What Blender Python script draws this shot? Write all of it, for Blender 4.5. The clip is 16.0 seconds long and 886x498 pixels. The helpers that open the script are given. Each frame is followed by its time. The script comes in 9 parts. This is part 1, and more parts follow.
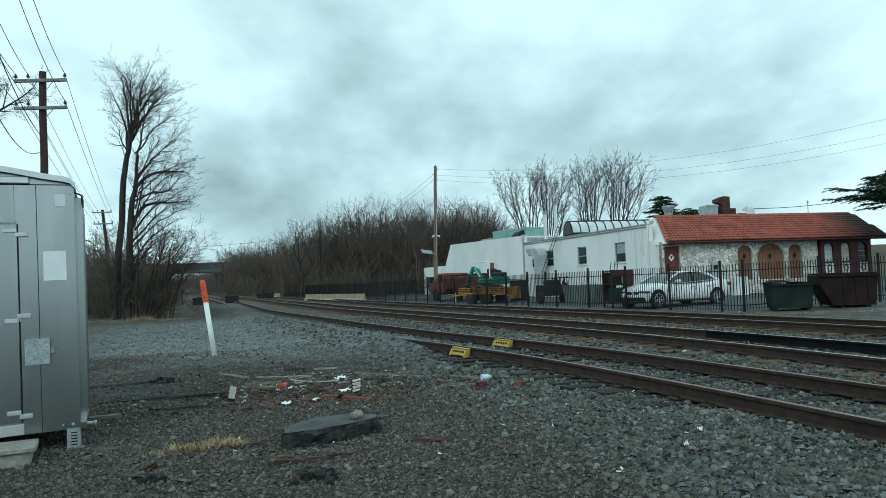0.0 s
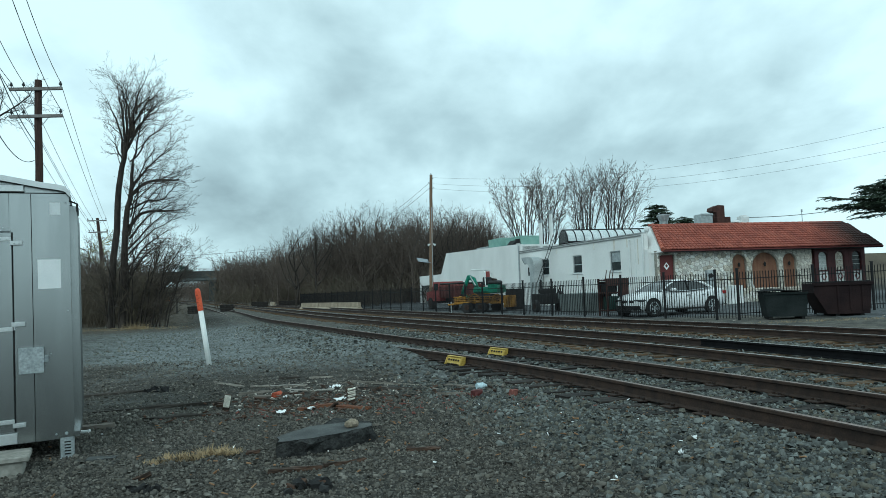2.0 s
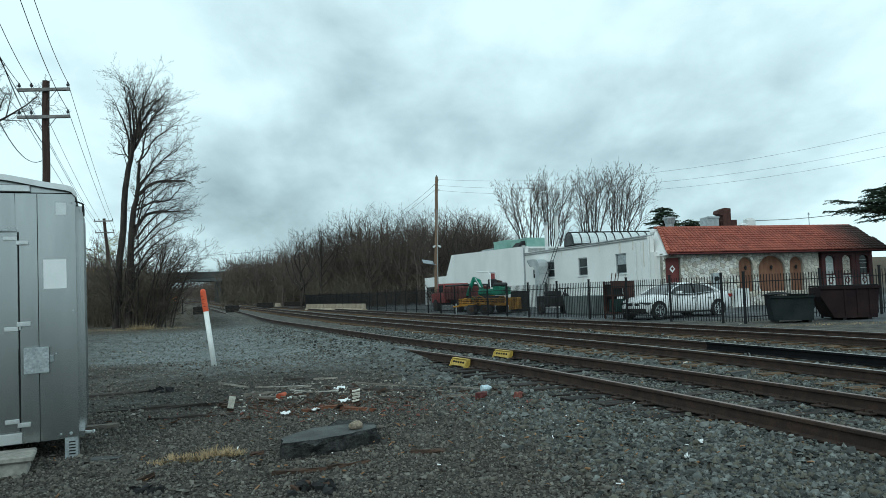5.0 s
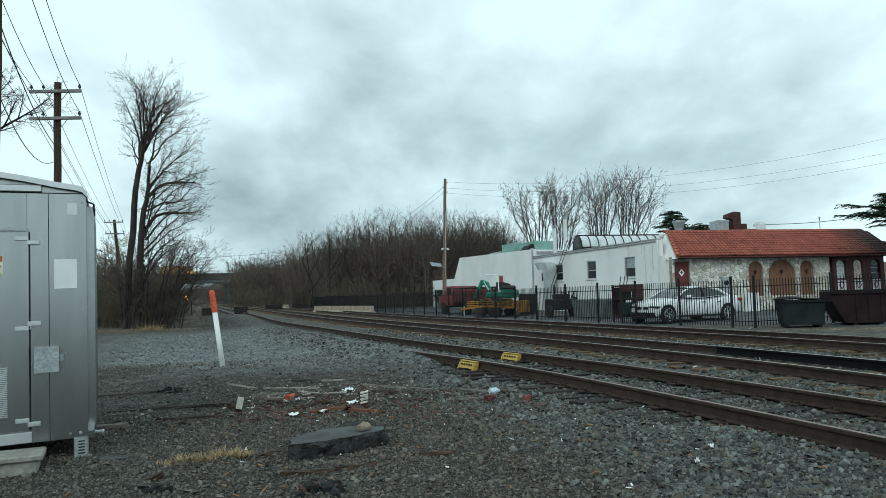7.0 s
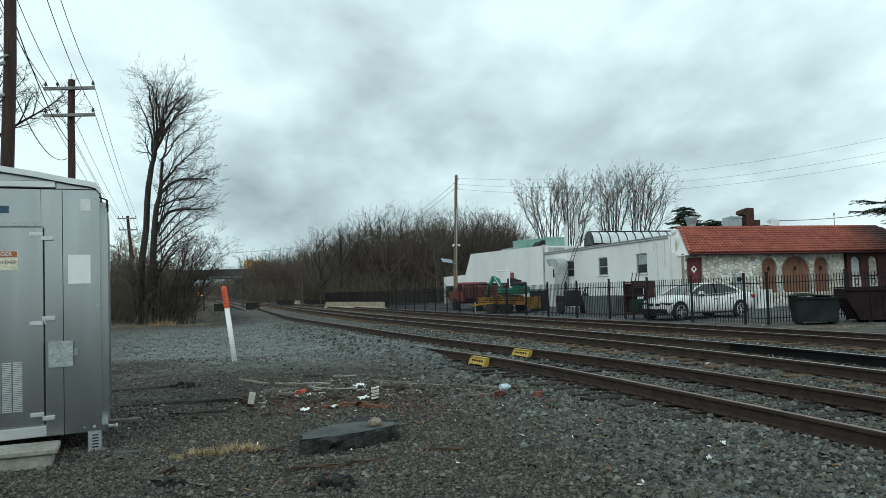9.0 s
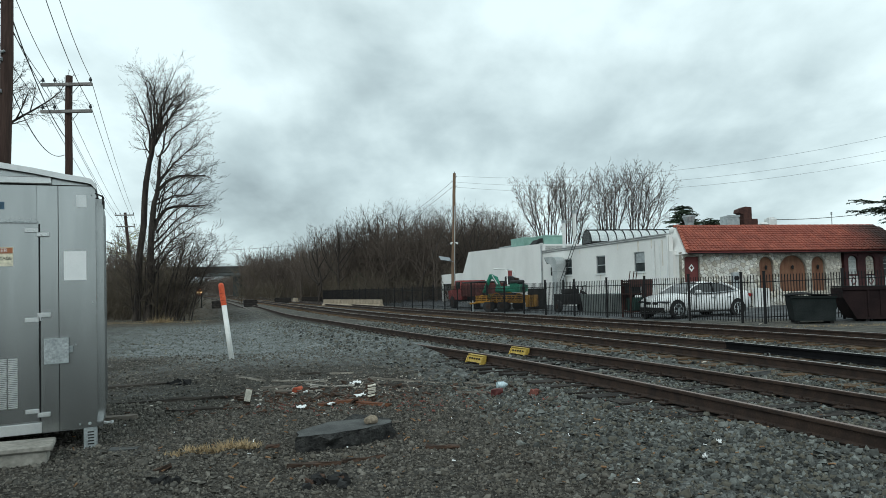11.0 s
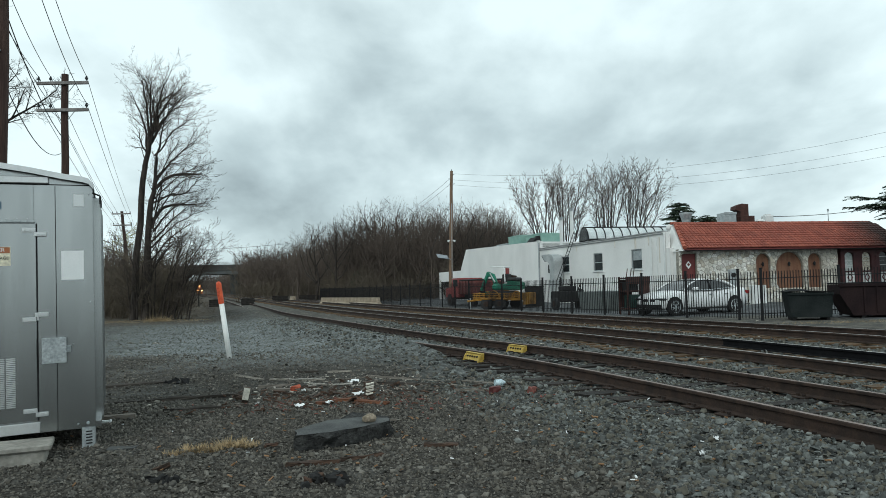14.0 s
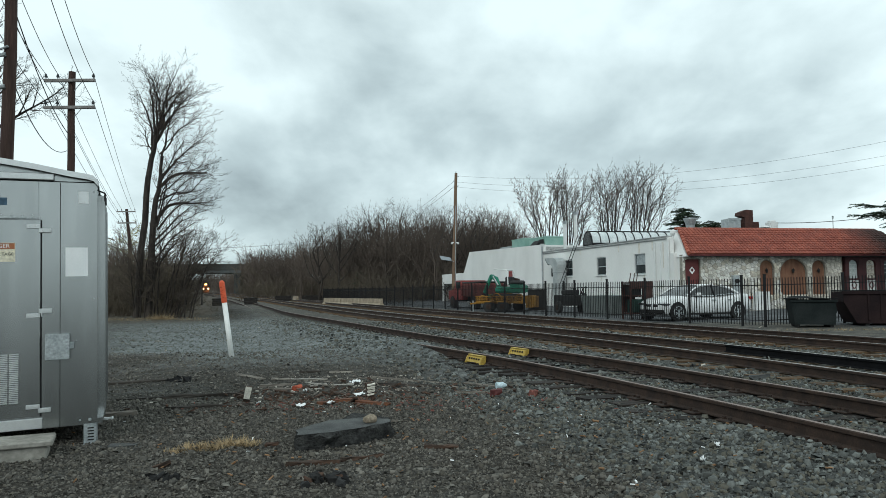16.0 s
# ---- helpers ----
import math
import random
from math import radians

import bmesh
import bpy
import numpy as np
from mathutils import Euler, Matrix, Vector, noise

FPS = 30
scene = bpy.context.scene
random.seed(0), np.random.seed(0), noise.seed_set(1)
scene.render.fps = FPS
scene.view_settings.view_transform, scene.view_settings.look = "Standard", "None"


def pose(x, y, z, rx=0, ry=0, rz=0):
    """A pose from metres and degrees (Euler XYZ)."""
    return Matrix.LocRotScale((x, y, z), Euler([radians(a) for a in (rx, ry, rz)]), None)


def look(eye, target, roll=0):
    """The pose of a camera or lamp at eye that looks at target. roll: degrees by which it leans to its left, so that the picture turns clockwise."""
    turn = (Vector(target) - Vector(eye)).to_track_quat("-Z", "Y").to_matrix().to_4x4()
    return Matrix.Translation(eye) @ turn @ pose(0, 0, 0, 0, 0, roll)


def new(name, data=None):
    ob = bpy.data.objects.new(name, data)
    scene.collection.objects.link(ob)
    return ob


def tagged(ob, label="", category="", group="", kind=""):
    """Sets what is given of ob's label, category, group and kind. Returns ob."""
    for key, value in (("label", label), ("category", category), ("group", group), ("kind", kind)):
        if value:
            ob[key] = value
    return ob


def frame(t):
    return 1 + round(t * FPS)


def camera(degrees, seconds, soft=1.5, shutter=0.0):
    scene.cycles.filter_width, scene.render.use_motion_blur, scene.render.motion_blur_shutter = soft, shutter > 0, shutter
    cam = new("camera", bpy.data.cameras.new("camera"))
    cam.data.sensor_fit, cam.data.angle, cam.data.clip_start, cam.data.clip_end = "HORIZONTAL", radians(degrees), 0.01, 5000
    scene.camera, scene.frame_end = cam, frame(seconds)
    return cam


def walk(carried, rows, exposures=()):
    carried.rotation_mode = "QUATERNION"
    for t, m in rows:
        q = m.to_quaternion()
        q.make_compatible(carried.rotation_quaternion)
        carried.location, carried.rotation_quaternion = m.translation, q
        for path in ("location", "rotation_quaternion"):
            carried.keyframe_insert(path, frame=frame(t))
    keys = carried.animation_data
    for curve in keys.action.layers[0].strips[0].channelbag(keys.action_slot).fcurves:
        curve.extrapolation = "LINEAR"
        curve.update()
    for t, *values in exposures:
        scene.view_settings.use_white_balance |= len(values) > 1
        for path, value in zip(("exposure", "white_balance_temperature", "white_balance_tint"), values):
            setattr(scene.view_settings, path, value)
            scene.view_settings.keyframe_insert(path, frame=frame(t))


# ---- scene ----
cam = camera(65.0, 16.0, 0.7)
PATH = [
    (0, (0.006, -0.023, 1.461), (0.062, 1.974, 1.56), -1.9),
    (0.5, (0.01, -0.028, 1.461), (0.068, 1.968, 1.573), -2.0),
    (1, (0.016, -0.033, 1.46), (0.085, 1.963, 1.572), -1.9),
    (1.5, (0.012, -0.032, 1.459), (0.082, 1.963, 1.574), -1.8),
    (2, (0.012, -0.04, 1.46), (0.081, 1.955, 1.583), -1.9),
    (2.5, (0.013, -0.039, 1.459), (0.077, 1.956, 1.58), -1.6),
    (3, (0.014, -0.027, 1.458), (0.08, 1.969, 1.566), -1.5),
    (3.5, (0.011, -0.033, 1.46), (0.087, 1.962, 1.579), -1.7),
    (4, (0.013, -0.025, 1.46), (0.078, 1.97, 1.583), -1.9),
    (6.5, (0.007, -0.016, 1.455), (0.045, 1.979, 1.592), -1.2),
    (7, (0.002, -0.005, 1.452), (0.033, 1.99, 1.589), -1.3),
    (7.5, (0.007, -0.006, 1.452), (0.029, 1.989, 1.586), -1.5),
    (8, (0.005, -0.007, 1.451), (0.02, 1.989, 1.583), -1.4),
    (8.5, (0.003, -0.001, 1.45), (0.01, 1.995, 1.578), -1.5),
    (9, (0.005, -0.001, 1.448), (0.004, 1.995, 1.575), -1.2),
    (11.5, (0.017, 0.01, 1.447), (0.022, 2.007, 1.566), -1.0),
    (12, (0.016, 0.01, 1.449), (0.025, 2.007, 1.567), -1.1),
    (12.5, (0.016, 0.0, 1.45), (0.027, 1.997, 1.568), -1.1),
    (13, (0.018, 0.002, 1.452), (0.029, 1.999, 1.567), -1.1),
    (13.5, (0.016, 0.005, 1.45), (0.028, 2.001, 1.565), -1.3),
    (14, (0.014, -0.001, 1.453), (0.026, 1.996, 1.567), -1.2),
    (14.5, (0.015, -0.001, 1.451), (0.025, 1.995, 1.567), -1.1),
    (15, (0.017, -0.006, 1.452), (0.025, 1.99, 1.568), -1.1),
    (15.5, (0.02, -0.003, 1.45), (0.025, 1.994, 1.569), -1.0),
    (16, (0.018, -0.007, 1.451), (0.02, 1.989, 1.571), -0.4),
]
EXPOSURES = ((0, 0.0, 5680, -5), (4, 0.0, 5800, -2), (7, 0.0, 6030, 2), (9, 0.0, 6200, 4), (12, 0.0, 6350, 8), (16, 0.0, 6350, 8))
CLOUDS = (((-0.10, 0.95, 0.25), 0.30, 0.09), ((0.38, 0.92, 0.155), 0.30, 0.19), ((-0.25, 0.96, 0.06), 0.25, 0.15), ((0.12, 0.98, 0.17), 0.24, 0.09), ((-0.40, 0.80, 0.42), 0.5, -0.12), ((0.05, 0.84, 0.50), 0.4, -0.08))
TRAIN_ROWS = ((0, 604.0), (4, 532.0), (8, 460.0), (12, 388.0), (16, 316.0))
WHITE_X, YELLOW_X = -130.6, -184.3
TRAIN_LIGHT = 14.0
walk(cam, [(t, look(e, g, r)) for t, e, g, r in PATH], EXPOSURES)

# ---- sky and light ----
world = bpy.data.worlds.new("overcast_sky")
scene.world = world
world.use_nodes = True
wt = world.node_tree
wt.nodes.clear()
SUN_EL, SUN_ROT = radians(36), radians(200)
sky = wt.nodes.new("ShaderNodeTexSky")
sky.sky_type, sky.sun_disc, sky.sun_elevation, sky.sun_rotation = "NISHITA", False, SUN_EL, SUN_ROT
tc = wt.nodes.new("ShaderNodeTexCoord")
sep = wt.nodes.new("ShaderNodeSeparateXYZ")
wt.links.new(tc.outputs["Generated"], sep.inputs[0])


def wmath(op, a, b=None, clamp=False):
    n = wt.nodes.new("ShaderNodeMath")
    n.operation, n.use_clamp = op, clamp
    for i, v in enumerate((a, b)):
        if v is None:
            continue
        if isinstance(v, (int, float)):
            n.inputs[i].default_value = v
        else:
            wt.links.new(v, n.inputs[i])
    return n.outputs[0]


# cloud sheet: the direction is met with a flat layer overhead
zc = wmath("ADD", wmath("MAXIMUM", sep.outputs[2], 0.0), 0.34)
comb = wt.nodes.new("ShaderNodeCombineXYZ")
wt.links.new(wmath("DIVIDE", sep.outputs[0], zc), comb.inputs[0])
wt.links.new(wmath("DIVIDE", sep.outputs[1], zc), comb.inputs[1])


def wnoise(scale, detail, off, rough=0.5, warp=0.0):
    mp = wt.nodes.new("ShaderNodeMapping")
    mp.inputs["Location"].default_value = off
    mp.inputs["Scale"].default_value = (1.0, 0.75, 1.0)
    wt.links.new(comb.outputs[0], mp.inputs[0])
    n = wt.nodes.new("ShaderNodeTexNoise")
    n.inputs["Scale"].default_value, n.inputs["Detail"].default_value = scale, detail
    n.inputs["Roughness"].default_value, n.inputs["Distortion"].default_value = rough, warp
    wt.links.new(mp.outputs[0], n.inputs["Vector"])
    return n.outputs["Fac"]


def wpatch(d, width, amount):
    """A soft cloud mass round a direction."""
    d = Vector(d).normalized()
    n = wt.nodes.new("ShaderNodeVectorMath")
    n.operation = "DISTANCE"
    n.inputs[1].default_value = d
    wt.links.new(tc.outputs["Generated"], n.inputs[0])
    r = wt.nodes.new("ShaderNodeMapRange")
    r.interpolation_type = "SMOOTHERSTEP"
    r.inputs[1].default_value, r.inputs[2].default_value = 0.0, width
    r.inputs[3].default_value, r.inputs[4].default_value = amount, 0.0
    wt.links.new(n.outputs["Value"], r.inputs[0])
    return r.outputs[0]


big = wnoise(1.2, 4, (3.1, 1.7, 0.4), 0.5, 0.2)
fine = wnoise(3.2, 6, (0.3, 5.2, 1.4), 0.52, 0.15)
mass = wmath("ADD", wmath("MULTIPLY", big, 0.56), wmath("MULTIPLY", fine, 0.45))
for d, w, a in CLOUDS:
    mass = wmath("ADD", mass, wpatch(d, w, a))
ramp = wt.nodes.new("ShaderNodeValToRGB")
ramp.color_ramp.elements[0].position, ramp.color_ramp.elements[0].color = 0.46, (0.92, 1.07, 1.08, 1)
ramp.color_ramp.elements[1].position, ramp.color_ramp.elements[1].color = 0.80, (0.25, 0.31, 0.33, 1)
mid = ramp.color_ramp.elements.new(0.62)
mid.color = (0.56, 0.675, 0.695, 1)
wt.links.new(mass, ramp.inputs[0])
mix = wt.nodes.new("ShaderNodeMix")
mix.data_type = "RGBA"
mix.inputs[0].default_value = 0.06
dim = wt.nodes.new("ShaderNodeVectorMath")
dim.operation = "SCALE"
dim.inputs[3].default_value = 0.1
wt.links.new(sky.outputs[0], dim.inputs[0])
wt.links.new(ramp.outputs[0], mix.inputs[6])
wt.links.new(dim.outputs[0], mix.inputs[7])
bg = wt.nodes.new("ShaderNodeBackground")
bg.inputs[1].default_value = 1.0
wt.links.new(mix.outputs[2], bg.inputs[0])
out = wt.nodes.new("ShaderNodeOutputWorld")
wt.links.new(bg.outputs[0], out.inputs[0])

sun = new("sun", bpy.data.lights.new("sun", "SUN"))
sun.data.energy, sun.data.angle, sun.data.color = 0.75, radians(25), (1.0, 0.97, 0.93)
sun.matrix_world = look((0, 0, 60), Vector((0, 0, 60)) - Vector((math.sin(SUN_ROT) * math.cos(SUN_EL), math.cos(SUN_ROT) * math.cos(SUN_EL), math.sin(SUN_EL))) * 50)


# ---- materials ----
def mat(name, c1, c2, scale=3.0, rough=0.85, metal=0.0, bump=0.3, bscale=40.0, dist=0.02, vary=0.0, emit=None, spec=0.4, fine=0.25, stretch=(1, 1, 1), coord="Object"):
    """Two-scale procedural surface: patches between c1 and c2, fine grain over both, relief."""
    m = bpy.data.materials.new(name)
    m.use_nodes = True
    nt = m.node_tree
    b = nt.nodes["Principled BSDF"]
    t = nt.nodes.new("ShaderNodeTexCoord")
    mp = nt.nodes.new("ShaderNodeMapping")
    mp.inputs["Scale"].default_value = stretch
    nt.links.new(t.outputs[coord], mp.inputs[0])
    n1 = nt.nodes.new("ShaderNodeTexNoise")
    n1.inputs["Scale"].default_value, n1.inputs["Detail"].default_value = scale, 5
    n2 = nt.nodes.new("ShaderNodeTexNoise")
    n2.inputs["Scale"].default_value, n2.inputs["Detail"].default_value = bscale, 4
    for n in (n1, n2):
        nt.links.new(mp.outputs[0], n.inputs["Vector"])
    r = nt.nodes.new("ShaderNodeValToRGB")
    r.color_ramp.elements[0].position, r.color_ramp.elements[0].color = 0.36, (*c1, 1)
    r.color_ramp.elements[1].position, r.color_ramp.elements[1].color = 0.64, (*c2, 1)
    nt.links.new(n1.outputs["Fac"], r.inputs[0])
    hs = nt.nodes.new("ShaderNodeHueSaturation")
    nt.links.new(r.outputs[0], hs.inputs["Color"])
    mr = nt.nodes.new("ShaderNodeMapRange")
    mr.inputs[1].default_value, mr.inputs[2].default_value = 0.3, 0.7
    mr.inputs[3].default_value, mr.inputs[4].default_value = 1 - fine, 1 + fine
    nt.links.new(n2.outputs["Fac"], mr.inputs[0])
    value = mr.outputs[0]
    if vary:
        oi = nt.nodes.new("ShaderNodeObjectInfo")
        vr = nt.nodes.new("ShaderNodeMapRange")
        vr.inputs[3].default_value, vr.inputs[4].default_value = 1 - vary, 1 + vary
        nt.links.new(oi.outputs["Random"], vr.inputs[0])
        mu = nt.nodes.new("ShaderNodeMath")
        mu.operation = "MULTIPLY"
        nt.links.new(value, mu.inputs[0])
        nt.links.new(vr.outputs[0], mu.inputs[1])
        value = mu.outputs[0]
    nt.links.new(value, hs.inputs["Value"])
    nt.links.new(hs.outputs[0], b.inputs["Base Color"])
    b.inputs["Roughness"].default_value, b.inputs["Metallic"].default_value = rough, metal
    b.inputs["Specular IOR Level"].default_value = spec
    if bump:
        bp = nt.nodes.new("ShaderNodeBump")
        bp.inputs["Strength"].default_value, bp.inputs["Distance"].default_value = bump, dist
        nt.links.new(n2.outputs["Fac"], bp.inputs["Height"])
        nt.links.new(bp.outputs[0], b.inputs["Normal"])
    if emit:
        b.inputs["Emission Color"].default_value = (*emit[0], 1)
        b.inputs["Emission Strength"].default_value = emit[1]
    return m


def island_vary(m, lo, hi):
    """Lets each loose piece of a joined mesh differ in brightness."""
    nt = m.node_tree
    hs = next(n for n in nt.nodes if n.type == "HUE_SAT")
    old = hs.inputs["Value"].links[0].from_socket
    g = nt.nodes.new("ShaderNodeNewGeometry")
    mr = nt.nodes.new("ShaderNodeMapRange")
    mr.inputs[3].default_value, mr.inputs[4].default_value = lo, hi
    nt.links.new(g.outputs["Random Per Island"], mr.inputs[0])
    mu = nt.nodes.new("ShaderNodeMath")
    mu.operation = "MULTIPLY"
    nt.links.new(old, mu.inputs[0])
    nt.links.new(mr.outputs[0], mu.inputs[1])
    nt.links.new(mu.outputs[0], hs.inputs["Value"])
    return m


def island_palette(m, colours):
    """Gives each loose stone of a joined mesh one of several natural colours."""
    nt = m.node_tree
    hs = next(n for n in nt.nodes if n.type == "HUE_SAT")
    g = nt.nodes.new("ShaderNodeNewGeometry")
    r = nt.nodes.new("ShaderNodeValToRGB")
    r.color_ramp.interpolation = "CONSTANT"
    while len(r.color_ramp.elements) < len(colours):
        r.color_ramp.elements.new(0.5)
    for k, c in enumerate(colours):
        r.color_ramp.elements[k].position = k / len(colours)
        r.color_ramp.elements[k].color = (*c, 1)
    nt.links.new(g.outputs["Random Per Island"], r.inputs[0])
    nt.links.new(r.outputs[0], hs.inputs["Color"])
    return m


RUST = mat("rusty_rail", (0.022, 0.014, 0.011), (0.046, 0.027, 0.019), 6, 0.85, 0.1, 0.3, 60, 0.004)
RAILTOP = mat("worn_rail_head", (0.30, 0.27, 0.25), (0.40, 0.38, 0.36), 4, 0.38, 0.8, 0.1, 80, 0.001)
RUSTTOP = mat("dull_rail_head", (0.17, 0.12, 0.10), (0.24, 0.18, 0.16), 4, 0.55, 0.6, 0.1, 80, 0.001)
BLACKRAIL = mat("black_rail", (0.005, 0.005, 0.006), (0.009, 0.009, 0.010), 6, 0.8, 0.0, 0.2, 60, 0.002, spec=0.1)
TIE = mat("old_tie_wood", (0.011, 0.009, 0.008), (0.040, 0.031, 0.026), 5, 0.95, 0, 0.7, 26, 0.02, 0.35, stretch=(0.25, 3, 3))
TIERUST = mat("rust_stained_tie", (0.05, 0.033, 0.02), (0.14, 0.085, 0.045), 5, 0.95, 0, 0.7, 26, 0.02, 0.3, stretch=(0.25, 3, 3))
def greys(*values, warm=(1.0, 1.02, 0.95)):
    """Stone colours near grey, every third a little browner."""
    return [(v * (1.1 if k % 3 == 2 else warm[0]), v * warm[1], v * (0.82 if k % 3 == 2 else warm[2])) for k, v in enumerate(values)]


STONE = island_palette(mat("ballast_stone", (0.106, 0.100, 0.093), (0.106, 0.100, 0.093), 1.1, 0.9, 0, 0.4, 30, 0.004), greys(0.028, 0.075, 0.085, 0.05, 0.115, 0.08, 0.135, 0.06, 0.095, 0.175, warm=(0.98, 1.03, 0.96)))
FINESTONE = island_palette(mat("fine_gravel_stone", (0.106, 0.100, 0.093), (0.106, 0.100, 0.093), 1.1, 0.9, 0, 0.4, 30, 0.004), greys(0.085, 0.11, 0.095, 0.125, 0.10, 0.14, 0.115, 0.16, warm=(0.97, 1.03, 0.95)))
SOILSTONE = island_palette(mat("dark_gravel_stone", (0.128, 0.118, 0.108), (0.128, 0.118, 0.108), 0.9, 0.92, 0, 0.4, 30, 0.004), greys(0.038, 0.082, 0.066, 0.112, 0.058, 0.09, 0.125, 0.074, 0.105, 0.155, 0.08, warm=(1.08, 1.0, 0.86)))
ALU = mat("mill_aluminium", (0.35, 0.36, 0.36), (0.42, 0.43, 0.43), 1.3, 0.24, 1.0, 0.05, 120, 0.001, fine=0.04, stretch=(3, 3, 0.5))
ALUTRIM = mat("aluminium_trim", (0.55, 0.56, 0.56), (0.66, 0.67, 0.67), 3, 0.38, 0.8, 0.05, 90, 0.001, fine=0.05)
GALV = mat("galvanised_steel", (0.33, 0.36, 0.37), (0.45, 0.48, 0.49), 7, 0.5, 0.6, 0.1, 50, 0.002)
PAPER = mat("white_paper", (0.76, 0.78, 0.78), (0.82, 0.83, 0.83), 5, 0.9, 0, 0.05, 60, 0.001, fine=0.02)
DARK = mat("dark_gap", (0.012, 0.012, 0.012), (0.02, 0.02, 0.02), 4, 0.9, 0, 0, 30)
WHITE = mat("white_painted_block", (0.70, 0.70, 0.68), (0.79, 0.79, 0.77), 0.5, 0.8, 0, 0.15, 14, 0.01, fine=0.04, stretch=(1, 1, 0.6))
WHITETRIM = mat("white_trim_paint", (0.62, 0.64, 0.63), (0.75, 0.76, 0.75), 2, 0.7, 0, 0.1, 30, 0.004, fine=0.06)
GREYROOF = mat("grey_roofing", (0.22, 0.23, 0.23), (0.34, 0.35, 0.35), 1.5, 0.8, 0, 0.2, 20, 0.01)
MAROON = mat("maroon_paint", (0.10, 0.02, 0.02), (0.15, 0.033, 0.03), 2, 0.6, 0, 0.15, 40, 0.003)
BROWNARCH = mat("brown_panel_wood", (0.15, 0.068, 0.042), (0.22, 0.11, 0.065), 1.6, 0.75, 0, 0.3, 25, 0.004, stretch=(4, 4, 0.5))
TERRA = mat("terracotta_tile", (0.27, 0.068, 0.042), (0.36, 0.10, 0.06), 1.4, 0.75, 0, 0.2, 30, 0.004)
island_vary(TERRA, 0.88, 1.12)
POLEWOOD = mat("creosoted_pole_wood", (0.035, 0.019, 0.015), (0.065, 0.038, 0.030), 3, 0.9, 0, 0.5, 18, 0.01, stretch=(6, 6, 0.35))
NEWPOLE = mat("brown_pole_wood", (0.15, 0.095, 0.06), (0.21, 0.14, 0.095), 3, 0.9, 0, 0.5, 18, 0.01, stretch=(6, 6, 0.35))
ARMWOOD = mat("weathered_crossarm", (0.16, 0.15, 0.145), (0.25, 0.24, 0.23), 4, 0.9, 0, 0.3, 25, 0.005)
WIRE = mat("wire", (0.03, 0.03, 0.032), (0.05, 0.05, 0.052), 3, 0.6, 0.2, 0, 20)
GLASSINS = mat("dark_insulator", (0.03, 0.035, 0.04), (0.05, 0.055, 0.06), 3, 0.25, 0, 0, 20)
BARK = mat("grey_brown_bark", (0.022, 0.018, 0.016), (0.055, 0.045, 0.038), 2.5, 0.95, 0, 0.6, 12, 0.03, stretch=(3, 3, 0.6))
TWIG = mat("bare_twigs", (0.050, 0.040, 0.033), (0.085, 0.068, 0.055), 0.2, 0.95, 0, 0, 10)
WOODS = mat("winter_woods", (0.068, 0.052, 0.043), (0.118, 0.092, 0.075), 0.05, 0.95, 0, 0, 3)
BRUSH = mat("dry_brush", (0.060, 0.048, 0.036), (0.11, 0.090, 0.064), 0.1, 0.95, 0, 0, 3)
STRAW = mat("dry_grass", (0.25, 0.18, 0.10), (0.40, 0.30, 0.17), 1.5, 0.95, 0, 0, 10)
EVERGREEN = mat("evergreen_needles", (0.018, 0.032, 0.018), (0.04, 0.062, 0.034), 1.0, 0.85, 0, 0, 10)
WILLOW = mat("yellow_green_twigs", (0.20, 0.20, 0.06), (0.28, 0.27, 0.09), 0.3, 0.95, 0, 0, 8)
FENCEBLACK = mat("black_fence_steel", (0.012, 0.012, 0.013), (0.02, 0.02, 0.021), 2, 0.75, 0.0, 0.05, 50, 0.001, spec=0.15)
CONCRETE = mat("weathered_concrete", (0.22, 0.21, 0.185), (0.34, 0.325, 0.29), 2.5, 0.92, 0, 0.4, 22, 0.008)
BRIDGECON = mat("stained_bridge_concrete", (0.045, 0.047, 0.045), (0.075, 0.078, 0.075), 0.12, 0.9, 0, 0.2, 3, 0.05)
RUBBER = mat("black_rubber", (0.016, 0.016, 0.017), (0.028, 0.028, 0.028), 3, 0.8, 0, 0.3, 30, 0.005)
YELLOW = mat("yellow_paint_worn", (0.40, 0.27, 0.05), (0.52, 0.37, 0.09), 8, 0.6, 0, 0.25, 50, 0.003)
ORANGE = mat("orange_marker_paint", (0.55, 0.075, 0.025), (0.68, 0.11, 0.04), 6, 0.55, 0, 0.05, 50, 0.001)
WHITEPLASTIC = mat("white_marker_plastic", (0.70, 0.71, 0.69), (0.80, 0.80, 0.78), 4, 0.5, 0, 0.05, 40, 0.001, fine=0.06)


# ---- building helpers ----
def mesh_of(name, bm):
    me = bpy.data.meshes.new(name)
    bm.to_mesh(me)
    bm.free()
    return me


def part(name, bm, material, parent=None, label="", smooth=False):
    """Links a bmesh (or a ready mesh) as one object under a thing or a part."""
    me = mesh_of(name, bm) if isinstance(bm, bmesh.types.BMesh) else bm
    if material is not None and not me.materials:
        me.materials.append(material)
    if smooth:
        me.polygons.foreach_set("use_smooth", [True] * len(me.polygons))
    ob = new(name, me)
    ob.parent = parent
    return tagged(ob, label)


def thing(name, m, label, category, group="", kind=""):
    ob = new(name)
    ob.empty_display_size = 0.2
    ob.matrix_basis = m
    return tagged(ob, label, category, group, kind)


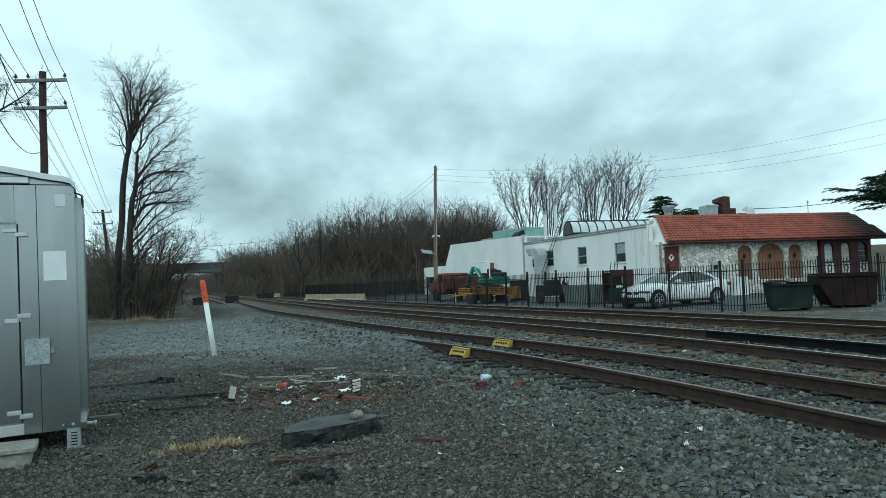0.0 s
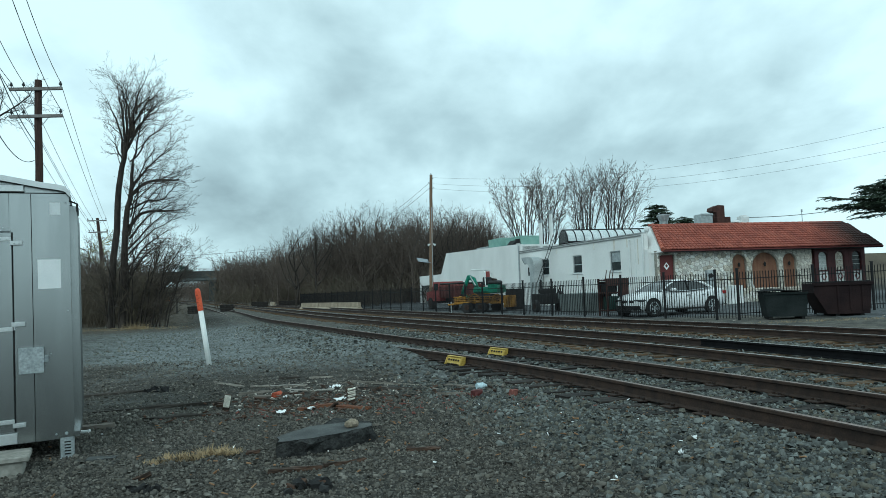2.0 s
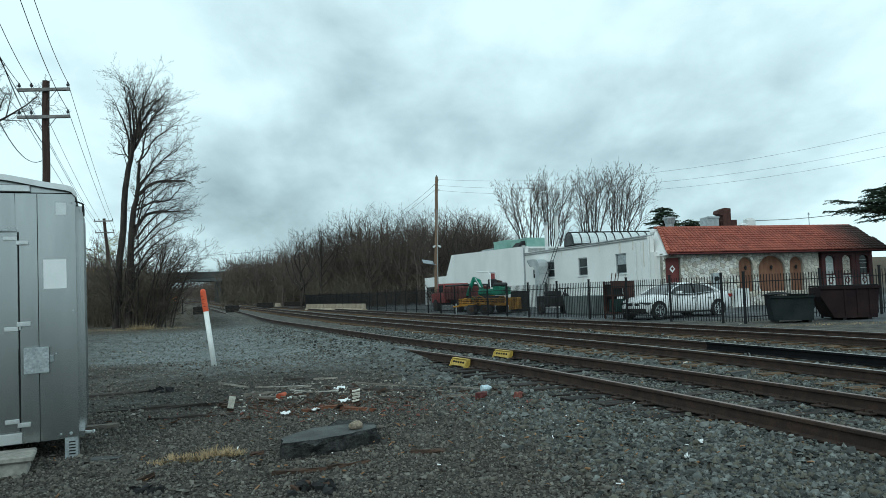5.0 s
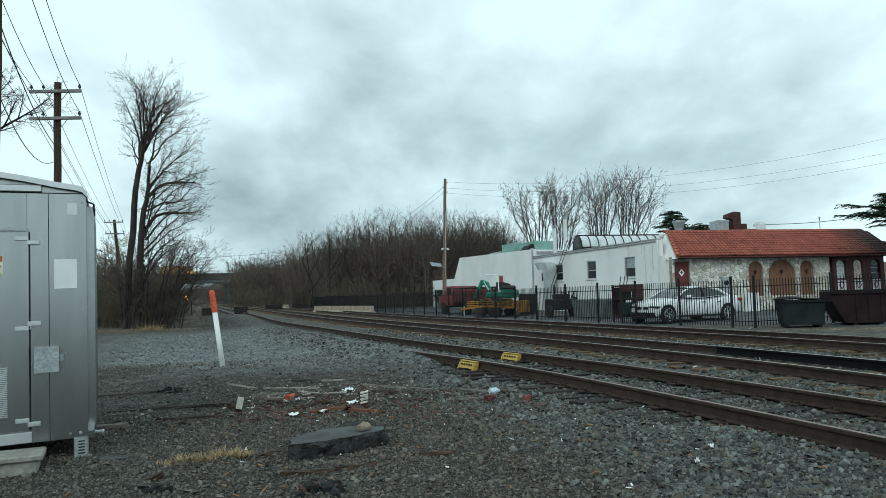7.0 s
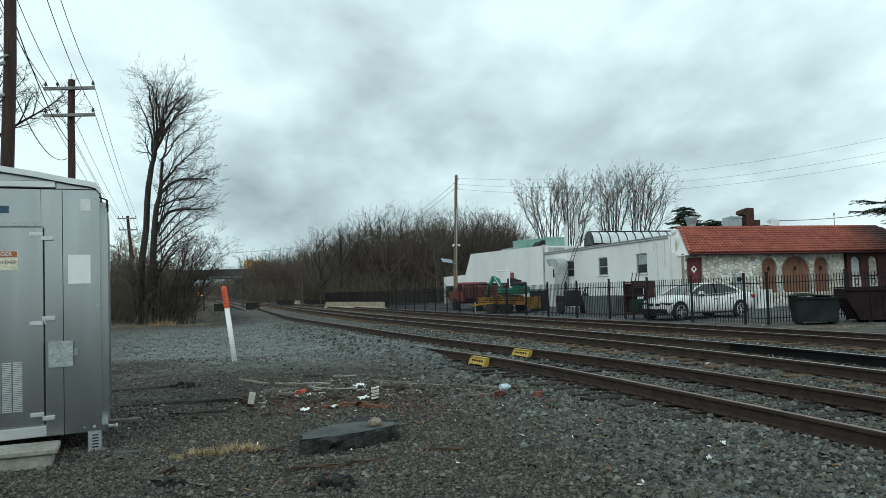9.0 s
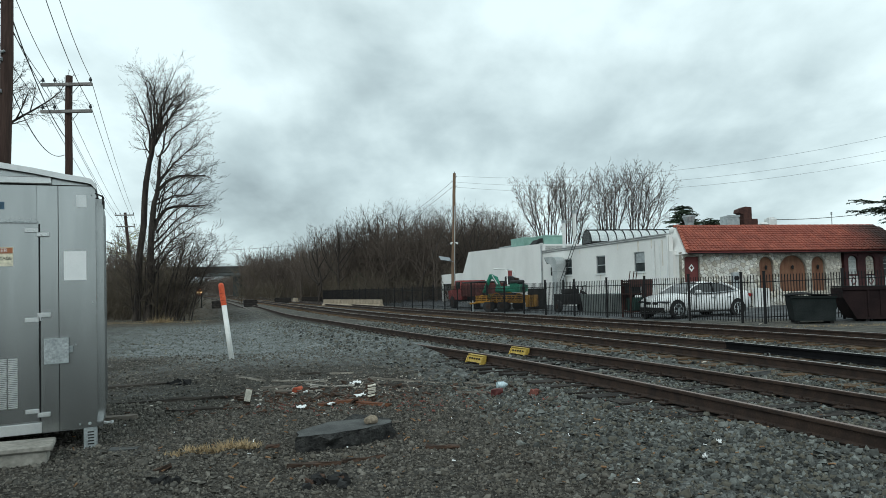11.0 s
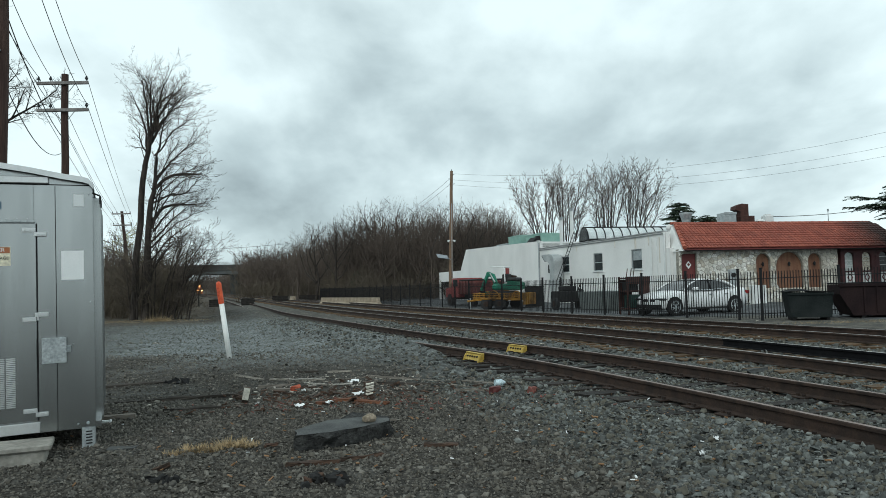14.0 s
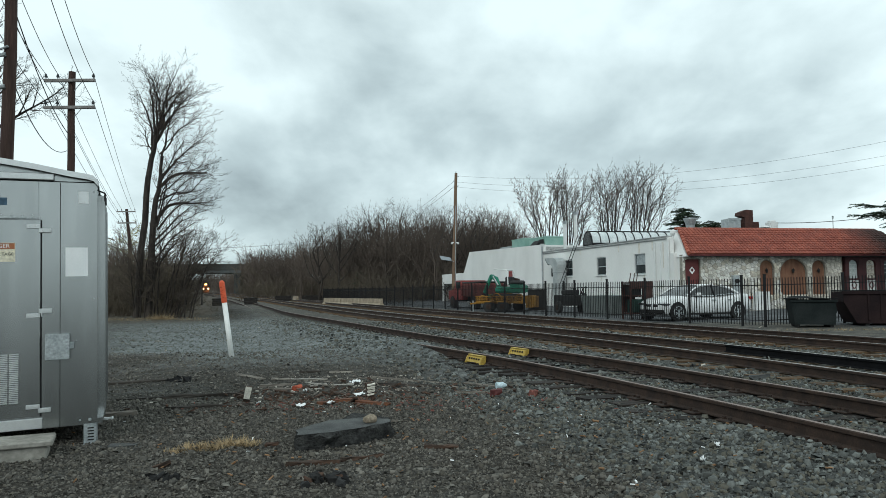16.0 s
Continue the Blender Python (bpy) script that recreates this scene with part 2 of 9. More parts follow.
def bx(bm, x0, x1, y0, y1, z0, z1, bev=0.0, m=None):
    """A box, with its edges rounded off by bev."""
    vs = [bm.verts.new((x, y, z)) for z in (z0, z1) for y in (y0, y1) for x in (x0, x1)]
    fs = [bm.faces.new([vs[i] for i in q]) for q in ((0, 2, 3, 1), (4, 5, 7, 6), (0, 1, 5, 4), (2, 6, 7, 3), (0, 4, 6, 2), (1, 3, 7, 5))]
    if m is not None:
        bmesh.ops.transform(bm, matrix=m, verts=vs)
    if bev:
        es = list({e for f in fs for e in f.edges})
        bmesh.ops.bevel(bm, geom=es, offset=bev, segments=1, affect="EDGES", clamp_overlap=True)
    return bm


def box(x0, x1, y0, y1, z0, z1, bev=0.0, m=None):
    return bx(bmesh.new(), x0, x1, y0, y1, z0, z1, bev, m)


def cy(bm, p, q, r0, r1=None, n=10, caps=True):
    """A tapered round bar from p to q."""
    p, q = Vector(p), Vector(q)
    r1 = r0 if r1 is None else r1
    ax = (q - p).normalized()
    u = ax.orthogonal().normalized()
    v = ax.cross(u)
    a = [bm.verts.new(p + (u * math.cos(k * math.tau / n) + v * math.sin(k * math.tau / n)) * r0) for k in range(n)]
    b = [bm.verts.new(q + (u * math.cos(k * math.tau / n) + v * math.sin(k * math.tau / n)) * r1) for k in range(n)]
    for k in range(n):
        bm.faces.new((a[k], a[(k + 1) % n], b[(k + 1) % n], b[k]))
    if caps:
        bm.faces.new(a[::-1])
        bm.faces.new(b)
    return bm


def rod(p, q, r0, r1=None, n=10):
    return cy(bmesh.new(), p, q, r0, r1, n)


def prism(bm, outline, y0, y1, m=None):
    """A flat outline in x and z, pushed from y0 to y1."""
    a = [bm.verts.new((x, y0, z)) for x, z in outline]
    b = [bm.verts.new((x, y1, z)) for x, z in outline]
    n = len(a)
    bm.faces.new(a)
    bm.faces.new(b[::-1])
    for k in range(n):
        bm.faces.new((a[k], b[k], b[(k + 1) % n], a[(k + 1) % n]))
    bmesh.ops.recalc_face_normals(bm, faces=bm.faces)
    if m is not None:
        bmesh.ops.transform(bm, matrix=m, verts=a + b)
    return bm


def sweep(bm, pts, r, n=6):
    """A round bar along a line of points."""
    return hose(bm, pts, [r] * len(pts), n)


def hose(bm, pts, radii, n=6):
    """One closed skin of rings along a line of points."""
    pts = [Vector(p) for p in pts]
    rings = []
    ref = Vector((0.31, 0.87, 0.38)).normalized()
    for k, (p, r) in enumerate(zip(pts, radii)):
        ax = (pts[min(k + 1, len(pts) - 1)] - pts[max(k - 1, 0)]).normalized()
        side = ref if abs(ax.dot(ref)) < 0.95 else Vector((0.9, -0.3, 0.3)).normalized()
        u = ax.cross(side).normalized()
        v = ax.cross(u)
        rings.append([bm.verts.new(p + (u * math.cos(j * math.tau / n) + v * math.sin(j * math.tau / n)) * r) for j in range(n)])
    for a, b in zip(rings[:-1], rings[1:]):
        for j in range(n):
            bm.faces.new((a[j], a[(j + 1) % n], b[(j + 1) % n], b[j]))
    bm.faces.new(rings[0][::-1])
    bm.faces.new(rings[-1])
    return bm


def soup(name, verts, faces, material):
    me = bpy.data.meshes.new(name)
    me.from_pydata([tuple(v) for v in verts], [], [tuple(f) for f in faces])
    me.materials.append(material)
    return me


# ---- the track lines: headings along the way, degrees to the left ----
KNOTS = (-12, -4, 2, 7, 12, 18, 26, 40, 70, 150, 230, 340)
HEAD_SIDING = (11.8, 15.8, 19.8, 27.4, 22.8, 21.5, 22.3, 17.6, 18.6, 19.6, 22.6, 20.8)
HEAD_MAIN = (5.9, 10.5, 15.1, 19.4, 21.5, 21.6, 20.7, 18.5, 18.4, 19.6, 22.6, 20.8)
S = np.concatenate([np.arange(-12, 60, 0.5), np.arange(60, 700, 4.0)])


def smooth(a, lo, hi):
    k = np.clip((a - lo) / (hi - lo), 0, 1)
    return k * k * (3 - 2 * k)


def rise(y):
    """The land climbs gently in the distance."""
    return 0.95 * smooth(np.asarray(y, float), 110, 300) + 16.0 * smooth(np.asarray(y, float), 575, 800)


def line_of(x0, heads):
    b = np.radians(np.interp(S, KNOTS, heads))
    h, mid_b = np.diff(S), (b[1:] + b[:-1]) / 2
    xx, yy = np.r_[0, np.cumsum(-h * np.sin(mid_b))], np.r_[0, np.cumsum(h * np.cos(mid_b))]
    i = int(np.argmin(abs(S)))
    return xx - xx[i] + x0, yy - yy[i] + 8.0, b


def beside(line, o):
    return line[0] + o * np.cos(line[2]), line[1] + o * np.sin(line[2]), line[2]


SIDING = line_of(3.458, HEAD_SIDING)
MAIN = line_of(6.628, HEAD_MAIN)
FAR = beside(MAIN, 4.067)
TOP_SIDING, TOP_MAIN, TOP_FAR = 0.286, 0.342, 0.364


def on_line(line, s):
    return (float(np.interp(s, S, line[0])), float(np.interp(s, S, line[1])), float(np.interp(s, S, line[2])))


def lateral(x, y):
    """How far right of the middle track's centre a place lies."""
    x, y = np.atleast_1d(np.asarray(x, float)), np.atleast_1d(np.asarray(y, float))
    res = np.empty(len(x))
    px, py, pb = MAIN
    for a in range(0, len(x), 4000):
        dx, dy = x[a:a + 4000, None] - px[None], y[a:a + 4000, None] - py[None]
        i = np.argmin(dx * dx + dy * dy, axis=1)
        k = np.arange(len(i))
        res[a:a + 4000] = dx[k, i] * np.cos(pb[i]) + dy[k, i] * np.sin(pb[i])
    return res


def wave(x, y):
    """Slow unevenness of the ground."""
    return (np.sin(x * 1.7 + np.sin(y * 0.9) * 1.3) * np.sin(y * 1.3 + np.sin(x * 0.7)) * 0.5 + np.sin(x * 0.53 + 1.2) * np.sin(y * 0.41 + 0.4)) * 0.5


SID_LAT = lateral(SIDING[0], SIDING[1])
order = np.argsort(SIDING[1])


def shoulder(d, y):
    """Gravel heaped against and over the nearer rail of the siding, from some way along it."""
    q = d - np.interp(y, SIDING[1][order], SID_LAT[order])
    return 0.24 * smooth(y, 13.2, 16.0) * (1 - smooth(y, 60, 80)) * np.interp(q, (-3.4, -1.6, -0.95, -0.55, 0.0, 0.5), (0.0, 0.42, 0.92, 0.92, 0.35, 0.0))


def land(x, y):
    d = lateral(x, y)
    z = np.interp(d, (-8.5, -5.6, -3.9, -1.9, -1.2, 6.2, 7.2, 8.0, 20.0, 45.0), (0.0, 0.072, 0.090, 0.098, 0.145, 0.16, 0.13, 0.15, 0.40, 0.45))
    x, y = np.atleast_1d(np.asarray(x, float)), np.atleast_1d(np.asarray(y, float))
    calm = np.where(d < -4.5, 0.022, 0.010)
    mound = 0.10 * smooth(x - 0.32 * (8 - y), 1.3, 2.4) * (1 - smooth(y, 6.2, 7.4)) * (1 - smooth(d - np.interp(y, SIDING[1][order], SID_LAT[order]), -1.15, -0.85))
    return z + mound + shoulder(d, y) + wave(x, y) * calm + rise(y)


def ground_at(x, y):
    return float(land(x, y)[0])


# ---- ground: one sheet to the horizon ----
def spaced(lo, hi, step, far, grow=1.22):
    a = list(np.arange(lo, hi + 1e-6, step))
    st = step
    while a[-1] < far:
        st *= grow
        a.append(a[-1] + st)
    st = step
    while a[0] > -far:
        st *= grow
        a.insert(0, a[0] - st)
    return np.array(a)


GX, GY = spaced(-14, 16, 0.2, 3500), spaced(-1, 42, 0.25, 4000)
gx, gy = np.meshgrid(GX, GY)
gz = land(gx.ravel(), gy.ravel())
idx = np.arange(gx.size).reshape(gx.shape)
quads = np.stack([idx[:-1, :-1], idx[:-1, 1:], idx[1:, 1:], idx[1:, :-1]], -1).reshape(-1, 4)


def ground_material():
    """Gravel yard: dark soil with fine stone, a paler blue-grey spread beside the track, ballast along the rails, asphalt behind the fence."""
    m = bpy.data.materials.new("gravel_yard")
    m.use_nodes = True
    nt = m.node_tree
    b = nt.nodes["Principled BSDF"]
    b.inputs["Roughness"].default_value = 0.95
    b.inputs["Specular IOR Level"].default_value = 0.2
    at = nt.nodes.new("ShaderNodeVertexColor")
    at.layer_name = "zones"
    geo = nt.nodes.new("ShaderNodeNewGeometry")
    sp = nt.nodes.new("ShaderNodeSeparateColor")
    nt.links.new(at.outputs[0], sp.inputs[0])

    def noise_at(scale, detail=5, rough=0.6):
        n = nt.nodes.new("ShaderNodeTexNoise")
        n.inputs["Scale"].default_value, n.inputs["Detail"].default_value, n.inputs["Roughness"].default_value = scale, detail, rough
        nt.links.new(geo.outputs["Position"], n.inputs["Vector"])
        return n.outputs["Fac"]

    def two(c1, c2, fac, lo=0.38, hi=0.62):
        r = nt.nodes.new("ShaderNodeValToRGB")
        r.color_ramp.elements[0].position, r.color_ramp.elements[0].color = lo, (*c1, 1)
        r.color_ramp.elements[1].position, r.color_ramp.elements[1].color = hi, (*c2, 1)
        nt.links.new(fac, r.inputs[0])
        return r.outputs[0]

    def blend(a, c, fac):
        n = nt.nodes.new("ShaderNodeMix")
        n.data_type = "RGBA"
        nt.links.new(fac, n.inputs[0])
        nt.links.new(a, n.inputs[6])
        nt.links.new(c, n.inputs[7])
        return n.outputs[2]

    def calc(op, a, c, clamp=True):
        n = nt.nodes.new("ShaderNodeMath")
        n.operation, n.use_clamp = op, clamp
        for i, v in enumerate((a, c)):
            if isinstance(v, float):
                n.inputs[i].default_value = v
            else:
                nt.links.new(v, n.inputs[i])
        return n.outputs[0]

    patchy, mid_n, grain = noise_at(0.35, 4), noise_at(2.2, 5), noise_at(22, 4, 0.7)
    vor = nt.nodes.new("ShaderNodeTexVoronoi")
    vor.inputs["Scale"].default_value = 26
    nt.links.new(geo.outputs["Position"], vor.inputs["Vector"])
    soil = two((0.020, 0.0175, 0.0145), (0.052, 0.046, 0.038), grain)
    stone = two((0.088, 0.096, 0.095), (0.205, 0.22, 0.218), grain)
    asphalt = two((0.075, 0.079, 0.083), (0.11, 0.116, 0.12), mid_n)
    verge = two((0.04, 0.034, 0.027), (0.105, 0.084, 0.06), mid_n)
    ragged = calc("ADD", sp.outputs[0], calc("MULTIPLY", calc("SUBTRACT", mid_n, 0.5, False), 0.9, False))
    ragged = calc("ADD", ragged, calc("MULTIPLY", calc("SUBTRACT", patchy, 0.5, False), 0.8, False))
    c = blend(soil, stone, ragged)
    c = blend(c, asphalt, sp.outputs[1])
    v2 = calc("ADD", sp.outputs[2], calc("MULTIPLY", calc("SUBTRACT", mid_n, 0.5, False), 0.7, False))
    c = blend(c, verge, calc("MULTIPLY", v2, sp.outputs[2]))
    hs = nt.nodes.new("ShaderNodeHueSaturation")
    nt.links.new(c, hs.inputs["Color"])
    speck = calc("ADD", calc("MULTIPLY", vor.outputs["Color"], 0.7, False), 0.65, False)
    coarse = noise_at(6.0, 6, 0.7)
    nt.links.new(calc("MULTIPLY", speck, calc("MULTIPLY", calc("ADD", calc("MULTIPLY", coarse, 1.5, False), 0.25, False), calc("ADD", calc("MULTIPLY", noise_at(1.1, 6, 0.75), 1.7, False), 0.15, False), False), False), hs.inputs["Value"])
    nt.links.new(hs.outputs[0], b.inputs["Base Color"])
    bp = nt.nodes.new("ShaderNodeBump")
    bp.inputs["Strength"].default_value, bp.inputs["Distance"].default_value = 0.7, 0.03
    nt.links.new(calc("SUBTRACT", 1.0, vor.outputs["Distance"]), bp.inputs["Height"])
    nt.links.new(bp.outputs[0], b.inputs["Normal"])
    return m


GROUND = ground_material()
gme = bpy.data.meshes.new("ground")
gme.from_pydata(np.column_stack([gx.ravel(), gy.ravel(), gz]).tolist(), [], quads.tolist())
gme.materials.append(GROUND)
zone = gme.color_attributes.new("zones", "FLOAT_COLOR", "POINT")
lat = lateral(gx.ravel(), gy.ravel())
X_, Y_ = gx.ravel(), gy.ravel()


stained = 1 - 0.9 * (1 - smooth(np.hypot((X_ + 7.0) / 1.7, (Y_ - 15.0) / 2.2), 0.45, 1.0))
pale = stained * smooth(Y_, 11.5, 17) * (1 - smooth(Y_, 30, 38)) * smooth(lat, -14.5, -9.5) * (1 - smooth(lat, -4.4, -3.4)) * 0.95
bed = smooth(lat, -6.2, -5.2) * (1 - smooth(lat, 5.8, 6.8))
heap = smooth(X_ - 0.32 * (8 - Y_), 0.6, 2.0) * (1 - smooth(Y_, 6.5, 8.5))
asph = smooth(lat - 3.4 * (1 - smooth(Y_, 25.5, 28)), 7.6, 8.0) * (1 - smooth(lat, 40, 48)) * (1 - smooth(Y_, 80, 95))
verge = np.maximum(smooth(-lat, 6.0, 8.5) * smooth(Y_, 29, 37), smooth(lat, 6.3, 7.0) * (1 - smooth(lat, 7.6, 8.6)) * 0.8)
verge = np.maximum(verge, smooth(np.hypot(X_, Y_), 90, 140) * smooth(abs(lat), 7, 12))
apron = smooth(lat, 6.6, 7.4) * (1 - smooth(lat, 10.6, 11.4)) * (1 - smooth(Y_, 25.5, 28)) * 0.55
verge = np.maximum(verge, apron * 1.3)
rails_d = np.minimum(abs(lat), abs(lat - 4.067))
verge = np.maximum(verge, 0.75 * (1 - smooth(rails_d, 0.9, 1.7)) * smooth(Y_, 6, 14))
verge = np.maximum(verge, 0.7 * bed * smooth(Y_, 22, 34))
red = np.clip(np.maximum.reduce([pale, bed * 0.45, heap * 0.35, apron]), 0, 1)
zone.data.foreach_set("color", np.column_stack([red, asph, verge, np.ones_like(red)]).ravel())
gme.polygons.foreach_set("use_smooth", [True] * len(gme.polygons))
tagged(new("ground", gme), "dark gravel and cinder ground of a rail yard", "ground", "", "structure")

# ---- tracks ----
RAIL_H, GAUGE = 0.155, 0.7525
RAIL_PROFILE = ((-0.068, 0.0), (0.068, 0.0), (0.068, 0.011), (0.012, 0.026), (0.009, 0.112), (0.034, 0.121), (0.034, 0.146), (0.027, RAIL_H), (-0.027, RAIL_H), (-0.034, 0.146), (-0.034, 0.121), (-0.009, 0.112), (-0.012, 0.026), (-0.068, 0.011))


def rail_mesh(line, o, s0, s1, base):
    """A rail swept along a line; its running surface has its own material slot."""
    cx, cyy, b = beside(line, o)
    k = np.where((S >= s0) & (S <= s1))[0]
    vs, fs, n = [], [], len(RAIL_PROFILE)
    for i in k:
        for u, z in RAIL_PROFILE:
            vs.append((cx[i] + u * math.cos(b[i]), cyy[i] + u * math.sin(b[i]), base + z + float(rise(cyy[i]))))
    for r in range(len(k) - 1):
        for j in range(n):
            fs.append((r * n + j, r * n + (j + 1) % n, (r + 1) * n + (j + 1) % n, (r + 1) * n + j))
    fs.append(tuple(range(n)))
    fs.append(tuple((len(k) - 1) * n + j for j in range(n))[::-1])
    return vs, fs, n, len(k)


def rail(parent, line, o, base, head, label, s0=-12, s1=700, body=None):
    vs, fs, n, rows_n = rail_mesh(line, o, s0, s1, base)
    me = soup("rail", vs, fs, body or RUST)
    me.materials.append(head)
    ids = np.zeros(len(fs), int)
    ids[:(rows_n - 1) * n][np.arange((rows_n - 1) * n) % n == 7] = 1
    me.polygons.foreach_set("material_index", ids)
    return part("rail", me, None, parent, label)


def tie_mesh(name, seed, material):
    rng = random.Random(seed)
    bm = box(-1.3, 1.3, -0.115, 0.115, -0.17, 0.0)
    bmesh.ops.subdivide_edges(bm, edges=[e for e in bm.edges if abs(e.verts[0].co.x - e.verts[1].co.x) > 1], cuts=3)
    for v in bm.verts:
        v.co += Vector((rng.uniform(-0.05, 0.05), rng.uniform(-0.014, 0.014), rng.uniform(-0.012, 0.004)))
    me = mesh_of(name, bm)
    me.materials.append(material)
    return me


def track(name, line, top, label, wood, head, seed, plates):
    t = thing(name, Matrix.Identity(4), label, "railway track")
    base = top - RAIL_H
    rng = random.Random(seed)
    meshes = [tie_mesh("tie", seed * 10 + k, wood) for k in range(4)]
    far_v, far_f = [], []
    s = -11.5
    while s < 420:
        x, y, b = on_line(line, s)
        turn_b = b + rng.uniform(-0.045, 0.045)
        slip = rng.uniform(-0.12, 0.12)
        x, y = x + slip * math.cos(b), y + slip * math.sin(b)
        m = pose(x, y, base - 0.012 + rng.uniform(-0.012, 0.004) - (0.055 * float(smooth(s, 4.0, 12.0)) if plates else 0.0) + float(rise(y)), 0, 0, math.degrees(turn_b))
        if s < 62:
            part("tie", meshes[rng.randrange(4)], None, t).matrix_basis = m
        else:
            o = len(far_v)
            for z in (-0.15, 0.0):
                for u, v in ((-1.3, -0.115), (1.3, -0.115), (1.3, 0.115), (-1.3, 0.115)):
                    far_v.append(m @ Vector((u, v, z)))
            far_f += [(o + 4, o + 5, o + 6, o + 7), (o, o + 1, o + 5, o + 4), (o + 1, o + 2, o + 6, o + 5), (o + 2, o + 3, o + 7, o + 6), (o + 3, o, o + 4, o + 7)]
        s += 0.53 + rng.uniform(-0.04, 0.04)
    tagged(part("distant_ties", soup("distant_ties", far_v, far_f, wood), None, t), kind="stuff")
    if plates:
        pm = bmesh.new()
        bx(pm, -0.17, 0.17, -0.09, 0.09, 0, 0.018, 0.004)
        for u, v in ((-0.09, 0.05), (0.09, -0.05), (0.1, 0.05), (-0.1, -0.05)):
            bx(pm, u - 0.014, u + 0.014, v - 0.014, v + 0.014, 0.016, 0.045)
        pm = mesh_of("tie_plate", pm)
        pm.materials.append(RUST)
        s = -6.0
        while s < 20:
            for o in (-GAUGE, GAUGE):
                x, y, b = on_line(beside(line, o), s)
                part("tie_plate", pm, None, t).matrix_basis = pose(x, y, base - 0.012, 0, 0, math.degrees(b))
            s += 0.53
    return t


siding = track("siding_track", SIDING, TOP_SIDING, "rusty disused siding track with dark weathered timber ties", TIE, RUSTTOP, 1, True)
main_track = track("main_track", MAIN, TOP_MAIN, "main line track with rust-stained timber ties in ballast", TIERUST, RAILTOP, 2, False)
far_track = track("main_track", FAR, TOP_FAR, "main line track beside the black steel fence", TIERUST, RAILTOP, 3, False)
for t, ln, top, head in ((siding, SIDING, TOP_SIDING, RUSTTOP), (far_track, FAR, TOP_FAR, RAILTOP)):
    for o in (-GAUGE, GAUGE):
        rail(t, ln, o, top - RAIL_H, head, "rusty steel rail")
rail(main_track, MAIN, -GAUGE, TOP_MAIN - RAIL_H, RAILTOP, "rusty steel rail with worn head")
rail(main_track, MAIN, GAUGE, TOP_MAIN - RAIL_H, RAILTOP, "rusty steel rail with polished head", 6.0)
rail(main_track, MAIN, GAUGE, TOP_MAIN - RAIL_H, RAILTOP, "stretch of rail with black sides", -12, 6.0, BLACKRAIL)


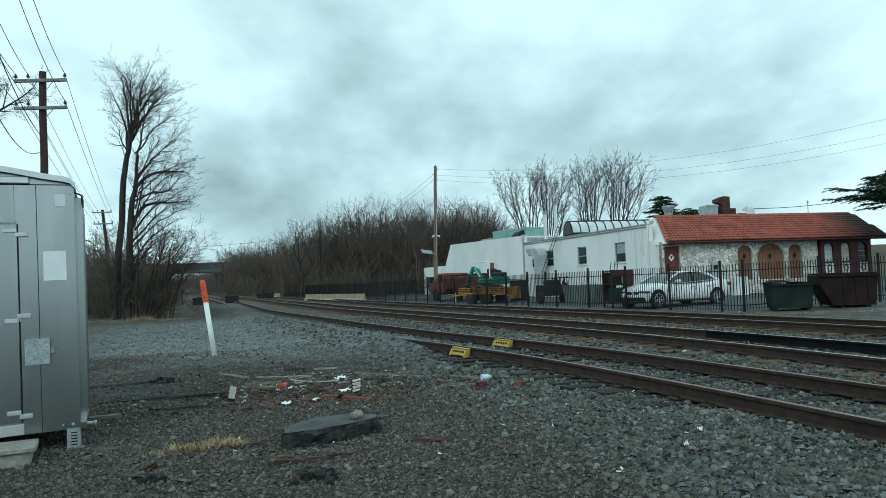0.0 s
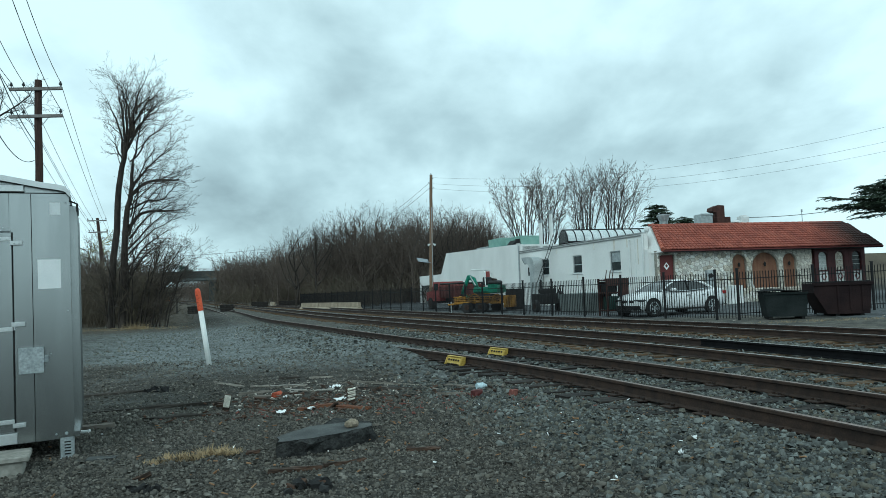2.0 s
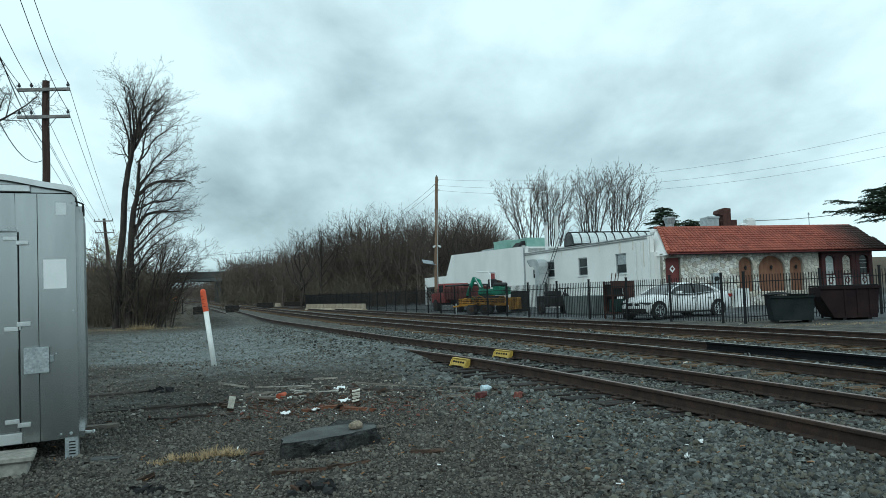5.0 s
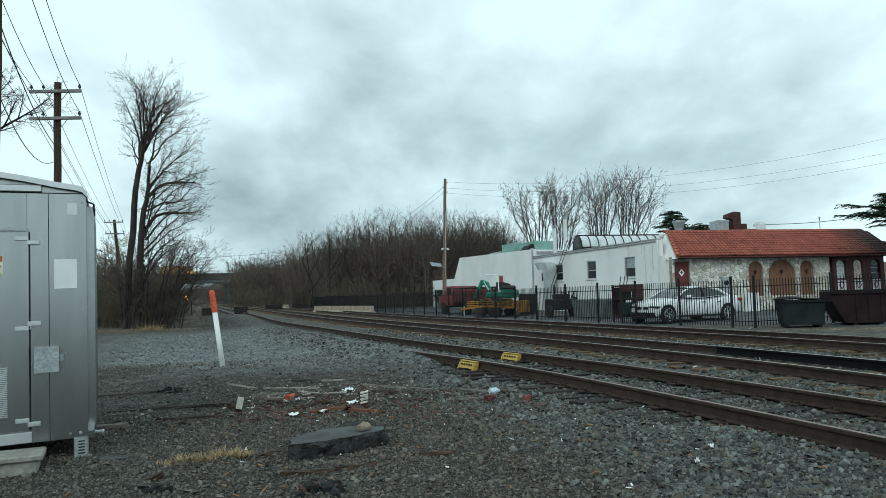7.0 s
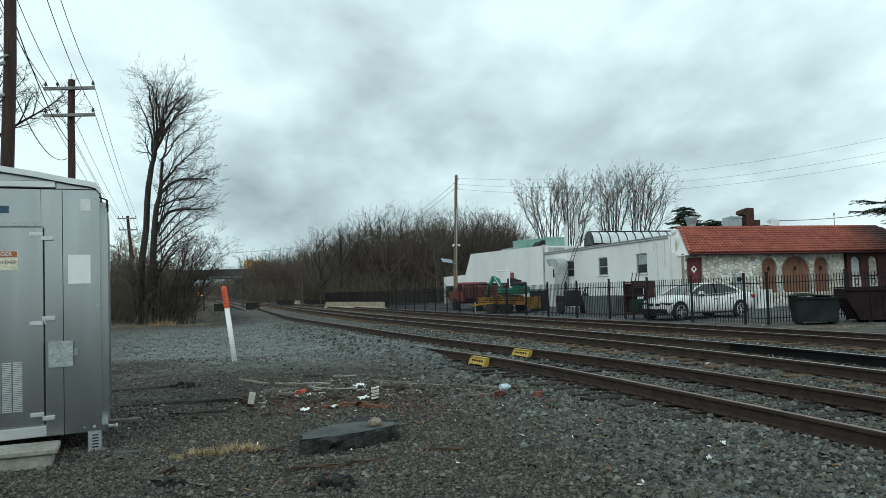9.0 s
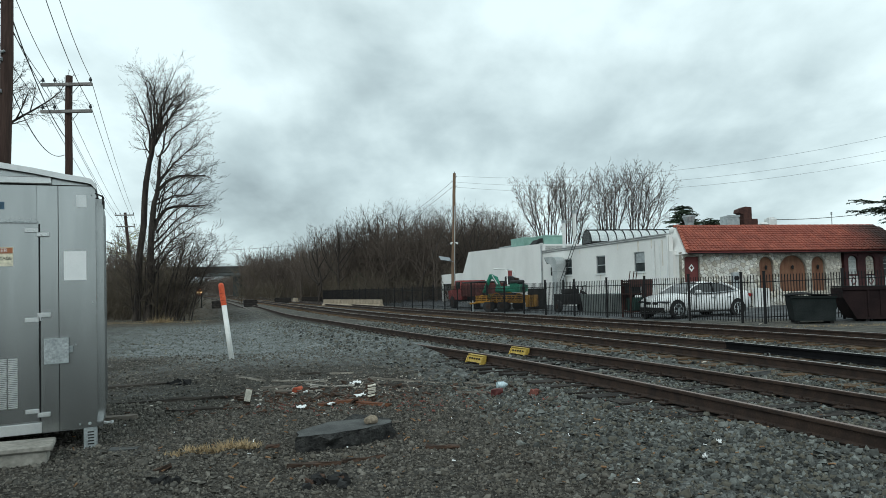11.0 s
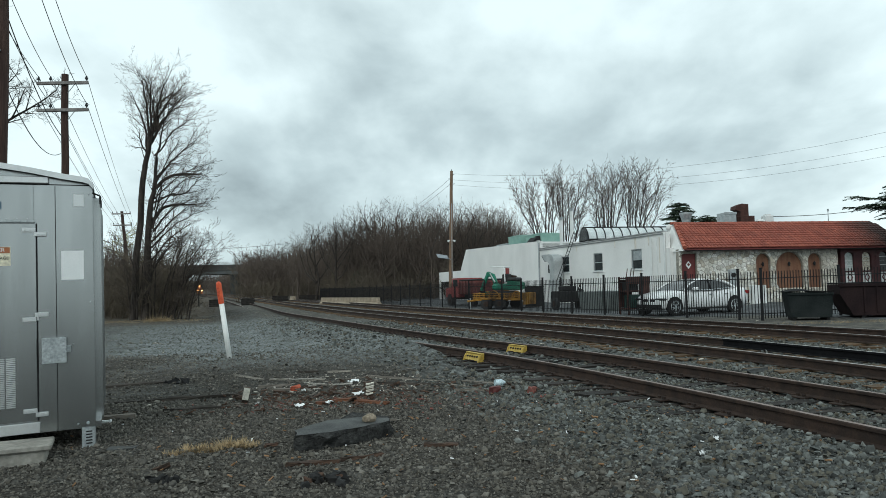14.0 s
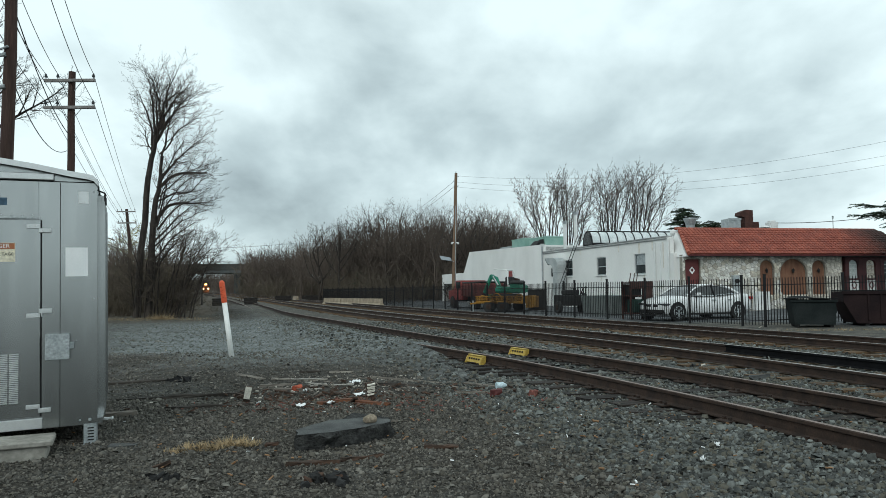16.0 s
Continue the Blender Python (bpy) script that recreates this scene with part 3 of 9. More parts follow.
# ---- signal bungalow: x to the right along its front, y to the back ----
def cabinet():
    W, D, Z0, ZE, ZP = 1.66, 2.3, 0.19, 2.56, 2.74
    t = thing("equipment_cabinet", pose(-3.34, 6.84, 0.0, 0, -1.2, 24.9), "grey aluminium railway equipment cabinet on short steel legs", "equipment cabinet")
    body = part("body", prism(bmesh.new(), ((-W, Z0), (0, Z0), (0, ZE - 0.02), (-0.1, ZE + 0.03), (-W / 2, ZP - 0.03), (-W + 0.1, ZE + 0.03), (-W, ZE - 0.02)), 0, D), ALU, t)
    seam = bmesh.new()
    bx(seam, -0.323, -0.317, -0.004, 0.0, Z0, 2.53)
    bx(seam, -W, 0, -0.006, 0.0, 2.535, 2.543)
    part("seam", seam, DARK, body)
    # curved sheet roof with an overhang
    rf = bmesh.new()
    prof = [(-W / 2, ZP), (-W / 2 + 0.3, ZP - 0.045), (-0.25, ZP - 0.10), (-0.08, ZP - 0.125), (-0.03, ZP - 0.14), (0.012, ZP - 0.19)]
    prof = [(-W - x, z) for x, z in prof[::-1]][:-1] + prof
    prism(rf, prof + [(x, z - 0.03) for x, z in prof[::-1]], -0.07, D + 0.07)
    part("roof", rf, ALUTRIM, t, "shallow arched sheet roof")
    fl = bmesh.new()
    prism(fl, [(x, z - 0.005) for x, z in prof] + [(x, z - 0.055) for x, z in prof[::-1]], -0.078, -0.066)
    part("roof_fascia", fl, ALUTRIM, t)
    part("drip_rail", box(-1.3, -0.37, -0.05, -0.001, 2.545, 2.61, 0.006), ALUTRIM, t, "pale drip rail over the door")
    up = part("door_header", box(-1.2, -0.50, -0.012, -0.001, 2.185, 2.535, 0.003), ALU, t)
    rv = bmesh.new()
    bx(rv, -1.2, -0.49, -0.02, -0.012, 2.172, 2.192, 0.003)
    for k in range(8):
        cy(rv, (-0.55 - k * 0.085, -0.012, 2.207), (-0.55 - k * 0.085, -0.018, 2.207), 0.007, 0.005, 6)
    part("header_strip", rv, GALV, up)
    door = part("door", box(-1.2, -0.485, -0.016, -0.001, 0.305, 2.165, 0.004), ALU, t, "flush aluminium door, closed")
    gap = bmesh.new()
    bx(gap, -0.485, -0.472, -0.0015, 0.001, 0.305, 2.165)
    part("door_gap", gap, DARK, door)
    part("kick_plate", box(-1.3, -0.465, -0.03, -0.001, 0.195, 0.292, 0.004), ALUTRIM, t)
    for z in (2.10, 0.40):
        h = bmesh.new()
        bx(h, -0.60, -0.485, -0.03, -0.016, z - 0.018, z + 0.022, 0.004)
        bx(h, -0.50, -0.395, -0.03, -0.001, z - 0.058, z - 0.018, 0.004)
        for u, w in ((-0.57, 0.002), (-0.52, 0.002), (-0.46, -0.038), (-0.42, -0.038)):
            cy(h, (u, -0.03, z + w), (u, -0.037, z + w), 0.009, 0.006, 6)
        part("hinge", h, ALUTRIM, door, "bolted hinge")
    la = bmesh.new()
    bx(la, -0.60, -0.485, -0.03, -0.016, 1.235, 1.275, 0.004)
    bx(la, -0.495, -0.385, -0.034, -0.001, 1.275, 1.318, 0.004)
    cy(la, (-0.47, -0.045, 1.30), (-0.47, -0.045, 1.245), 0.007, 0.007, 6)
    cy(la, (-0.43, -0.034, 1.297), (-0.43, -0.046, 1.297), 0.012, 0.012, 8)
    part("latch", la, ALUTRIM, door, "hasp latch")
    lv = bmesh.new()
    for c in range(4):
        for k in range(27):
            x1, z = -0.66 - c * 0.087, 0.447 + k * 0.0172
            prism(lv, ((x1 - 0.075, z), (x1, z), (x1, z + 0.010), (x1 - 0.075, z + 0.010)), -0.026, -0.0155)
    part("louvre", lv, ALUTRIM, door, "pressed ventilation louvres")
    lb = bmesh.new()
    bx(lb, -1.01, -0.65, -0.0175, -0.0155, 0.43, 0.925)
    part("louvre_backing", lb, ALU, door)
    part("notice", box(-0.275, -0.082, -0.003, -0.0008, 1.62, 1.90), PAPER, t, "blank white notice sheet")
    jb = part("junction_box", box(-0.435, -0.24, -0.085, -0.001, 0.84, 1.07, 0.006), ALU, t, "small square junction box")
    part("box_lid", box(-0.44, -0.235, -0.092, -0.085, 0.835, 1.075, 0.003), GALV, jb)
    part("hasp", box(-0.234, -0.20, -0.06, -0.03, 0.93, 0.99, 0.004), GALV, jb)
    part("cover_plate", box(-0.165, -0.075, -0.004, -0.0008, 2.33, 2.45, 0.001), ALUTRIM, t)
    part("blue_label", box(-0.86, -0.76, -0.0145, -0.012, 2.30, 2.37), mat("blue_label", (0.03, 0.07, 0.11), (0.04, 0.09, 0.14), 20, 0.5, 0, 0, 30), t)
    sign = part("warning_sign", box(-0.99, -0.69, -0.019, -0.016, 1.765, 1.945, 0.001), mat("cream_sign", (0.62, 0.58, 0.44), (0.70, 0.66, 0.52), 8, 0.6, 0, 0, 40), t, "cream and orange high voltage warning sign")
    part("sign_band", box(-0.985, -0.695, -0.0205, -0.019, 1.885, 1.94), mat("orange_sign_band", (0.30, 0.10, 0.045), (0.38, 0.14, 0.06), 10, 0.6, 0, 0, 40), sign)

    def words(text, size, x, z, material):
        c = bpy.data.curves.new("lettering", "FONT")
        c.body, c.size, c.extrude, c.align_x, c.align_y = text, size, 0.0004, "CENTER", "CENTER"
        ob = new("lettering", c)
        me = bpy.data.meshes.new_from_object(ob)
        bpy.data.objects.remove(ob)
        me.materials.append(material)
        o = part("lettering", me, None, sign)
        o.matrix_basis = pose(x, -0.0212, z, 90, 0, 0)
    words("DANGER", 0.052, -0.84, 1.913, PAPER)
    words("HIGH VOLTAGE", 0.038, -0.84, 1.838, DARK)
    for u, v in ((-0.12, 0.0), (-W, 0.0), (-0.12, D - 0.12), (-W, D - 0.12)):
        lg = bmesh.new()
        bx(lg, u, u + 0.12, v, v + 0.012, 0.0, Z0 + 0.01, 0.002)
        bx(lg, u + (0.108 if u > -1 else 0), u + (0.12 if u > -1 else 0.012), v, v + 0.12, 0.0, Z0 + 0.01, 0.002)
        bx(lg, u - 0.005, u + 0.125, v - 0.02, v + 0.125, -0.03, 0.008, 0.002)
        leg = part("leg", lg, GALV, t, "slotted steel angle leg")
        sl = bmesh.new()
        for k in range(5):
            bx(sl, u + 0.035, u + 0.09, v - 0.0025, v + 0.001, 0.035 + k * 0.028, 0.047 + k * 0.028)
        part("slot", sl, DARK, leg)
    bo = bmesh.new()
    for u, z, r in ((-0.065, 0.235, 0.016), (-0.15, 0.235, 0.010), (-0.03, 2.45, 0.007), (-0.03, 1.4, 0.007), (-0.18, 1.0, 0.007)):
        cy(bo, (u, -0.001, z), (u, -0.011, z), r, r * 0.8, 8)
    part("bolt", bo, GALV, t)
    # brackets and flange on the long side
    sd = bmesh.new()
    for v in (0.36, 0.9, 1.45, 2.0):
        bx(sd, 0.0, 0.065, v, v + 0.045, Z0 + 0.02, 2.46)
    bx(sd, 0.0, 0.05, 0.02, D - 0.02, Z0, Z0 + 0.05)
    part("side_rib", sd, ALU, t)
    hk = bmesh.new()
    for v in (0.02, 0.38):
        cy(hk, (0.0, v, 2.47), (0.07, v, 2.44), 0.008, 0.008, 6)
        cy(hk, (0.07, v, 2.44), (0.07, v, 2.36), 0.010, 0.010, 6)
    part("lifting_hook", hk, DARK, t)
    return t


cabinet()

# concrete door step in front of the cabinet
st = thing("concrete_step", pose(-3.36, 6.84, 0.0, 0, 0, 24.9), "weathered concrete doorstep block in front of the cabinet", "step")
part("block", box(-1.25, -0.37, -0.52, -0.16, -0.03, 0.11, 0.012), CONCRETE, st)
part("tread", box(-1.28, -0.325, -0.55, -0.14, 0.11, 0.16, 0.01), CONCRETE, st, "projecting worn tread slab")


# ---- restaurant with stone front and tiled roof: x along the front, y to the back ----
def stone_material():
    """Pale flagstones in darker joints."""
    m = mat("pale_flagstone", (0.72, 0.68, 0.60), (0.86, 0.84, 0.78), 2.2, 0.9, 0, 0.3, 30, 0.01)
    nt = m.node_tree
    b = nt.nodes["Principled BSDF"]
    t = nt.nodes.new("ShaderNodeTexCoord")
    wp = nt.nodes.new("ShaderNodeTexNoise")
    wp.inputs["Scale"].default_value = 2.4
    nt.links.new(t.outputs["Object"], wp.inputs["Vector"])
    ad = nt.nodes.new("ShaderNodeVectorMath")
    ad.operation = "MULTIPLY_ADD"
    ad.inputs[1].default_value = (0.35, 0.35, 0.35)
    nt.links.new(wp.outputs["Color"], ad.inputs[0])
    nt.links.new(t.outputs["Object"], ad.inputs[2])
    v = nt.nodes.new("ShaderNodeTexVoronoi")
    v.feature = "DISTANCE_TO_EDGE"
    v.inputs["Scale"].default_value = 4.6
    v2 = nt.nodes.new("ShaderNodeTexVoronoi")
    v2.inputs["Scale"].default_value = 4.6
    for n in (v, v2):
        nt.links.new(ad.outputs[0], n.inputs["Vector"])
    r = nt.nodes.new("ShaderNodeValToRGB")
    r.color_ramp.elements[0].position, r.color_ramp.elements[0].color = 0.015, (0, 0, 0, 1)
    r.color_ramp.elements[1].position, r.color_ramp.elements[1].color = 0.07, (1, 1, 1, 1)
    nt.links.new(v.outputs["Distance"], r.inputs[0])
    hs = next(n for n in nt.nodes if n.type == "HUE_SAT")
    tone = nt.nodes.new("ShaderNodeMix")
    tone.data_type, tone.blend_type = "RGBA", "MULTIPLY"
    tone.inputs[0].default_value = 0.55
    cr = nt.nodes.new("ShaderNodeValToRGB")
    cr.color_ramp.elements[0].color, cr.color_ramp.elements[1].color = (0.68, 0.60, 0.50, 1), (1.05, 1.03, 1.0, 1)
    sc = nt.nodes.new("ShaderNodeSeparateColor")
    nt.links.new(v2.outputs["Color"], sc.inputs[0])
    nt.links.new(sc.outputs[0], cr.inputs[0])
    nt.links.new(hs.outputs[0], tone.inputs[6])
    nt.links.new(cr.outputs[0], tone.inputs[7])
    mx = nt.nodes.new("ShaderNodeMix")
    mx.data_type = "RGBA"
    nt.links.new(r.outputs[0], mx.inputs[0])
    mx.inputs[6].default_value = (0.30, 0.25, 0.20, 1)
    nt.links.new(tone.outputs[2], mx.inputs[7])
    nt.links.new(mx.outputs[2], b.inputs["Base Color"])
    bp = next(n for n in nt.nodes if n.type == "BUMP")
    bp.inputs["Distance"].default_value = 0.03
    bp.inputs["Strength"].default_value = 0.8
    nt.links.new(r.outputs[0], bp.inputs["Height"])
    return m


FLAG = stone_material()


def dark_end(m, x0, x1):
    """Blends the colour raggedly to near black over one end of the roof."""
    nt = m.node_tree
    b, hs = nt.nodes["Principled BSDF"], next(n for n in nt.nodes if n.type == "HUE_SAT")
    t = nt.nodes.new("ShaderNodeTexCoord")
    sep_x = nt.nodes.new("ShaderNodeSeparateXYZ")
    nt.links.new(t.outputs["Object"], sep_x.inputs[0])
    n = nt.nodes.new("ShaderNodeTexNoise")
    n.inputs["Scale"].default_value, n.inputs["Detail"].default_value = 0.9, 6
    nt.links.new(t.outputs["Object"], n.inputs["Vector"])
    wob = nt.nodes.new("ShaderNodeMath")
    wob.operation = "MULTIPLY_ADD"
    wob.inputs[1].default_value = 2.2
    nt.links.new(n.outputs["Fac"], wob.inputs[0])
    nt.links.new(sep_x.outputs[0], wob.inputs[2])
    r = nt.nodes.new("ShaderNodeMapRange")
    r.interpolation_type = "SMOOTHSTEP"
    r.inputs[1].default_value, r.inputs[2].default_value, r.inputs[4].default_value = x0 + 1.1, x1 + 1.1, 0.88
    nt.links.new(wob.outputs[0], r.inputs[0])
    mx = nt.nodes.new("ShaderNodeMix")
    mx.data_type = "RGBA"
    nt.links.new(r.outputs[0], mx.inputs[0])
    nt.links.new(hs.outputs[0], mx.inputs[6])
    mx.inputs[7].default_value = (0.018, 0.014, 0.013, 1)
    nt.links.new(mx.outputs[2], b.inputs["Base Color"])
    return m


DARKEND = dark_end(island_vary(mat("dark_ended_terracotta_tile", (0.205, 0.050, 0.033), (0.285, 0.076, 0.047), 1.4, 0.75, 0, 0.2, 30, 0.004), 0.88, 1.12), 9.7, 12.0)
BAYMAROON = mat("dark_maroon_bay_paint", (0.042, 0.012, 0.014), (0.075, 0.02, 0.022), 2, 0.6, 0, 0.15, 40, 0.003)
PANE = mat("dark_window_glass", (0.02, 0.025, 0.027), (0.04, 0.048, 0.05), 1.0, 0.12, 0, 0, 20, spec=0.3)
BLIND = mat("pale_blind", (0.40, 0.45, 0.44), (0.5, 0.55, 0.54), 2, 0.5, 0, 0, 20)


def arch(x0, x1, z0, z1, n=14):
    """The outline of an arched opening."""
    r, c = (x1 - x0) / 2, (x0 + x1) / 2
    rise = min(r, z1 - z0)
    return [(x0, z0), (x1, z0)] + [(c + r * math.cos(k * math.pi / n), z1 - rise + rise * math.sin(k * math.pi / n)) for k in range(n + 1)]


MORTAR = mat("brown_mortar", (0.24, 0.22, 0.185), (0.34, 0.315, 0.27), 6, 0.95, 0, 0.4, 30, 0.006)
FLAGS = [mat("flagstone", a, b, 3, 0.9, 0, 0.35, 18, 0.012, 0.22) for a, b in (((0.52, 0.50, 0.45), (0.66, 0.64, 0.58)), ((0.42, 0.38, 0.31), (0.56, 0.52, 0.44)), ((0.58, 0.57, 0.53), (0.72, 0.71, 0.67)))]


FLAGREST = island_vary(mat("mixed_flagstone", (0.46, 0.43, 0.37), (0.62, 0.60, 0.54), 3, 0.9, 0, 0.35, 18, 0.012), 0.75, 1.22)


def flagstones(wall, holes):
    """Irregular stones set in the front wall: the cells of scattered points, each drawn in from its joints."""
    rng = random.Random(12)
    done, rest = 0, bmesh.new()
    seeds = []
    for i in range(39):
        for j in range(16):
            seeds.append((-0.05 + (i + 0.5 + rng.uniform(-0.42, 0.42)) * 0.232, 0.15 + (j + 0.5 + 0.5 * (i % 2) - 0.25 + rng.uniform(-0.4, 0.4)) * 0.193))

    def inside(x, z, grow=0.0):
        if 0.1 - grow < x < 0.92 + grow and z < 3.0 + grow:
            return (x + (0.93 - x) * 1.02 if x > 0.51 else 0.09, z)
        for o in holes:
            x0, x1, z0, zt = o[0][0] - grow, o[1][0] + grow, o[0][1] - grow, max(q[1] for q in o) + grow
            c, r = (x0 + x1) / 2, (x1 - x0) / 2
            if x0 < x < x1 and z0 < z < zt:
                if z < zt - r:
                    return (x0 if x < c else x1, z) if min(x - x0, x1 - x) < z - z0 else (x, z0)
                k = math.hypot(x - c, z - zt + r)
                if k < r:
                    return (c + (x - c) * r / max(k, 0.01), zt - r + (z - zt + r) * r / max(k, 0.01))
        return None

    for sx, sz in seeds:
        if inside(sx, sz, 0.02):
            continue
        poly = [(-0.05, 0.15), (9.0, 0.15), (9.0, 3.2), (-0.05, 3.2)]
        for ox, oz in seeds:
            dx, dz = ox - sx, oz - sz
            if (dx, dz) == (0, 0) or dx * dx + dz * dz > 0.8:
                continue
            mx, mz = (sx + ox) / 2, (sz + oz) / 2
            cut = []
            for (ax, az), (bx_, bz) in zip(poly, poly[1:] + poly[:1]):
                fa, fb = (ax - mx) * dx + (az - mz) * dz, (bx_ - mx) * dx + (bz - mz) * dz
                if fa <= 0:
                    cut.append((ax, az))
                if fa * fb < 0:
                    k = fa / (fa - fb)
                    cut.append((ax + (bx_ - ax) * k, az + (bz - az) * k))
            poly = cut
            if len(poly) < 3:
                break
        if len(poly) < 3:
            continue
        poly = [inside(x, z, 0.03) or (x, z) for x, z in poly]
        cx, cz = sum(p[0] for p in poly) / len(poly), sum(p[1] for p in poly) / len(poly)
        size = max(math.hypot(x - cx, z - cz) for x, z in poly)
        k = 1 - 0.016 / max(size, 0.05)
        bm = bmesh.new() if done < 300 else rest
        depth = rng.uniform(0.02, 0.04)
        rings = [[bm.verts.new((x * s + cx * (1 - s), y, z * s + cz * (1 - s))) for x, z in poly] for s, y in ((k, 0.01), (k * 0.99, -depth + 0.012), (k * 0.90, -depth))]
        for a, b in zip(rings[:-1], rings[1:]):
            for q in range(len(poly)):
                bm.faces.new((a[q], a[(q + 1) % len(poly)], b[(q + 1) % len(poly)], b[q]))
        bm.faces.new(rings[-1])
        if done < 300:
            bmesh.ops.recalc_face_normals(bm, faces=bm.faces)
            part("stone", bm, rng.choice(FLAGS), wall)
        done += 1
    bmesh.ops.recalc_face_normals(rest, faces=rest.faces)
    tagged(part("small_stone", rest, FLAGREST, wall), kind="stuff")


def restaurant():
    t = thing("restaurant", pose(12.5, 36.0, 0.0, 0, 0, 7.9), "single-storey restaurant with pale flagstone front and terracotta tile roof", "building")
    L, D, B, E = 12.45, 9.0, 0.15, 3.24
    # front wall, built round its openings
    holes = [arch(4.28, 5.06, 1.12, 2.95), arch(5.42, 6.96, 1.12, 3.02), arch(7.28, 8.04, 1.12, 2.94)]
    wins = [arch(x, x + 0.52, 1.97, 2.95) for x in (9.47, 10.5, 11.55)]
    wall = bmesh.new()

    def column(x0, x1, z0=B, z1=E):
        bx(wall, x0, x1, 0, 0.3, z0, z1)

    def over(o):
        """The wall round one opening, between its sides."""
        x0, x1, z0 = o[0][0], o[1][0], o[0][1]
        column(x0, x1, B, z0)
        up = o[2:]
        for (xa, za), (xb, zb) in zip(up[:-1], up[1:]):
            vs = [wall.verts.new((x, y, z)) for y in (0, 0.3) for x, z in ((xa, za), (xb, zb), (xb, E), (xa, E))]
            for q in ((0, 1, 2, 3), (7, 6, 5, 4), (0, 4, 5, 1)):
                wall.faces.new([vs[i] for i in q])
    x = 0.92
    for o in holes:
        column(x, o[0][0])
        over(o)
        x = o[1][0]
    column(x, 9.0)
    column(-0.05, 0.1)
    column(0.1, 0.92, 3.0, E)
    bmesh.ops.recalc_face_normals(wall, faces=wall.faces)
    face = part("stone_wall", wall, MORTAR, t, "pale irregular flagstone wall")
    flagstones(face, holes)
    wing = bmesh.new()
    bx(wing, 9.0, L, 0.25, 0.3, B, E)
    part("wing_wall", wing, FLAG, t)
    bk = bmesh.new()
    bx(bk, 0.0, L, 0.31, D, B, E - 0.1)
    part("rear_wall", bk, WHITE, t)
    for o in holes:
        p = bmesh.new()
        prism(p, o, 0.14, 0.2)
        a = part("arched_panel", p, BROWNARCH, t, "brown panelled blind arch")
        c, top = (o[0][0] + o[1][0]) / 2, o[2 + 7][1]
        lp = bmesh.new()
        cy(lp, (c, 0.02, 2.28), (c, 0.02, 2.44), 0.05, 0.07, 6)
        cy(lp, (c, 0.02, 2.44), (c, 0.02, 2.52), 0.075, 0.01, 6)
        bx(lp, c - 0.02, c + 0.02, 0.02, 0.15, 2.36, 2.40)
        part("wall_lantern", lp, DARK, a, "small black wall lantern")
        sl = bmesh.new()
        bx(sl, o[0][0] - 0.05, o[1][0] + 0.05, -0.06, 0.12, 1.04, 1.12, 0.01)
        part("sill", sl, FLAG, a)
    # maroon timber bays with arched windows
    for k, o in enumerate(wins):
        x0, x1 = o[0][0], o[1][0]
        f = bmesh.new()
        for a, b in ((x0 - 0.26, x0 - 0.02), (x1 + 0.02, x1 + 0.26)):
            bx(f, a, b, 0.0, 0.24, B, 3.05, 0.01)
        up = arch(x0 - 0.03, x1 + 0.03, 1.95, 2.98)[2:]
        for (xa, za), (xb, zb) in zip(up[:-1], up[1:]):
            vs = [f.verts.new((x, y, z)) for y in (0.02, 0.24) for x, z in ((xa, za), (xb, zb), (xb, 3.2), (xa, 3.2))]
            for q in ((0, 1, 2, 3), (7, 6, 5, 4), (0, 4, 5, 1)):
                f.faces.new([vs[i] for i in q])
        bx(f, x0 - 0.26, x1 + 0.26, 0.0, 0.24, 3.05, E)
        bx(f, x0 - 0.05, x1 + 0.05, -0.03, 0.2, 1.88, 1.96, 0.01)
        bmesh.ops.recalc_face_normals(f, faces=f.faces)
        w = part("arched_window", f, BAYMAROON, t, "arched window in a maroon timber bay")
        g = bmesh.new()
        prism(g, o, 0.12, 0.14)
        part("pane", g, BLIND if k == 0 else (FLAG if k == 1 else PANE), w)
        for z in (2.25, 2.5, 2.7):
            part("glazing_bar", box(x0 + 0.03, x1 - 0.03, 0.105, 0.118, z, z + 0.02), WHITETRIM, w)
        pn = part("apron_panel", box(x0 - 0.02, x1 + 0.02, 0.05, 0.1, 1.25, 1.88), WHITETRIM, w, "white apron panel with a maroon diamond")
        c, z, r = (x0 + x1) / 2, 1.6, 0.2
        dm = bmesh.new()
        for a in range(4):
            p, q = a * math.pi / 2, (a + 1) * math.pi / 2
            cy(dm, (c + r * 0.75 * math.cos(p), 0.04, z + r * math.sin(p)), (c + r * 0.75 * math.cos(q), 0.04, z + r * math.sin(q)), 0.028, 0.028, 4)
        part("diamond", dm, MAROON, pn)
        part("low_wall", box(x0 - 0.02, x1 + 0.02, 0.02, 0.2, B, 1.25), FLAG, w)
    # door at the corner
    d = part("door", box(0.12, 0.90, 0.1, 0.16, 0.25, 3.0, 0.005), MAROON, t, "maroon door with a small white diamond sign")
    part("door_step", box(0.05, 1.0, -0.5, 0.1, B - 0.05, 0.3, 0.02), CONCRETE, t)
    dg = bmesh.new()
    prism(dg, ((0.36, 2.42), (0.52, 2.22), (0.68, 2.42), (0.52, 2.62)), 0.085, 0.098)
    sg = part("diamond_sign", dg, PAPER, d)
    q = bmesh.new()
    prism(q, ((0.44, 2.44), (0.52, 2.34), (0.60, 2.44), (0.52, 2.54)), 0.08, 0.0845)
    part("sign_mark", q, MAROON, sg)
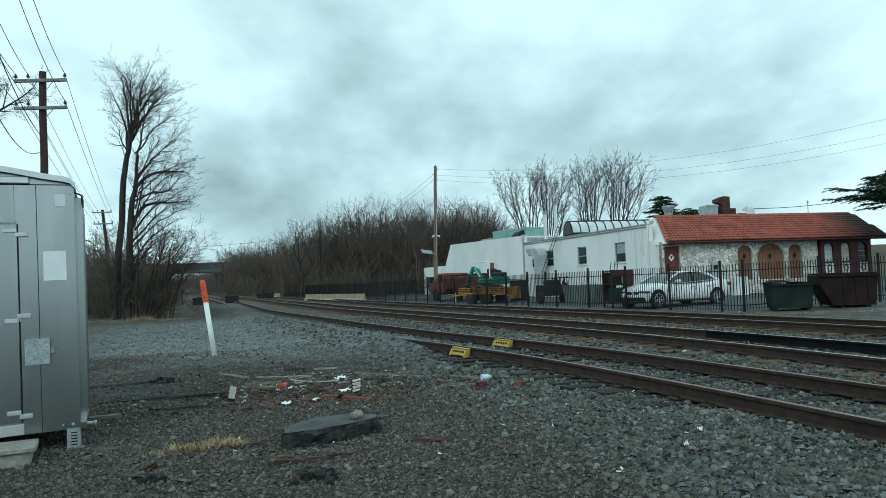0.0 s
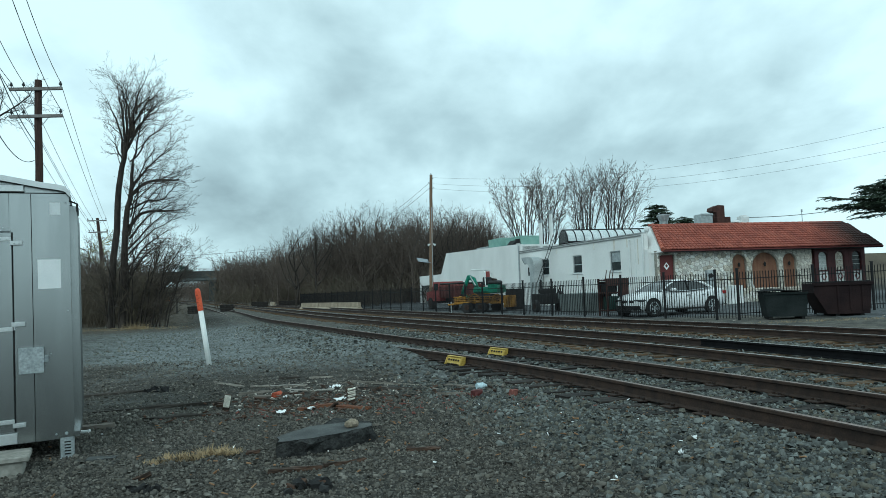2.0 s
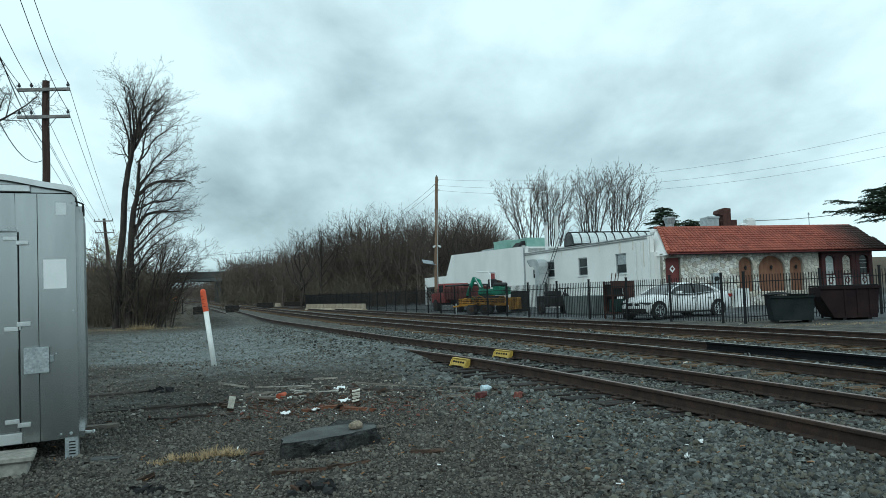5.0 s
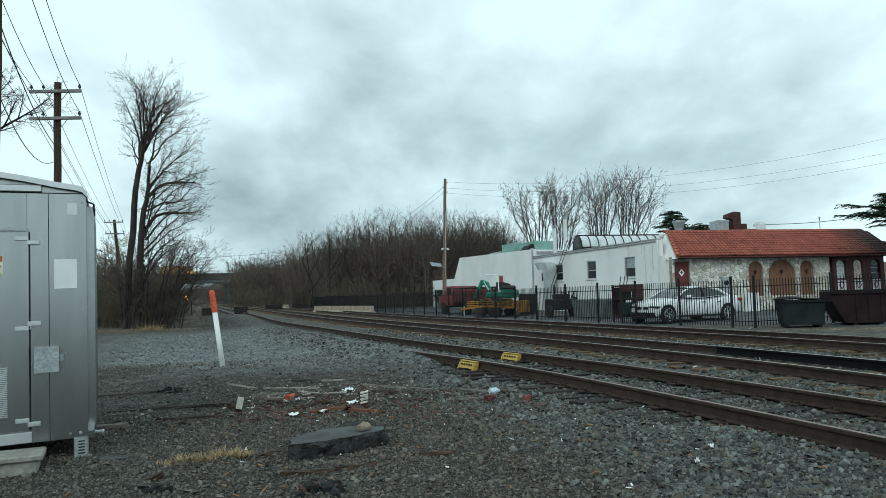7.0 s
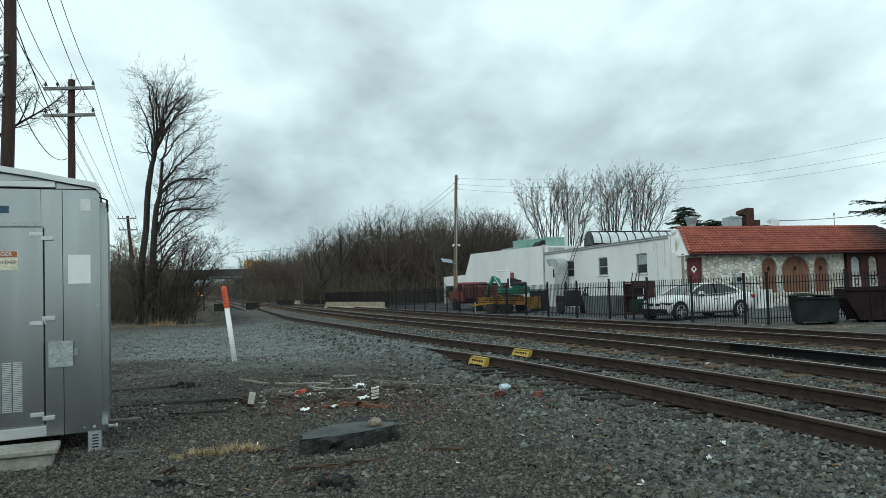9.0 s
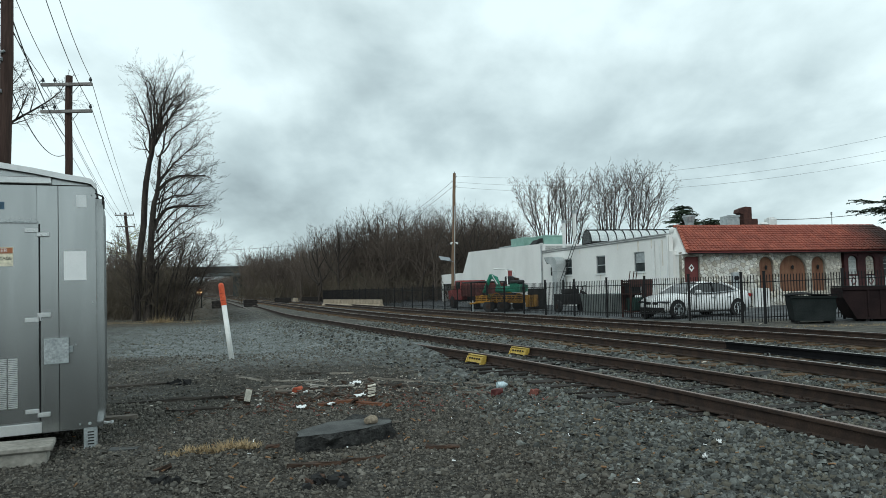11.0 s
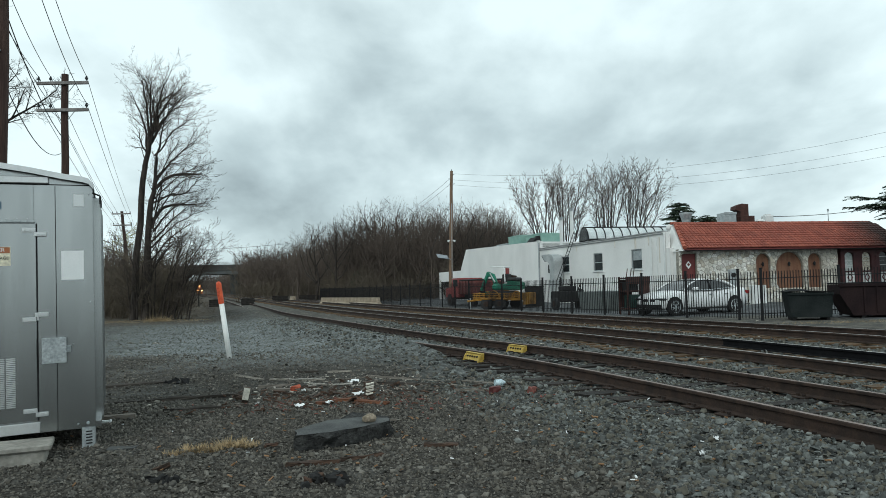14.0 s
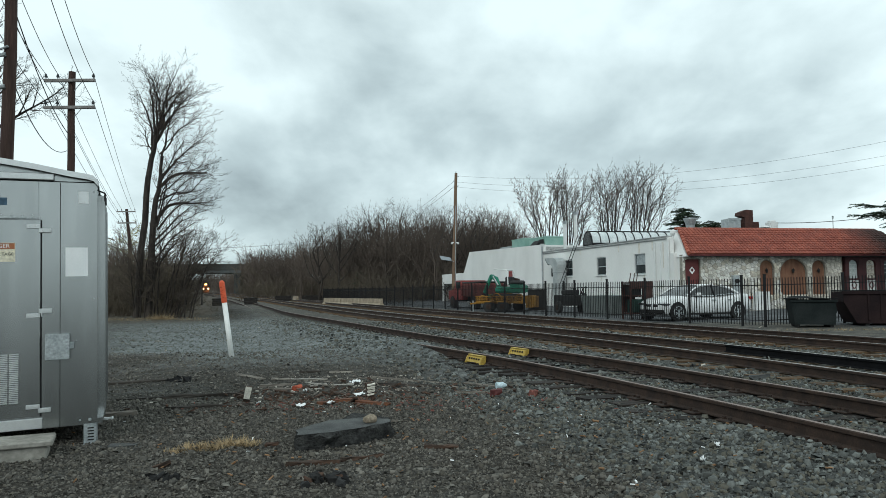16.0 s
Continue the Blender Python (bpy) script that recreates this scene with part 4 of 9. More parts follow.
    # roof: courses of curved tiles on a sloped deck
    y0, y1, z0, z1 = -0.55, 1.75, 3.22, 4.72
    dk = bmesh.new()
    vs = [dk.verts.new(p) for h in (-0.06, 0.0) for p in ((-0.03, y0, z0 + h), (L + 0.6, y0, z0 + h), (L + 0.15, y1, z1 + h), (0.65, y1, z1 + h))]
    for q in ((3, 2, 1, 0), (4, 5, 6, 7), (0, 1, 5, 4), (1, 2, 6, 5), (2, 3, 7, 6), (3, 0, 4, 7)):
        dk.faces.new([vs[i] for i in q])
    part("roof_deck", dk, MAROON, t)
    # near-black strip that paints the thin shadow line under the eave
    part("eave_board", box(0.05, L + 0.6, -0.52, -0.48, 3.11, 3.2, 0.005), DARK, t)
    part("soffit", box(0.05, L + 0.6, -0.48, 0.0, 3.19, 3.21), MAROON, t)
    rng = random.Random(4)
    vs, fs = [], []
    slope = math.atan2(z1 - z0, y1 - y0)
    run = math.hypot(y1 - y0, z1 - z0)
    courses, wide = 11, 0.205
    step = run / courses
    for c in range(courses):
        for k in range(int((L + 0.6) / wide)):
            o, xc = len(vs), 0.05 + (k + 0.5) * wide + rng.uniform(-0.006, 0.006)
            if xc < 0.07 + 0.62 * (c + 0.4) / courses or xc > L + 0.6 - 0.45 * (c + 0.4) / courses:
                continue
            for end, lift in ((0.0, 0.045), (1.18, 0.012)):
                s = c * step + end * step + rng.uniform(-0.012, 0.012)
                yy, zz = y0 + s * math.cos(slope), z0 + s * math.sin(slope)
                for j in range(5):
                    a = math.pi * j / 4
                    h = lift + 0.07 * math.sin(a)
                    vs.append((xc - math.cos(a) * wide * 0.5, yy - h * math.sin(slope), zz + h * math.cos(slope)))
            for j in range(4):
                fs.append((o + j, o + j + 1, o + 6 + j, o + 5 + j))
            fs.append((o, o + 1, o + 2, o + 3, o + 4))
    tiles = part("roof_tiles", soup("roof_tiles", vs, fs, DARKEND), None, t, "orange-red curved clay roof tiles")
    tagged(tiles, kind="stuff")
    rd = bmesh.new()
    for k in range(1, int(L / 0.4)):
        cy(rd, (0.05 + k * 0.4, y1 + 0.02, z1 + 0.03), (0.05 + k * 0.4 + 0.42, y1 + 0.02, z1 + 0.03), 0.075, 0.065, 7)
    part("ridge_tiles", rd, TERRA, t)
    rk = bmesh.new()
    for k in range(9):
        a, b = k / 9, (k + 1.12) / 9
        cy(rk, (0.0 + 0.66 * a, y0 + (y1 - y0) * a - 0.05, z0 + (z1 - z0) * a + 0.07), (0.0 + 0.66 * b, y0 + (y1 - y0) * b - 0.05, z0 + (z1 - z0) * b + 0.04), 0.11, 0.09, 8)
    part("rake_tiles", rk, TERRA, t)
    gb = bmesh.new()
    vs = [gb.verts.new(p) for p in ((-0.06, -0.5, 3.13), (-0.06, 1.8, 3.13), (0.54, 1.8, 4.62), (0.22, -0.5, 3.13), (0.22, 1.8, 3.13), (0.72, 1.8, 4.62))]
    for q in ((0, 1, 2), (5, 4, 3), (0, 2, 5, 3), (1, 4, 5, 2), (0, 3, 4, 1)):
        gb.faces.new([vs[i] for i in q])
    bmesh.ops.recalc_face_normals(gb, faces=gb.faces)
    part("gable_end", gb, WHITE, t)
    part("flat_roof", box(1.0, L, 1.8, D, 4.1, 4.4), GREYROOF, t)
    return t


restaurant()


def rooftop():
    R = pose(12.5, 36.0, 0.0, 0, 0, 7.9)
    rusty = mat("rusty_duct", (0.045, 0.02, 0.017), (0.085, 0.036, 0.028), 5, 0.8, 0.2, 0.3, 40, 0.004)
    t = thing("exhaust_hood", R, "rusty brown kitchen exhaust hood on the roof", "exhaust vent")
    b = bmesh.new()
    bx(b, 5.0, 5.85, 2.4, 3.2, 4.6, 5.22, 0.02)
    part("base", b, rusty, t)
    h = bmesh.new()
    prism(h, ((5.1, 5.2), (5.58, 5.2), (5.58, 5.9), (5.2, 5.93), (4.82, 5.78), (4.78, 5.6), (5.1, 5.47)), 2.55, 3.1)
    part("cowl", h, rusty, t)
    t = thing("roof_unit", R, "grey metal rooftop unit beside the exhaust hood", "rooftop unit")
    part("housing", box(4.05, 4.8, 2.5, 3.3, 4.6, 5.42, 0.02), GALV, t)
    part("housing_rib", box(4.03, 4.82, 2.47, 2.5, 5.32, 5.44, 0.01), GALV, t)
    t = thing("roof_unit", R, "small pale ventilator box on the roof", "rooftop unit")
    part("housing", box(6.6, 7.08, 2.5, 3.0, 4.6, 5.25, 0.02), WHITETRIM, t)
    part("cap", box(6.7, 6.98, 2.55, 2.95, 5.25, 5.33, 0.02), WHITETRIM, t)
    t = thing("roof_vent", R, "low white mushroom roof vent", "roof vent")
    v = bmesh.new()
    cy(v, (6.3, 2.6, 4.6), (6.3, 2.6, 4.92), 0.12, 0.12, 12)
    cy(v, (6.3, 2.6, 4.92), (6.3, 2.6, 5.02), 0.3, 0.16, 12)
    part("cap", v, WHITETRIM, t)
    t = thing("fan_bowl", R, "pale grey upblast roof fan shaped like a bowl", "roof fan")
    v = bmesh.new()
    cy(v, (1.7, 2.4, 4.6), (1.7, 2.4, 5.0), 0.2, 0.24, 14)
    cy(v, (1.7, 2.4, 5.0), (1.7, 2.4, 5.32), 0.24, 0.34, 14)
    part("bowl", v, GALV, t)
    part("rim", rod((1.7, 2.4, 5.32), (1.7, 2.4, 5.40), 0.36, 0.36, 14), GALV, t)
    t = thing("roof_antenna", R, "thin metal mast on the roof", "antenna")
    part("mast", rod((10.5, 2.5, 4.6), (10.5, 2.5, 5.45), 0.025, 0.02, 6), GALV, t)
    part("tip", rod((10.5, 2.5, 5.45), (10.5, 2.5, 5.6), 0.05, 0.05, 6), GALV, t)


rooftop()


# ---- white building behind the yard: x back along the wall, y away from the tracks ----
def white_building():
    A = pose(12.2, 36.6, 0.0, 0, 0, 107)
    t = thing("white_building", A, "long white painted block building with flat roof", "building")
    T = 0.25

    def run(bm, x0, x1, z0, z1, holes):
        """A straight wall with square openings."""
        x = x0
        for a, b, za, zb in holes:
            bx(bm, x, a, -T, 0, z0, z1)
            bx(bm, a, b, -T, 0, z0, za)
            bx(bm, a, b, -T, 0, zb, z1)
            x = b
        bx(bm, x, x1, -T, 0, z0, z1)
    w = bmesh.new()
    wins = ((2.6, 3.72, 2.33, 3.48), (6.9, 8.05, 2.36, 3.49), (11.3, 12.45, 2.39, 3.5))
    run(w, 0.3, 15.9, -0.1, 4.24, wins)
    bx(w, 0.0, 0.3, -9.5, 0, -0.1, 3.35)
    wall = part("wall", w, WHITE, t, "white painted wall with faint rust streaks")
    w2 = bmesh.new()
    prism(w2, ((15.9, -0.1), (34.4, -0.1), (34.4, 3.2), (32.6, 5.2), (15.9, 4.85)), -T, 0)
    part("rear_wall", w2, WHITE, t, "taller white wall with a sloped end")
    w3 = bmesh.new()
    bx(w3, 34.4, 41.8, -0.3, 0, 2.2, 3.22)
    bx(w3, 41.3, 41.8, -0.3, 0, -0.1, 2.2)
    bx(w3, 34.4, 36.0, -0.3, 0, -0.1, 2.2)
    bx(w3, 41.5, 41.8, -5.0, -0.3, -0.1, 3.22)
    bx(w3, 34.4, 41.8, -5.0, -0.3, 3.0, 3.2)
    part("low_wing", w3, WHITE, t, "low open-fronted white lean-to")
    part("wing_back", box(34.4, 41.5, -5.2, -5.0, -0.1, 3.0), GREYROOF, t)
    part("roof", box(0.9, 15.9, -9.5, -T, 4.0, 4.15), GREYROOF, t)
    part("rear_roof", box(15.9, 33.0, -9.5, -T, 4.4, 4.7), GREYROOF, t)
    part("end_wall", box(15.9, 16.1, -9.5, -T, 4.15, 4.82), WHITE, t)
    cp = bmesh.new()
    bx(cp, 0.5, 15.9, -0.3, 0.05, 4.24, 4.32, 0.01)
    bx(cp, 0.5, 15.9, 0.0, 0.06, 4.13, 4.19, 0.01)
    part("coping", cp, GREYROOF, t, "grey metal coping and gutter")
    for a, b, za, zb in wins:
        f = bmesh.new()
        for q in ((a, a + 0.06, za, zb), (b - 0.06, b, za, zb), (a + 0.06, b - 0.06, zb - 0.06, zb), (a + 0.06, b - 0.06, za, za + 0.06), (a + 0.06, b - 0.06, (za + zb) / 2 - 0.05, (za + zb) / 2)):
            bx(f, q[0], q[1], -0.14, -0.06, q[2], q[3])
        wn_ = part("window", f, GALV, wall, "dark sash window")
        part("pane", box(a + 0.06, b - 0.06, -0.13, -0.11, za + 0.06, zb - 0.06), PANE, wn_)
        part("sill", box(a - 0.06, b + 0.06, -0.05, 0.06, za - 0.07, za, 0.01), WHITETRIM, wn_)
    bl = bmesh.new()
    bx(bl, 2.7, 3.6, -0.105, -0.09, 2.85, 3.4)
    part("blind", bl, GALV, wall)
    for x, zt, r in ((1.6, 4.0, 0.05), (1.05, 4.0, 0.02), (0.35, 4.2, 0.05), (15.95, 4.7, 0.06)):
        part("downpipe", rod((x, 0.07, 0.1), (x, 0.07, zt), r, r, 8), WHITETRIM if x < 15 else GALV, t)
    part("rain_hopper", rod((15.95, 0.07, 4.7), (15.95, 0.07, 4.9), 0.10, 0.15, 8), WHITETRIM, t)
    stain = mat("rust_streak", (0.60, 0.56, 0.49), (0.70, 0.67, 0.61), 2, 0.9, 0, 0, 20, stretch=(1, 1, 0.2))
    for x, z0, z1, w_ in ((3.2, 3.5, 4.1, 0.10), (1.9, 3.6, 4.1, 0.06), (0.9, 2.6, 4.0, 0.05), (7.5, 2.0, 2.3, 0.05), (2.75, 1.9, 2.27, 0.05), (5.4, 3.7, 4.1, 0.05), (10.2, 3.75, 4.1, 0.05)):
        part("rust_streak", box(x - w_, x + w_, 0.0, 0.003, z0, z1), stain, wall)
    return A


WB = white_building()


def white_building_roof_things():
    # barrel skylight
    t = thing("barrel_skylight", pose(9.75, 45.0, 0.0, 0, 0, 7.9), "long barrel-vaulted glass skylight with dark ribs", "skylight")
    pale = mat("milky_glazing", (0.50, 0.55, 0.55), (0.62, 0.66, 0.66), 1.5, 0.25, 0, 0, 20)
    x0, x1, yc, r, zb = 0.0, 6.4, 0.85, 0.85, 4.42
    n = 10
    g = bmesh.new()
    rings = []
    for x in (x0, x1):
        rings.append([g.verts.new((x, yc + r * math.cos(k * math.pi / n), zb + r * 1.0 * math.sin(k * math.pi / n))) for k in range(n + 1)])
    for k in range(n):
        g.faces.new((rings[0][k], rings[0][k + 1], rings[1][k + 1], rings[1][k]))
    part("glazing", g, pale, t, "milky glazing")
    e = bmesh.new()
    e.faces.new([e.verts.new((x0 - 0.01, yc + r * 0.97 * math.cos(k * math.pi / n), zb + r * 0.97 * math.sin(k * math.pi / n))) for k in range(n + 1)])
    part("end_glazing", e, PANE, t)
    for k in range(12):
        x = x0 + (x1 - x0) * k / 11
        rb = bmesh.new()
        sweep(rb, [(x, yc + (r + 0.03) * math.cos(a * math.pi / n), zb + (r + 0.03) * math.sin(a * math.pi / n)) for a in range(n + 1)], 0.035, 5)
        part("rib", rb, FENCEBLACK, t)
    rg = bmesh.new()
    bx(rg, x0, x1, yc - 0.05, yc + 0.05, zb + r, zb + r + 0.07)
    bx(rg, x0, x1, yc + r - 0.02, yc + r + 0.06, zb - 0.15, zb + 0.08)
    bx(rg, x0, x1, yc - r - 0.06, yc - r + 0.02, zb - 0.15, zb + 0.08)
    part("frame", rg, FENCEBLACK, t)
    v = thing("roof_vent", WB @ pose(1.5, -1.1, 4.1), "round white turbine vent on the flat roof", "roof vent")
    part("neck", rod((0, 0, 0), (0, 0, 0.3), 0.12, 0.12, 12), WHITETRIM, v)
    hd = bmesh.new()
    for k in range(6):
        a, b = k * math.pi / 6, (k + 1) * math.pi / 6
        cy(hd, (0, 0, 0.46 - 0.2 * math.cos(a)), (0, 0, 0.46 - 0.2 * math.cos(b)), max(0.2 * math.sin(a), 0.01), max(0.2 * math.sin(b), 0.01), 14, False)
    part("dome", hd, WHITETRIM, v)
    # flues
    for x, y, zt, r, lab in ((14.1, -0.9, 6.35, 0.13, "tall pale round metal flue with flat cap"), (12.1, -0.7, 6.8, 0.13, "taller pale round metal flue with flared cap")):
        f = thing("flue", WB @ pose(x, y, 4.1), lab, "flue pipe", "roof flues")
        part("pipe", rod((0, 0, 0), (0, 0, zt - 4.1 - 0.12), r, r, 12), WHITETRIM, f)
        part("cap", rod((0, 0, zt - 4.1 - 0.12), (0, 0, zt - 4.1 + 0.1), r * 1.2, r * 1.55, 12), GALV, f)
        part("collar", rod((0, 0, 0), (0, 0, 0.18), r * 1.4, r * 1.1, 12), GALV, f)
    # ladder
    l = thing("ladder", WB, "narrow metal ladder leaning against the white wall", "ladder")
    for x in (-0.2, 0.2):
        part("stile", rod((11.2 + x, 0.9, 1.9), (10.2 + x, 0.05, 5.1), 0.024, 0.024, 6), WIRE, l)
    for k in range(11):
        a = (k + 0.5) / 11
        x, y, z = 11.2 - 1.0 * a, 0.9 - 0.85 * a, 1.9 + 3.2 * a
        part("rung", rod((x - 0.2, y, z), (x + 0.2, y, z), 0.014, 0.014, 5), WIRE, l)
    # bent exhaust duct on the wall
    d = thing("exhaust_duct", WB, "large galvanised duct bending out from the white wall", "duct")
    duct = mat("duct_metal", (0.36, 0.39, 0.39), (0.48, 0.50, 0.50), 1.5, 0.5, 0.3, 0.1, 20, 0.004)
    b = bmesh.new()
    prism(b, ((12.05, 2.7), (12.05, 3.2), (12.14, 3.44), (12.36, 3.62), (12.7, 3.70), (13.98, 3.72), (13.5, 3.28), (13.02, 3.2), (12.84, 3.08), (12.76, 2.9), (12.76, 2.7)), 0.1, 0.8)
    part("elbow", b, duct, d)
    part("riser", box(12.06, 12.75, 0.11, 0.79, 0.3, 2.7, 0.02), duct, d)
    for z in (0.9, 1.8, 2.66):
        part("seam_band", box(12.03, 12.78, 0.08, 0.82, z, z + 0.06, 0.01), duct, d)
    m = bmesh.new()
    prism(m, ((13.97, 3.66), (13.55, 3.27), (13.58, 3.23), (14.02, 3.64)), 0.13, 0.77)
    part("mouth", m, DARK, d)
    part("fan_box", box(13.2, 13.6, 0.1, 0.5, 2.4, 3.0, 0.03), DARK, d)
    # rooftop air units
    teal = mat("pale_green_sheet", (0.20, 0.36, 0.31), (0.27, 0.44, 0.38), 1.5, 0.6, 0.1, 0.1, 30, 0.004)
    for a, b_, y0, y1, z0, z1, lab in ((23.4, 26.2, -3.5, -1.8, 4.7, 5.92, "pale green rooftop air unit"), (19.8, 22.9, -3.8, -2.0, 4.7, 5.80, "pale green rooftop air unit with dark intake"), (26.4, 29.0, -2.8, -1.8, 4.7, 5.4, "small grey rooftop condenser unit")):
        u = thing("air_unit", WB, lab, "rooftop unit", "rooftop units")
        grey = "grey" in lab
        part("housing", box(a, b_, y0, y1, z0, z1, 0.03), GALV if grey else teal, u)
        part("top_rim", box(a - 0.03, b_ + 0.03, y0 - 0.03, y1 + 0.03, z1 - 0.08, z1 + 0.02, 0.01), GALV if grey else teal, u)
        if "dark" not in lab:
            continue
        part("intake", box(a + 0.2, a + 0.2 + (b_ - a) * 0.3, y1 + 0.002, y1 + 0.02, z0 + 0.2, z1 - 0.2), DARK, u)
    h = thing("intake_hood", WB, "dark sloping intake hood on the green unit", "vent hood")
    p = bmesh.new()
    prism(p, ((0, 0), (0.8, 0), (0.8, 0.12), (0.3, 0.62), (0, 0.62)), 0, 1.2, pose(19.8, -1.9, 4.85, 0, 0, 90) @ pose(0, -1.2, 0))
    part("hood", p, DARK, h)


white_building_roof_things()


# ---- black picket fence along the yard ----
def fence():
    t = thing("picket_fence", Matrix.Identity(4), "black steel picket fence between the main line and the car park", "fence")
    corners = [(-15.3, 89.4), (-9.5, 75.0), (-1.5, 53.5), (5.25, 35.3), (10.35, 24.05), (10.80, 23.32)]
    turned = [(10.80, 23.32), (14.0, 24.3), (26.0, 26.2)]
    pick = bmesh.new()
    bx(pick, -0.010, 0.010, -0.010, 0.010, 0.0, 1.58)
    pick = mesh_of("picket", pick)
    pick.materials.append(FENCEBLACK)
    pst = bmesh.new()
    bx(pst, -0.036, 0.036, -0.036, 0.036, -0.1, 1.74, 0.006)
    bx(pst, -0.044, 0.044, -0.044, 0.044, 1.74, 1.77, 0.006)
    pst = mesh_of("post", pst)
    pst.materials.append(FENCEBLACK)
    far_v, far_f = [], []
    rng = random.Random(8)
    for line in (corners, turned):
        for (xa, ya), (xb, yb) in zip(line[:-1], line[1:]):
            L = math.hypot(xb - xa, yb - ya)
            n = max(1, round(L / 2.44))
            ang = math.degrees(math.atan2(yb - ya, xb - xa))
            for k in range(n):
                pa, pb = k / n, (k + 1) / n
                p = (xa + (xb - xa) * pa, ya + (yb - ya) * pa)
                q = (xa + (xb - xa) * pb, ya + (yb - ya) * pb)
                za, zb = ground_at(*p), ground_at(*q)
                tilt = rng.uniform(-0.7, 0.7)
                part("post", pst, None, t).matrix_basis = pose(*p, za, tilt, tilt * 0.6, ang)
                for h in (0.22, 1.40):
                    part("rail", rod((*p, za + h), (*q, zb + h), 0.02, 0.02, 4), FENCEBLACK, t)
                m = max(2, round(math.hypot(q[0] - p[0], q[1] - p[1]) / 0.125))
                for j in range(1, m):
                    a = j / m
                    x, y, z = p[0] + (q[0] - p[0]) * a, p[1] + (q[1] - p[1]) * a, za + (zb - za) * a + 0.06
                    if y < 45:
                        part("picket", pick, None, t).matrix_basis = pose(x, y, z, 0, 0, ang)
                    else:
                        o = len(far_v)
                        for zz in (z, z + 1.58):
                            for u, v in ((-0.011, -0.011), (0.011, -0.011), (0.011, 0.011), (-0.011, 0.011)):
                                far_v.append((x + u, y + v, zz))
                        far_f += [(o, o + 1, o + 5, o + 4), (o + 1, o + 2, o + 6, o + 5), (o + 2, o + 3, o + 7, o + 6), (o + 3, o, o + 4, o + 7)]
    part("post", pst, None, t).matrix_basis = pose(*turned[-1], ground_at(*turned[-1]))
    tagged(part("distant_picket", soup("distant_picket", far_v, far_f, FENCEBLACK), None, t), kind="stuff")


fence()


# ---- poles and wires ----
def pole(x, y, h, r0, r1, lean, material, label, arms=(), extra=None):
    z = ground_at(x, y)
    t = thing("utility_pole", pose(x, y, z - 0.2), label, "utility pole", "utility poles")
    top = Vector((lean[0], lean[1], h + 0.2))
    bm = bmesh.new()
    n = 6
    hose(bm, [top * (k / n) + Vector((0.02 * math.sin(k * 2.1), 0, 0)) for k in range(n + 1)], [r0 + (r1 - r0) * k / n for k in range(n + 1)], 12)
    part("shaft", bm, material, t)
    ends = []
    for za, half, ang, pins in arms:
        c = top * ((za + 0.2) / (h + 0.2))
        d = Vector((math.cos(ang), math.sin(ang), 0))
        nn = Vector((-d.y, d.x, 0))
        c = c - nn * (r1 + 0.05)
        a = part("crossarm", box(-half, half, -0.055, 0.055, -0.065, 0.065, 0.01, Matrix.Translation(c) @ pose(0, 0, 0, 0, 0, math.degrees(ang))), ARMWOOD, t, "weathered timber crossarm")
        for p in pins:
            q = c + d * p
            ins = bmesh.new()
            cy(ins, q + Vector((0, 0, 0.06)), q + Vector((0, 0, 0.16)), 0.018, 0.018, 6)
            cy(ins, q + Vector((0, 0, 0.14)), q + Vector((0, 0, 0.20)), 0.06, 0.07, 8)
            cy(ins, q + Vector((0, 0, 0.20)), q + Vector((0, 0, 0.29)), 0.055, 0.03, 8)
            part("insulator", ins, GLASSINS, a)
            ends.append(Vector((x, y, z - 0.2)) + q + Vector((0, 0, 0.27)))
        for sgn in (-1, 1):
            part("brace", rod(c + d * (0.5 * half * sgn) + nn * 0.03, top * ((za + 0.2 - 0.5) / (h + 0.2)), 0.015, 0.015, 5), GALV, a)
    return t, ends


def wire(p, q, sag, r, label="thin dark overhead line between poles", grp="overhead lines"):
    p, q = Vector(p), Vector(q)
    n = 14
    pts = [p.lerp(q, k / n) - Vector((0, 0, sag * 4 * (k / n) * (1 - k / n))) for k in range(n + 1)]
    bm = bmesh.new()
    sweep(bm, pts, r, 4)
    tagged(part("overhead_wire", bm, WIRE), label, "wire", grp)


PINS = (-1.0, -0.5, 1.0)
A_ARM = radians(0)
_, e0 = pole(-10.72, 17.0, 11.2, 0.17, 0.13, (0.0, 0.0), POLEWOOD, "dark creosoted wooden utility pole close behind the cabinet", ((10.85, 1.35, A_ARM, (-1.28, -0.58, 0.66)), (9.7, 1.35, A_ARM, (-1.28, -0.58, 0.66))))
_, e1 = pole(-15.53, 29.0, 10.82, 0.165, 0.14, (-0.1, 0.0), POLEWOOD, "brown wooden utility pole with two crossarms", ((10.40, 1.07, A_ARM, PINS), (9.25, 1.07, A_ARM, PINS)))
_, e2 = pole(-34.75, 79.0, 11.0, 0.22, 0.16, (-1.25, 0.0), POLEWOOD, "leaning dark wooden utility pole among bare trees", ((10.7, 1.07, A_ARM, PINS), (9.4, 1.07, A_ARM, PINS)))
_, e3 = pole(-58.0, 134.0, 11.0, 0.22, 0.16, (-0.3, 0.0), POLEWOOD, "distant wooden utility pole among bare trees", ((10.5, 1.07, A_ARM, PINS), (9.3, 1.07, A_ARM, PINS)))
bracket = thing("pole_bracket", pose(-10.72, 17.0, 0.0), "pale steel bracket arms on the near pole", "bracket")
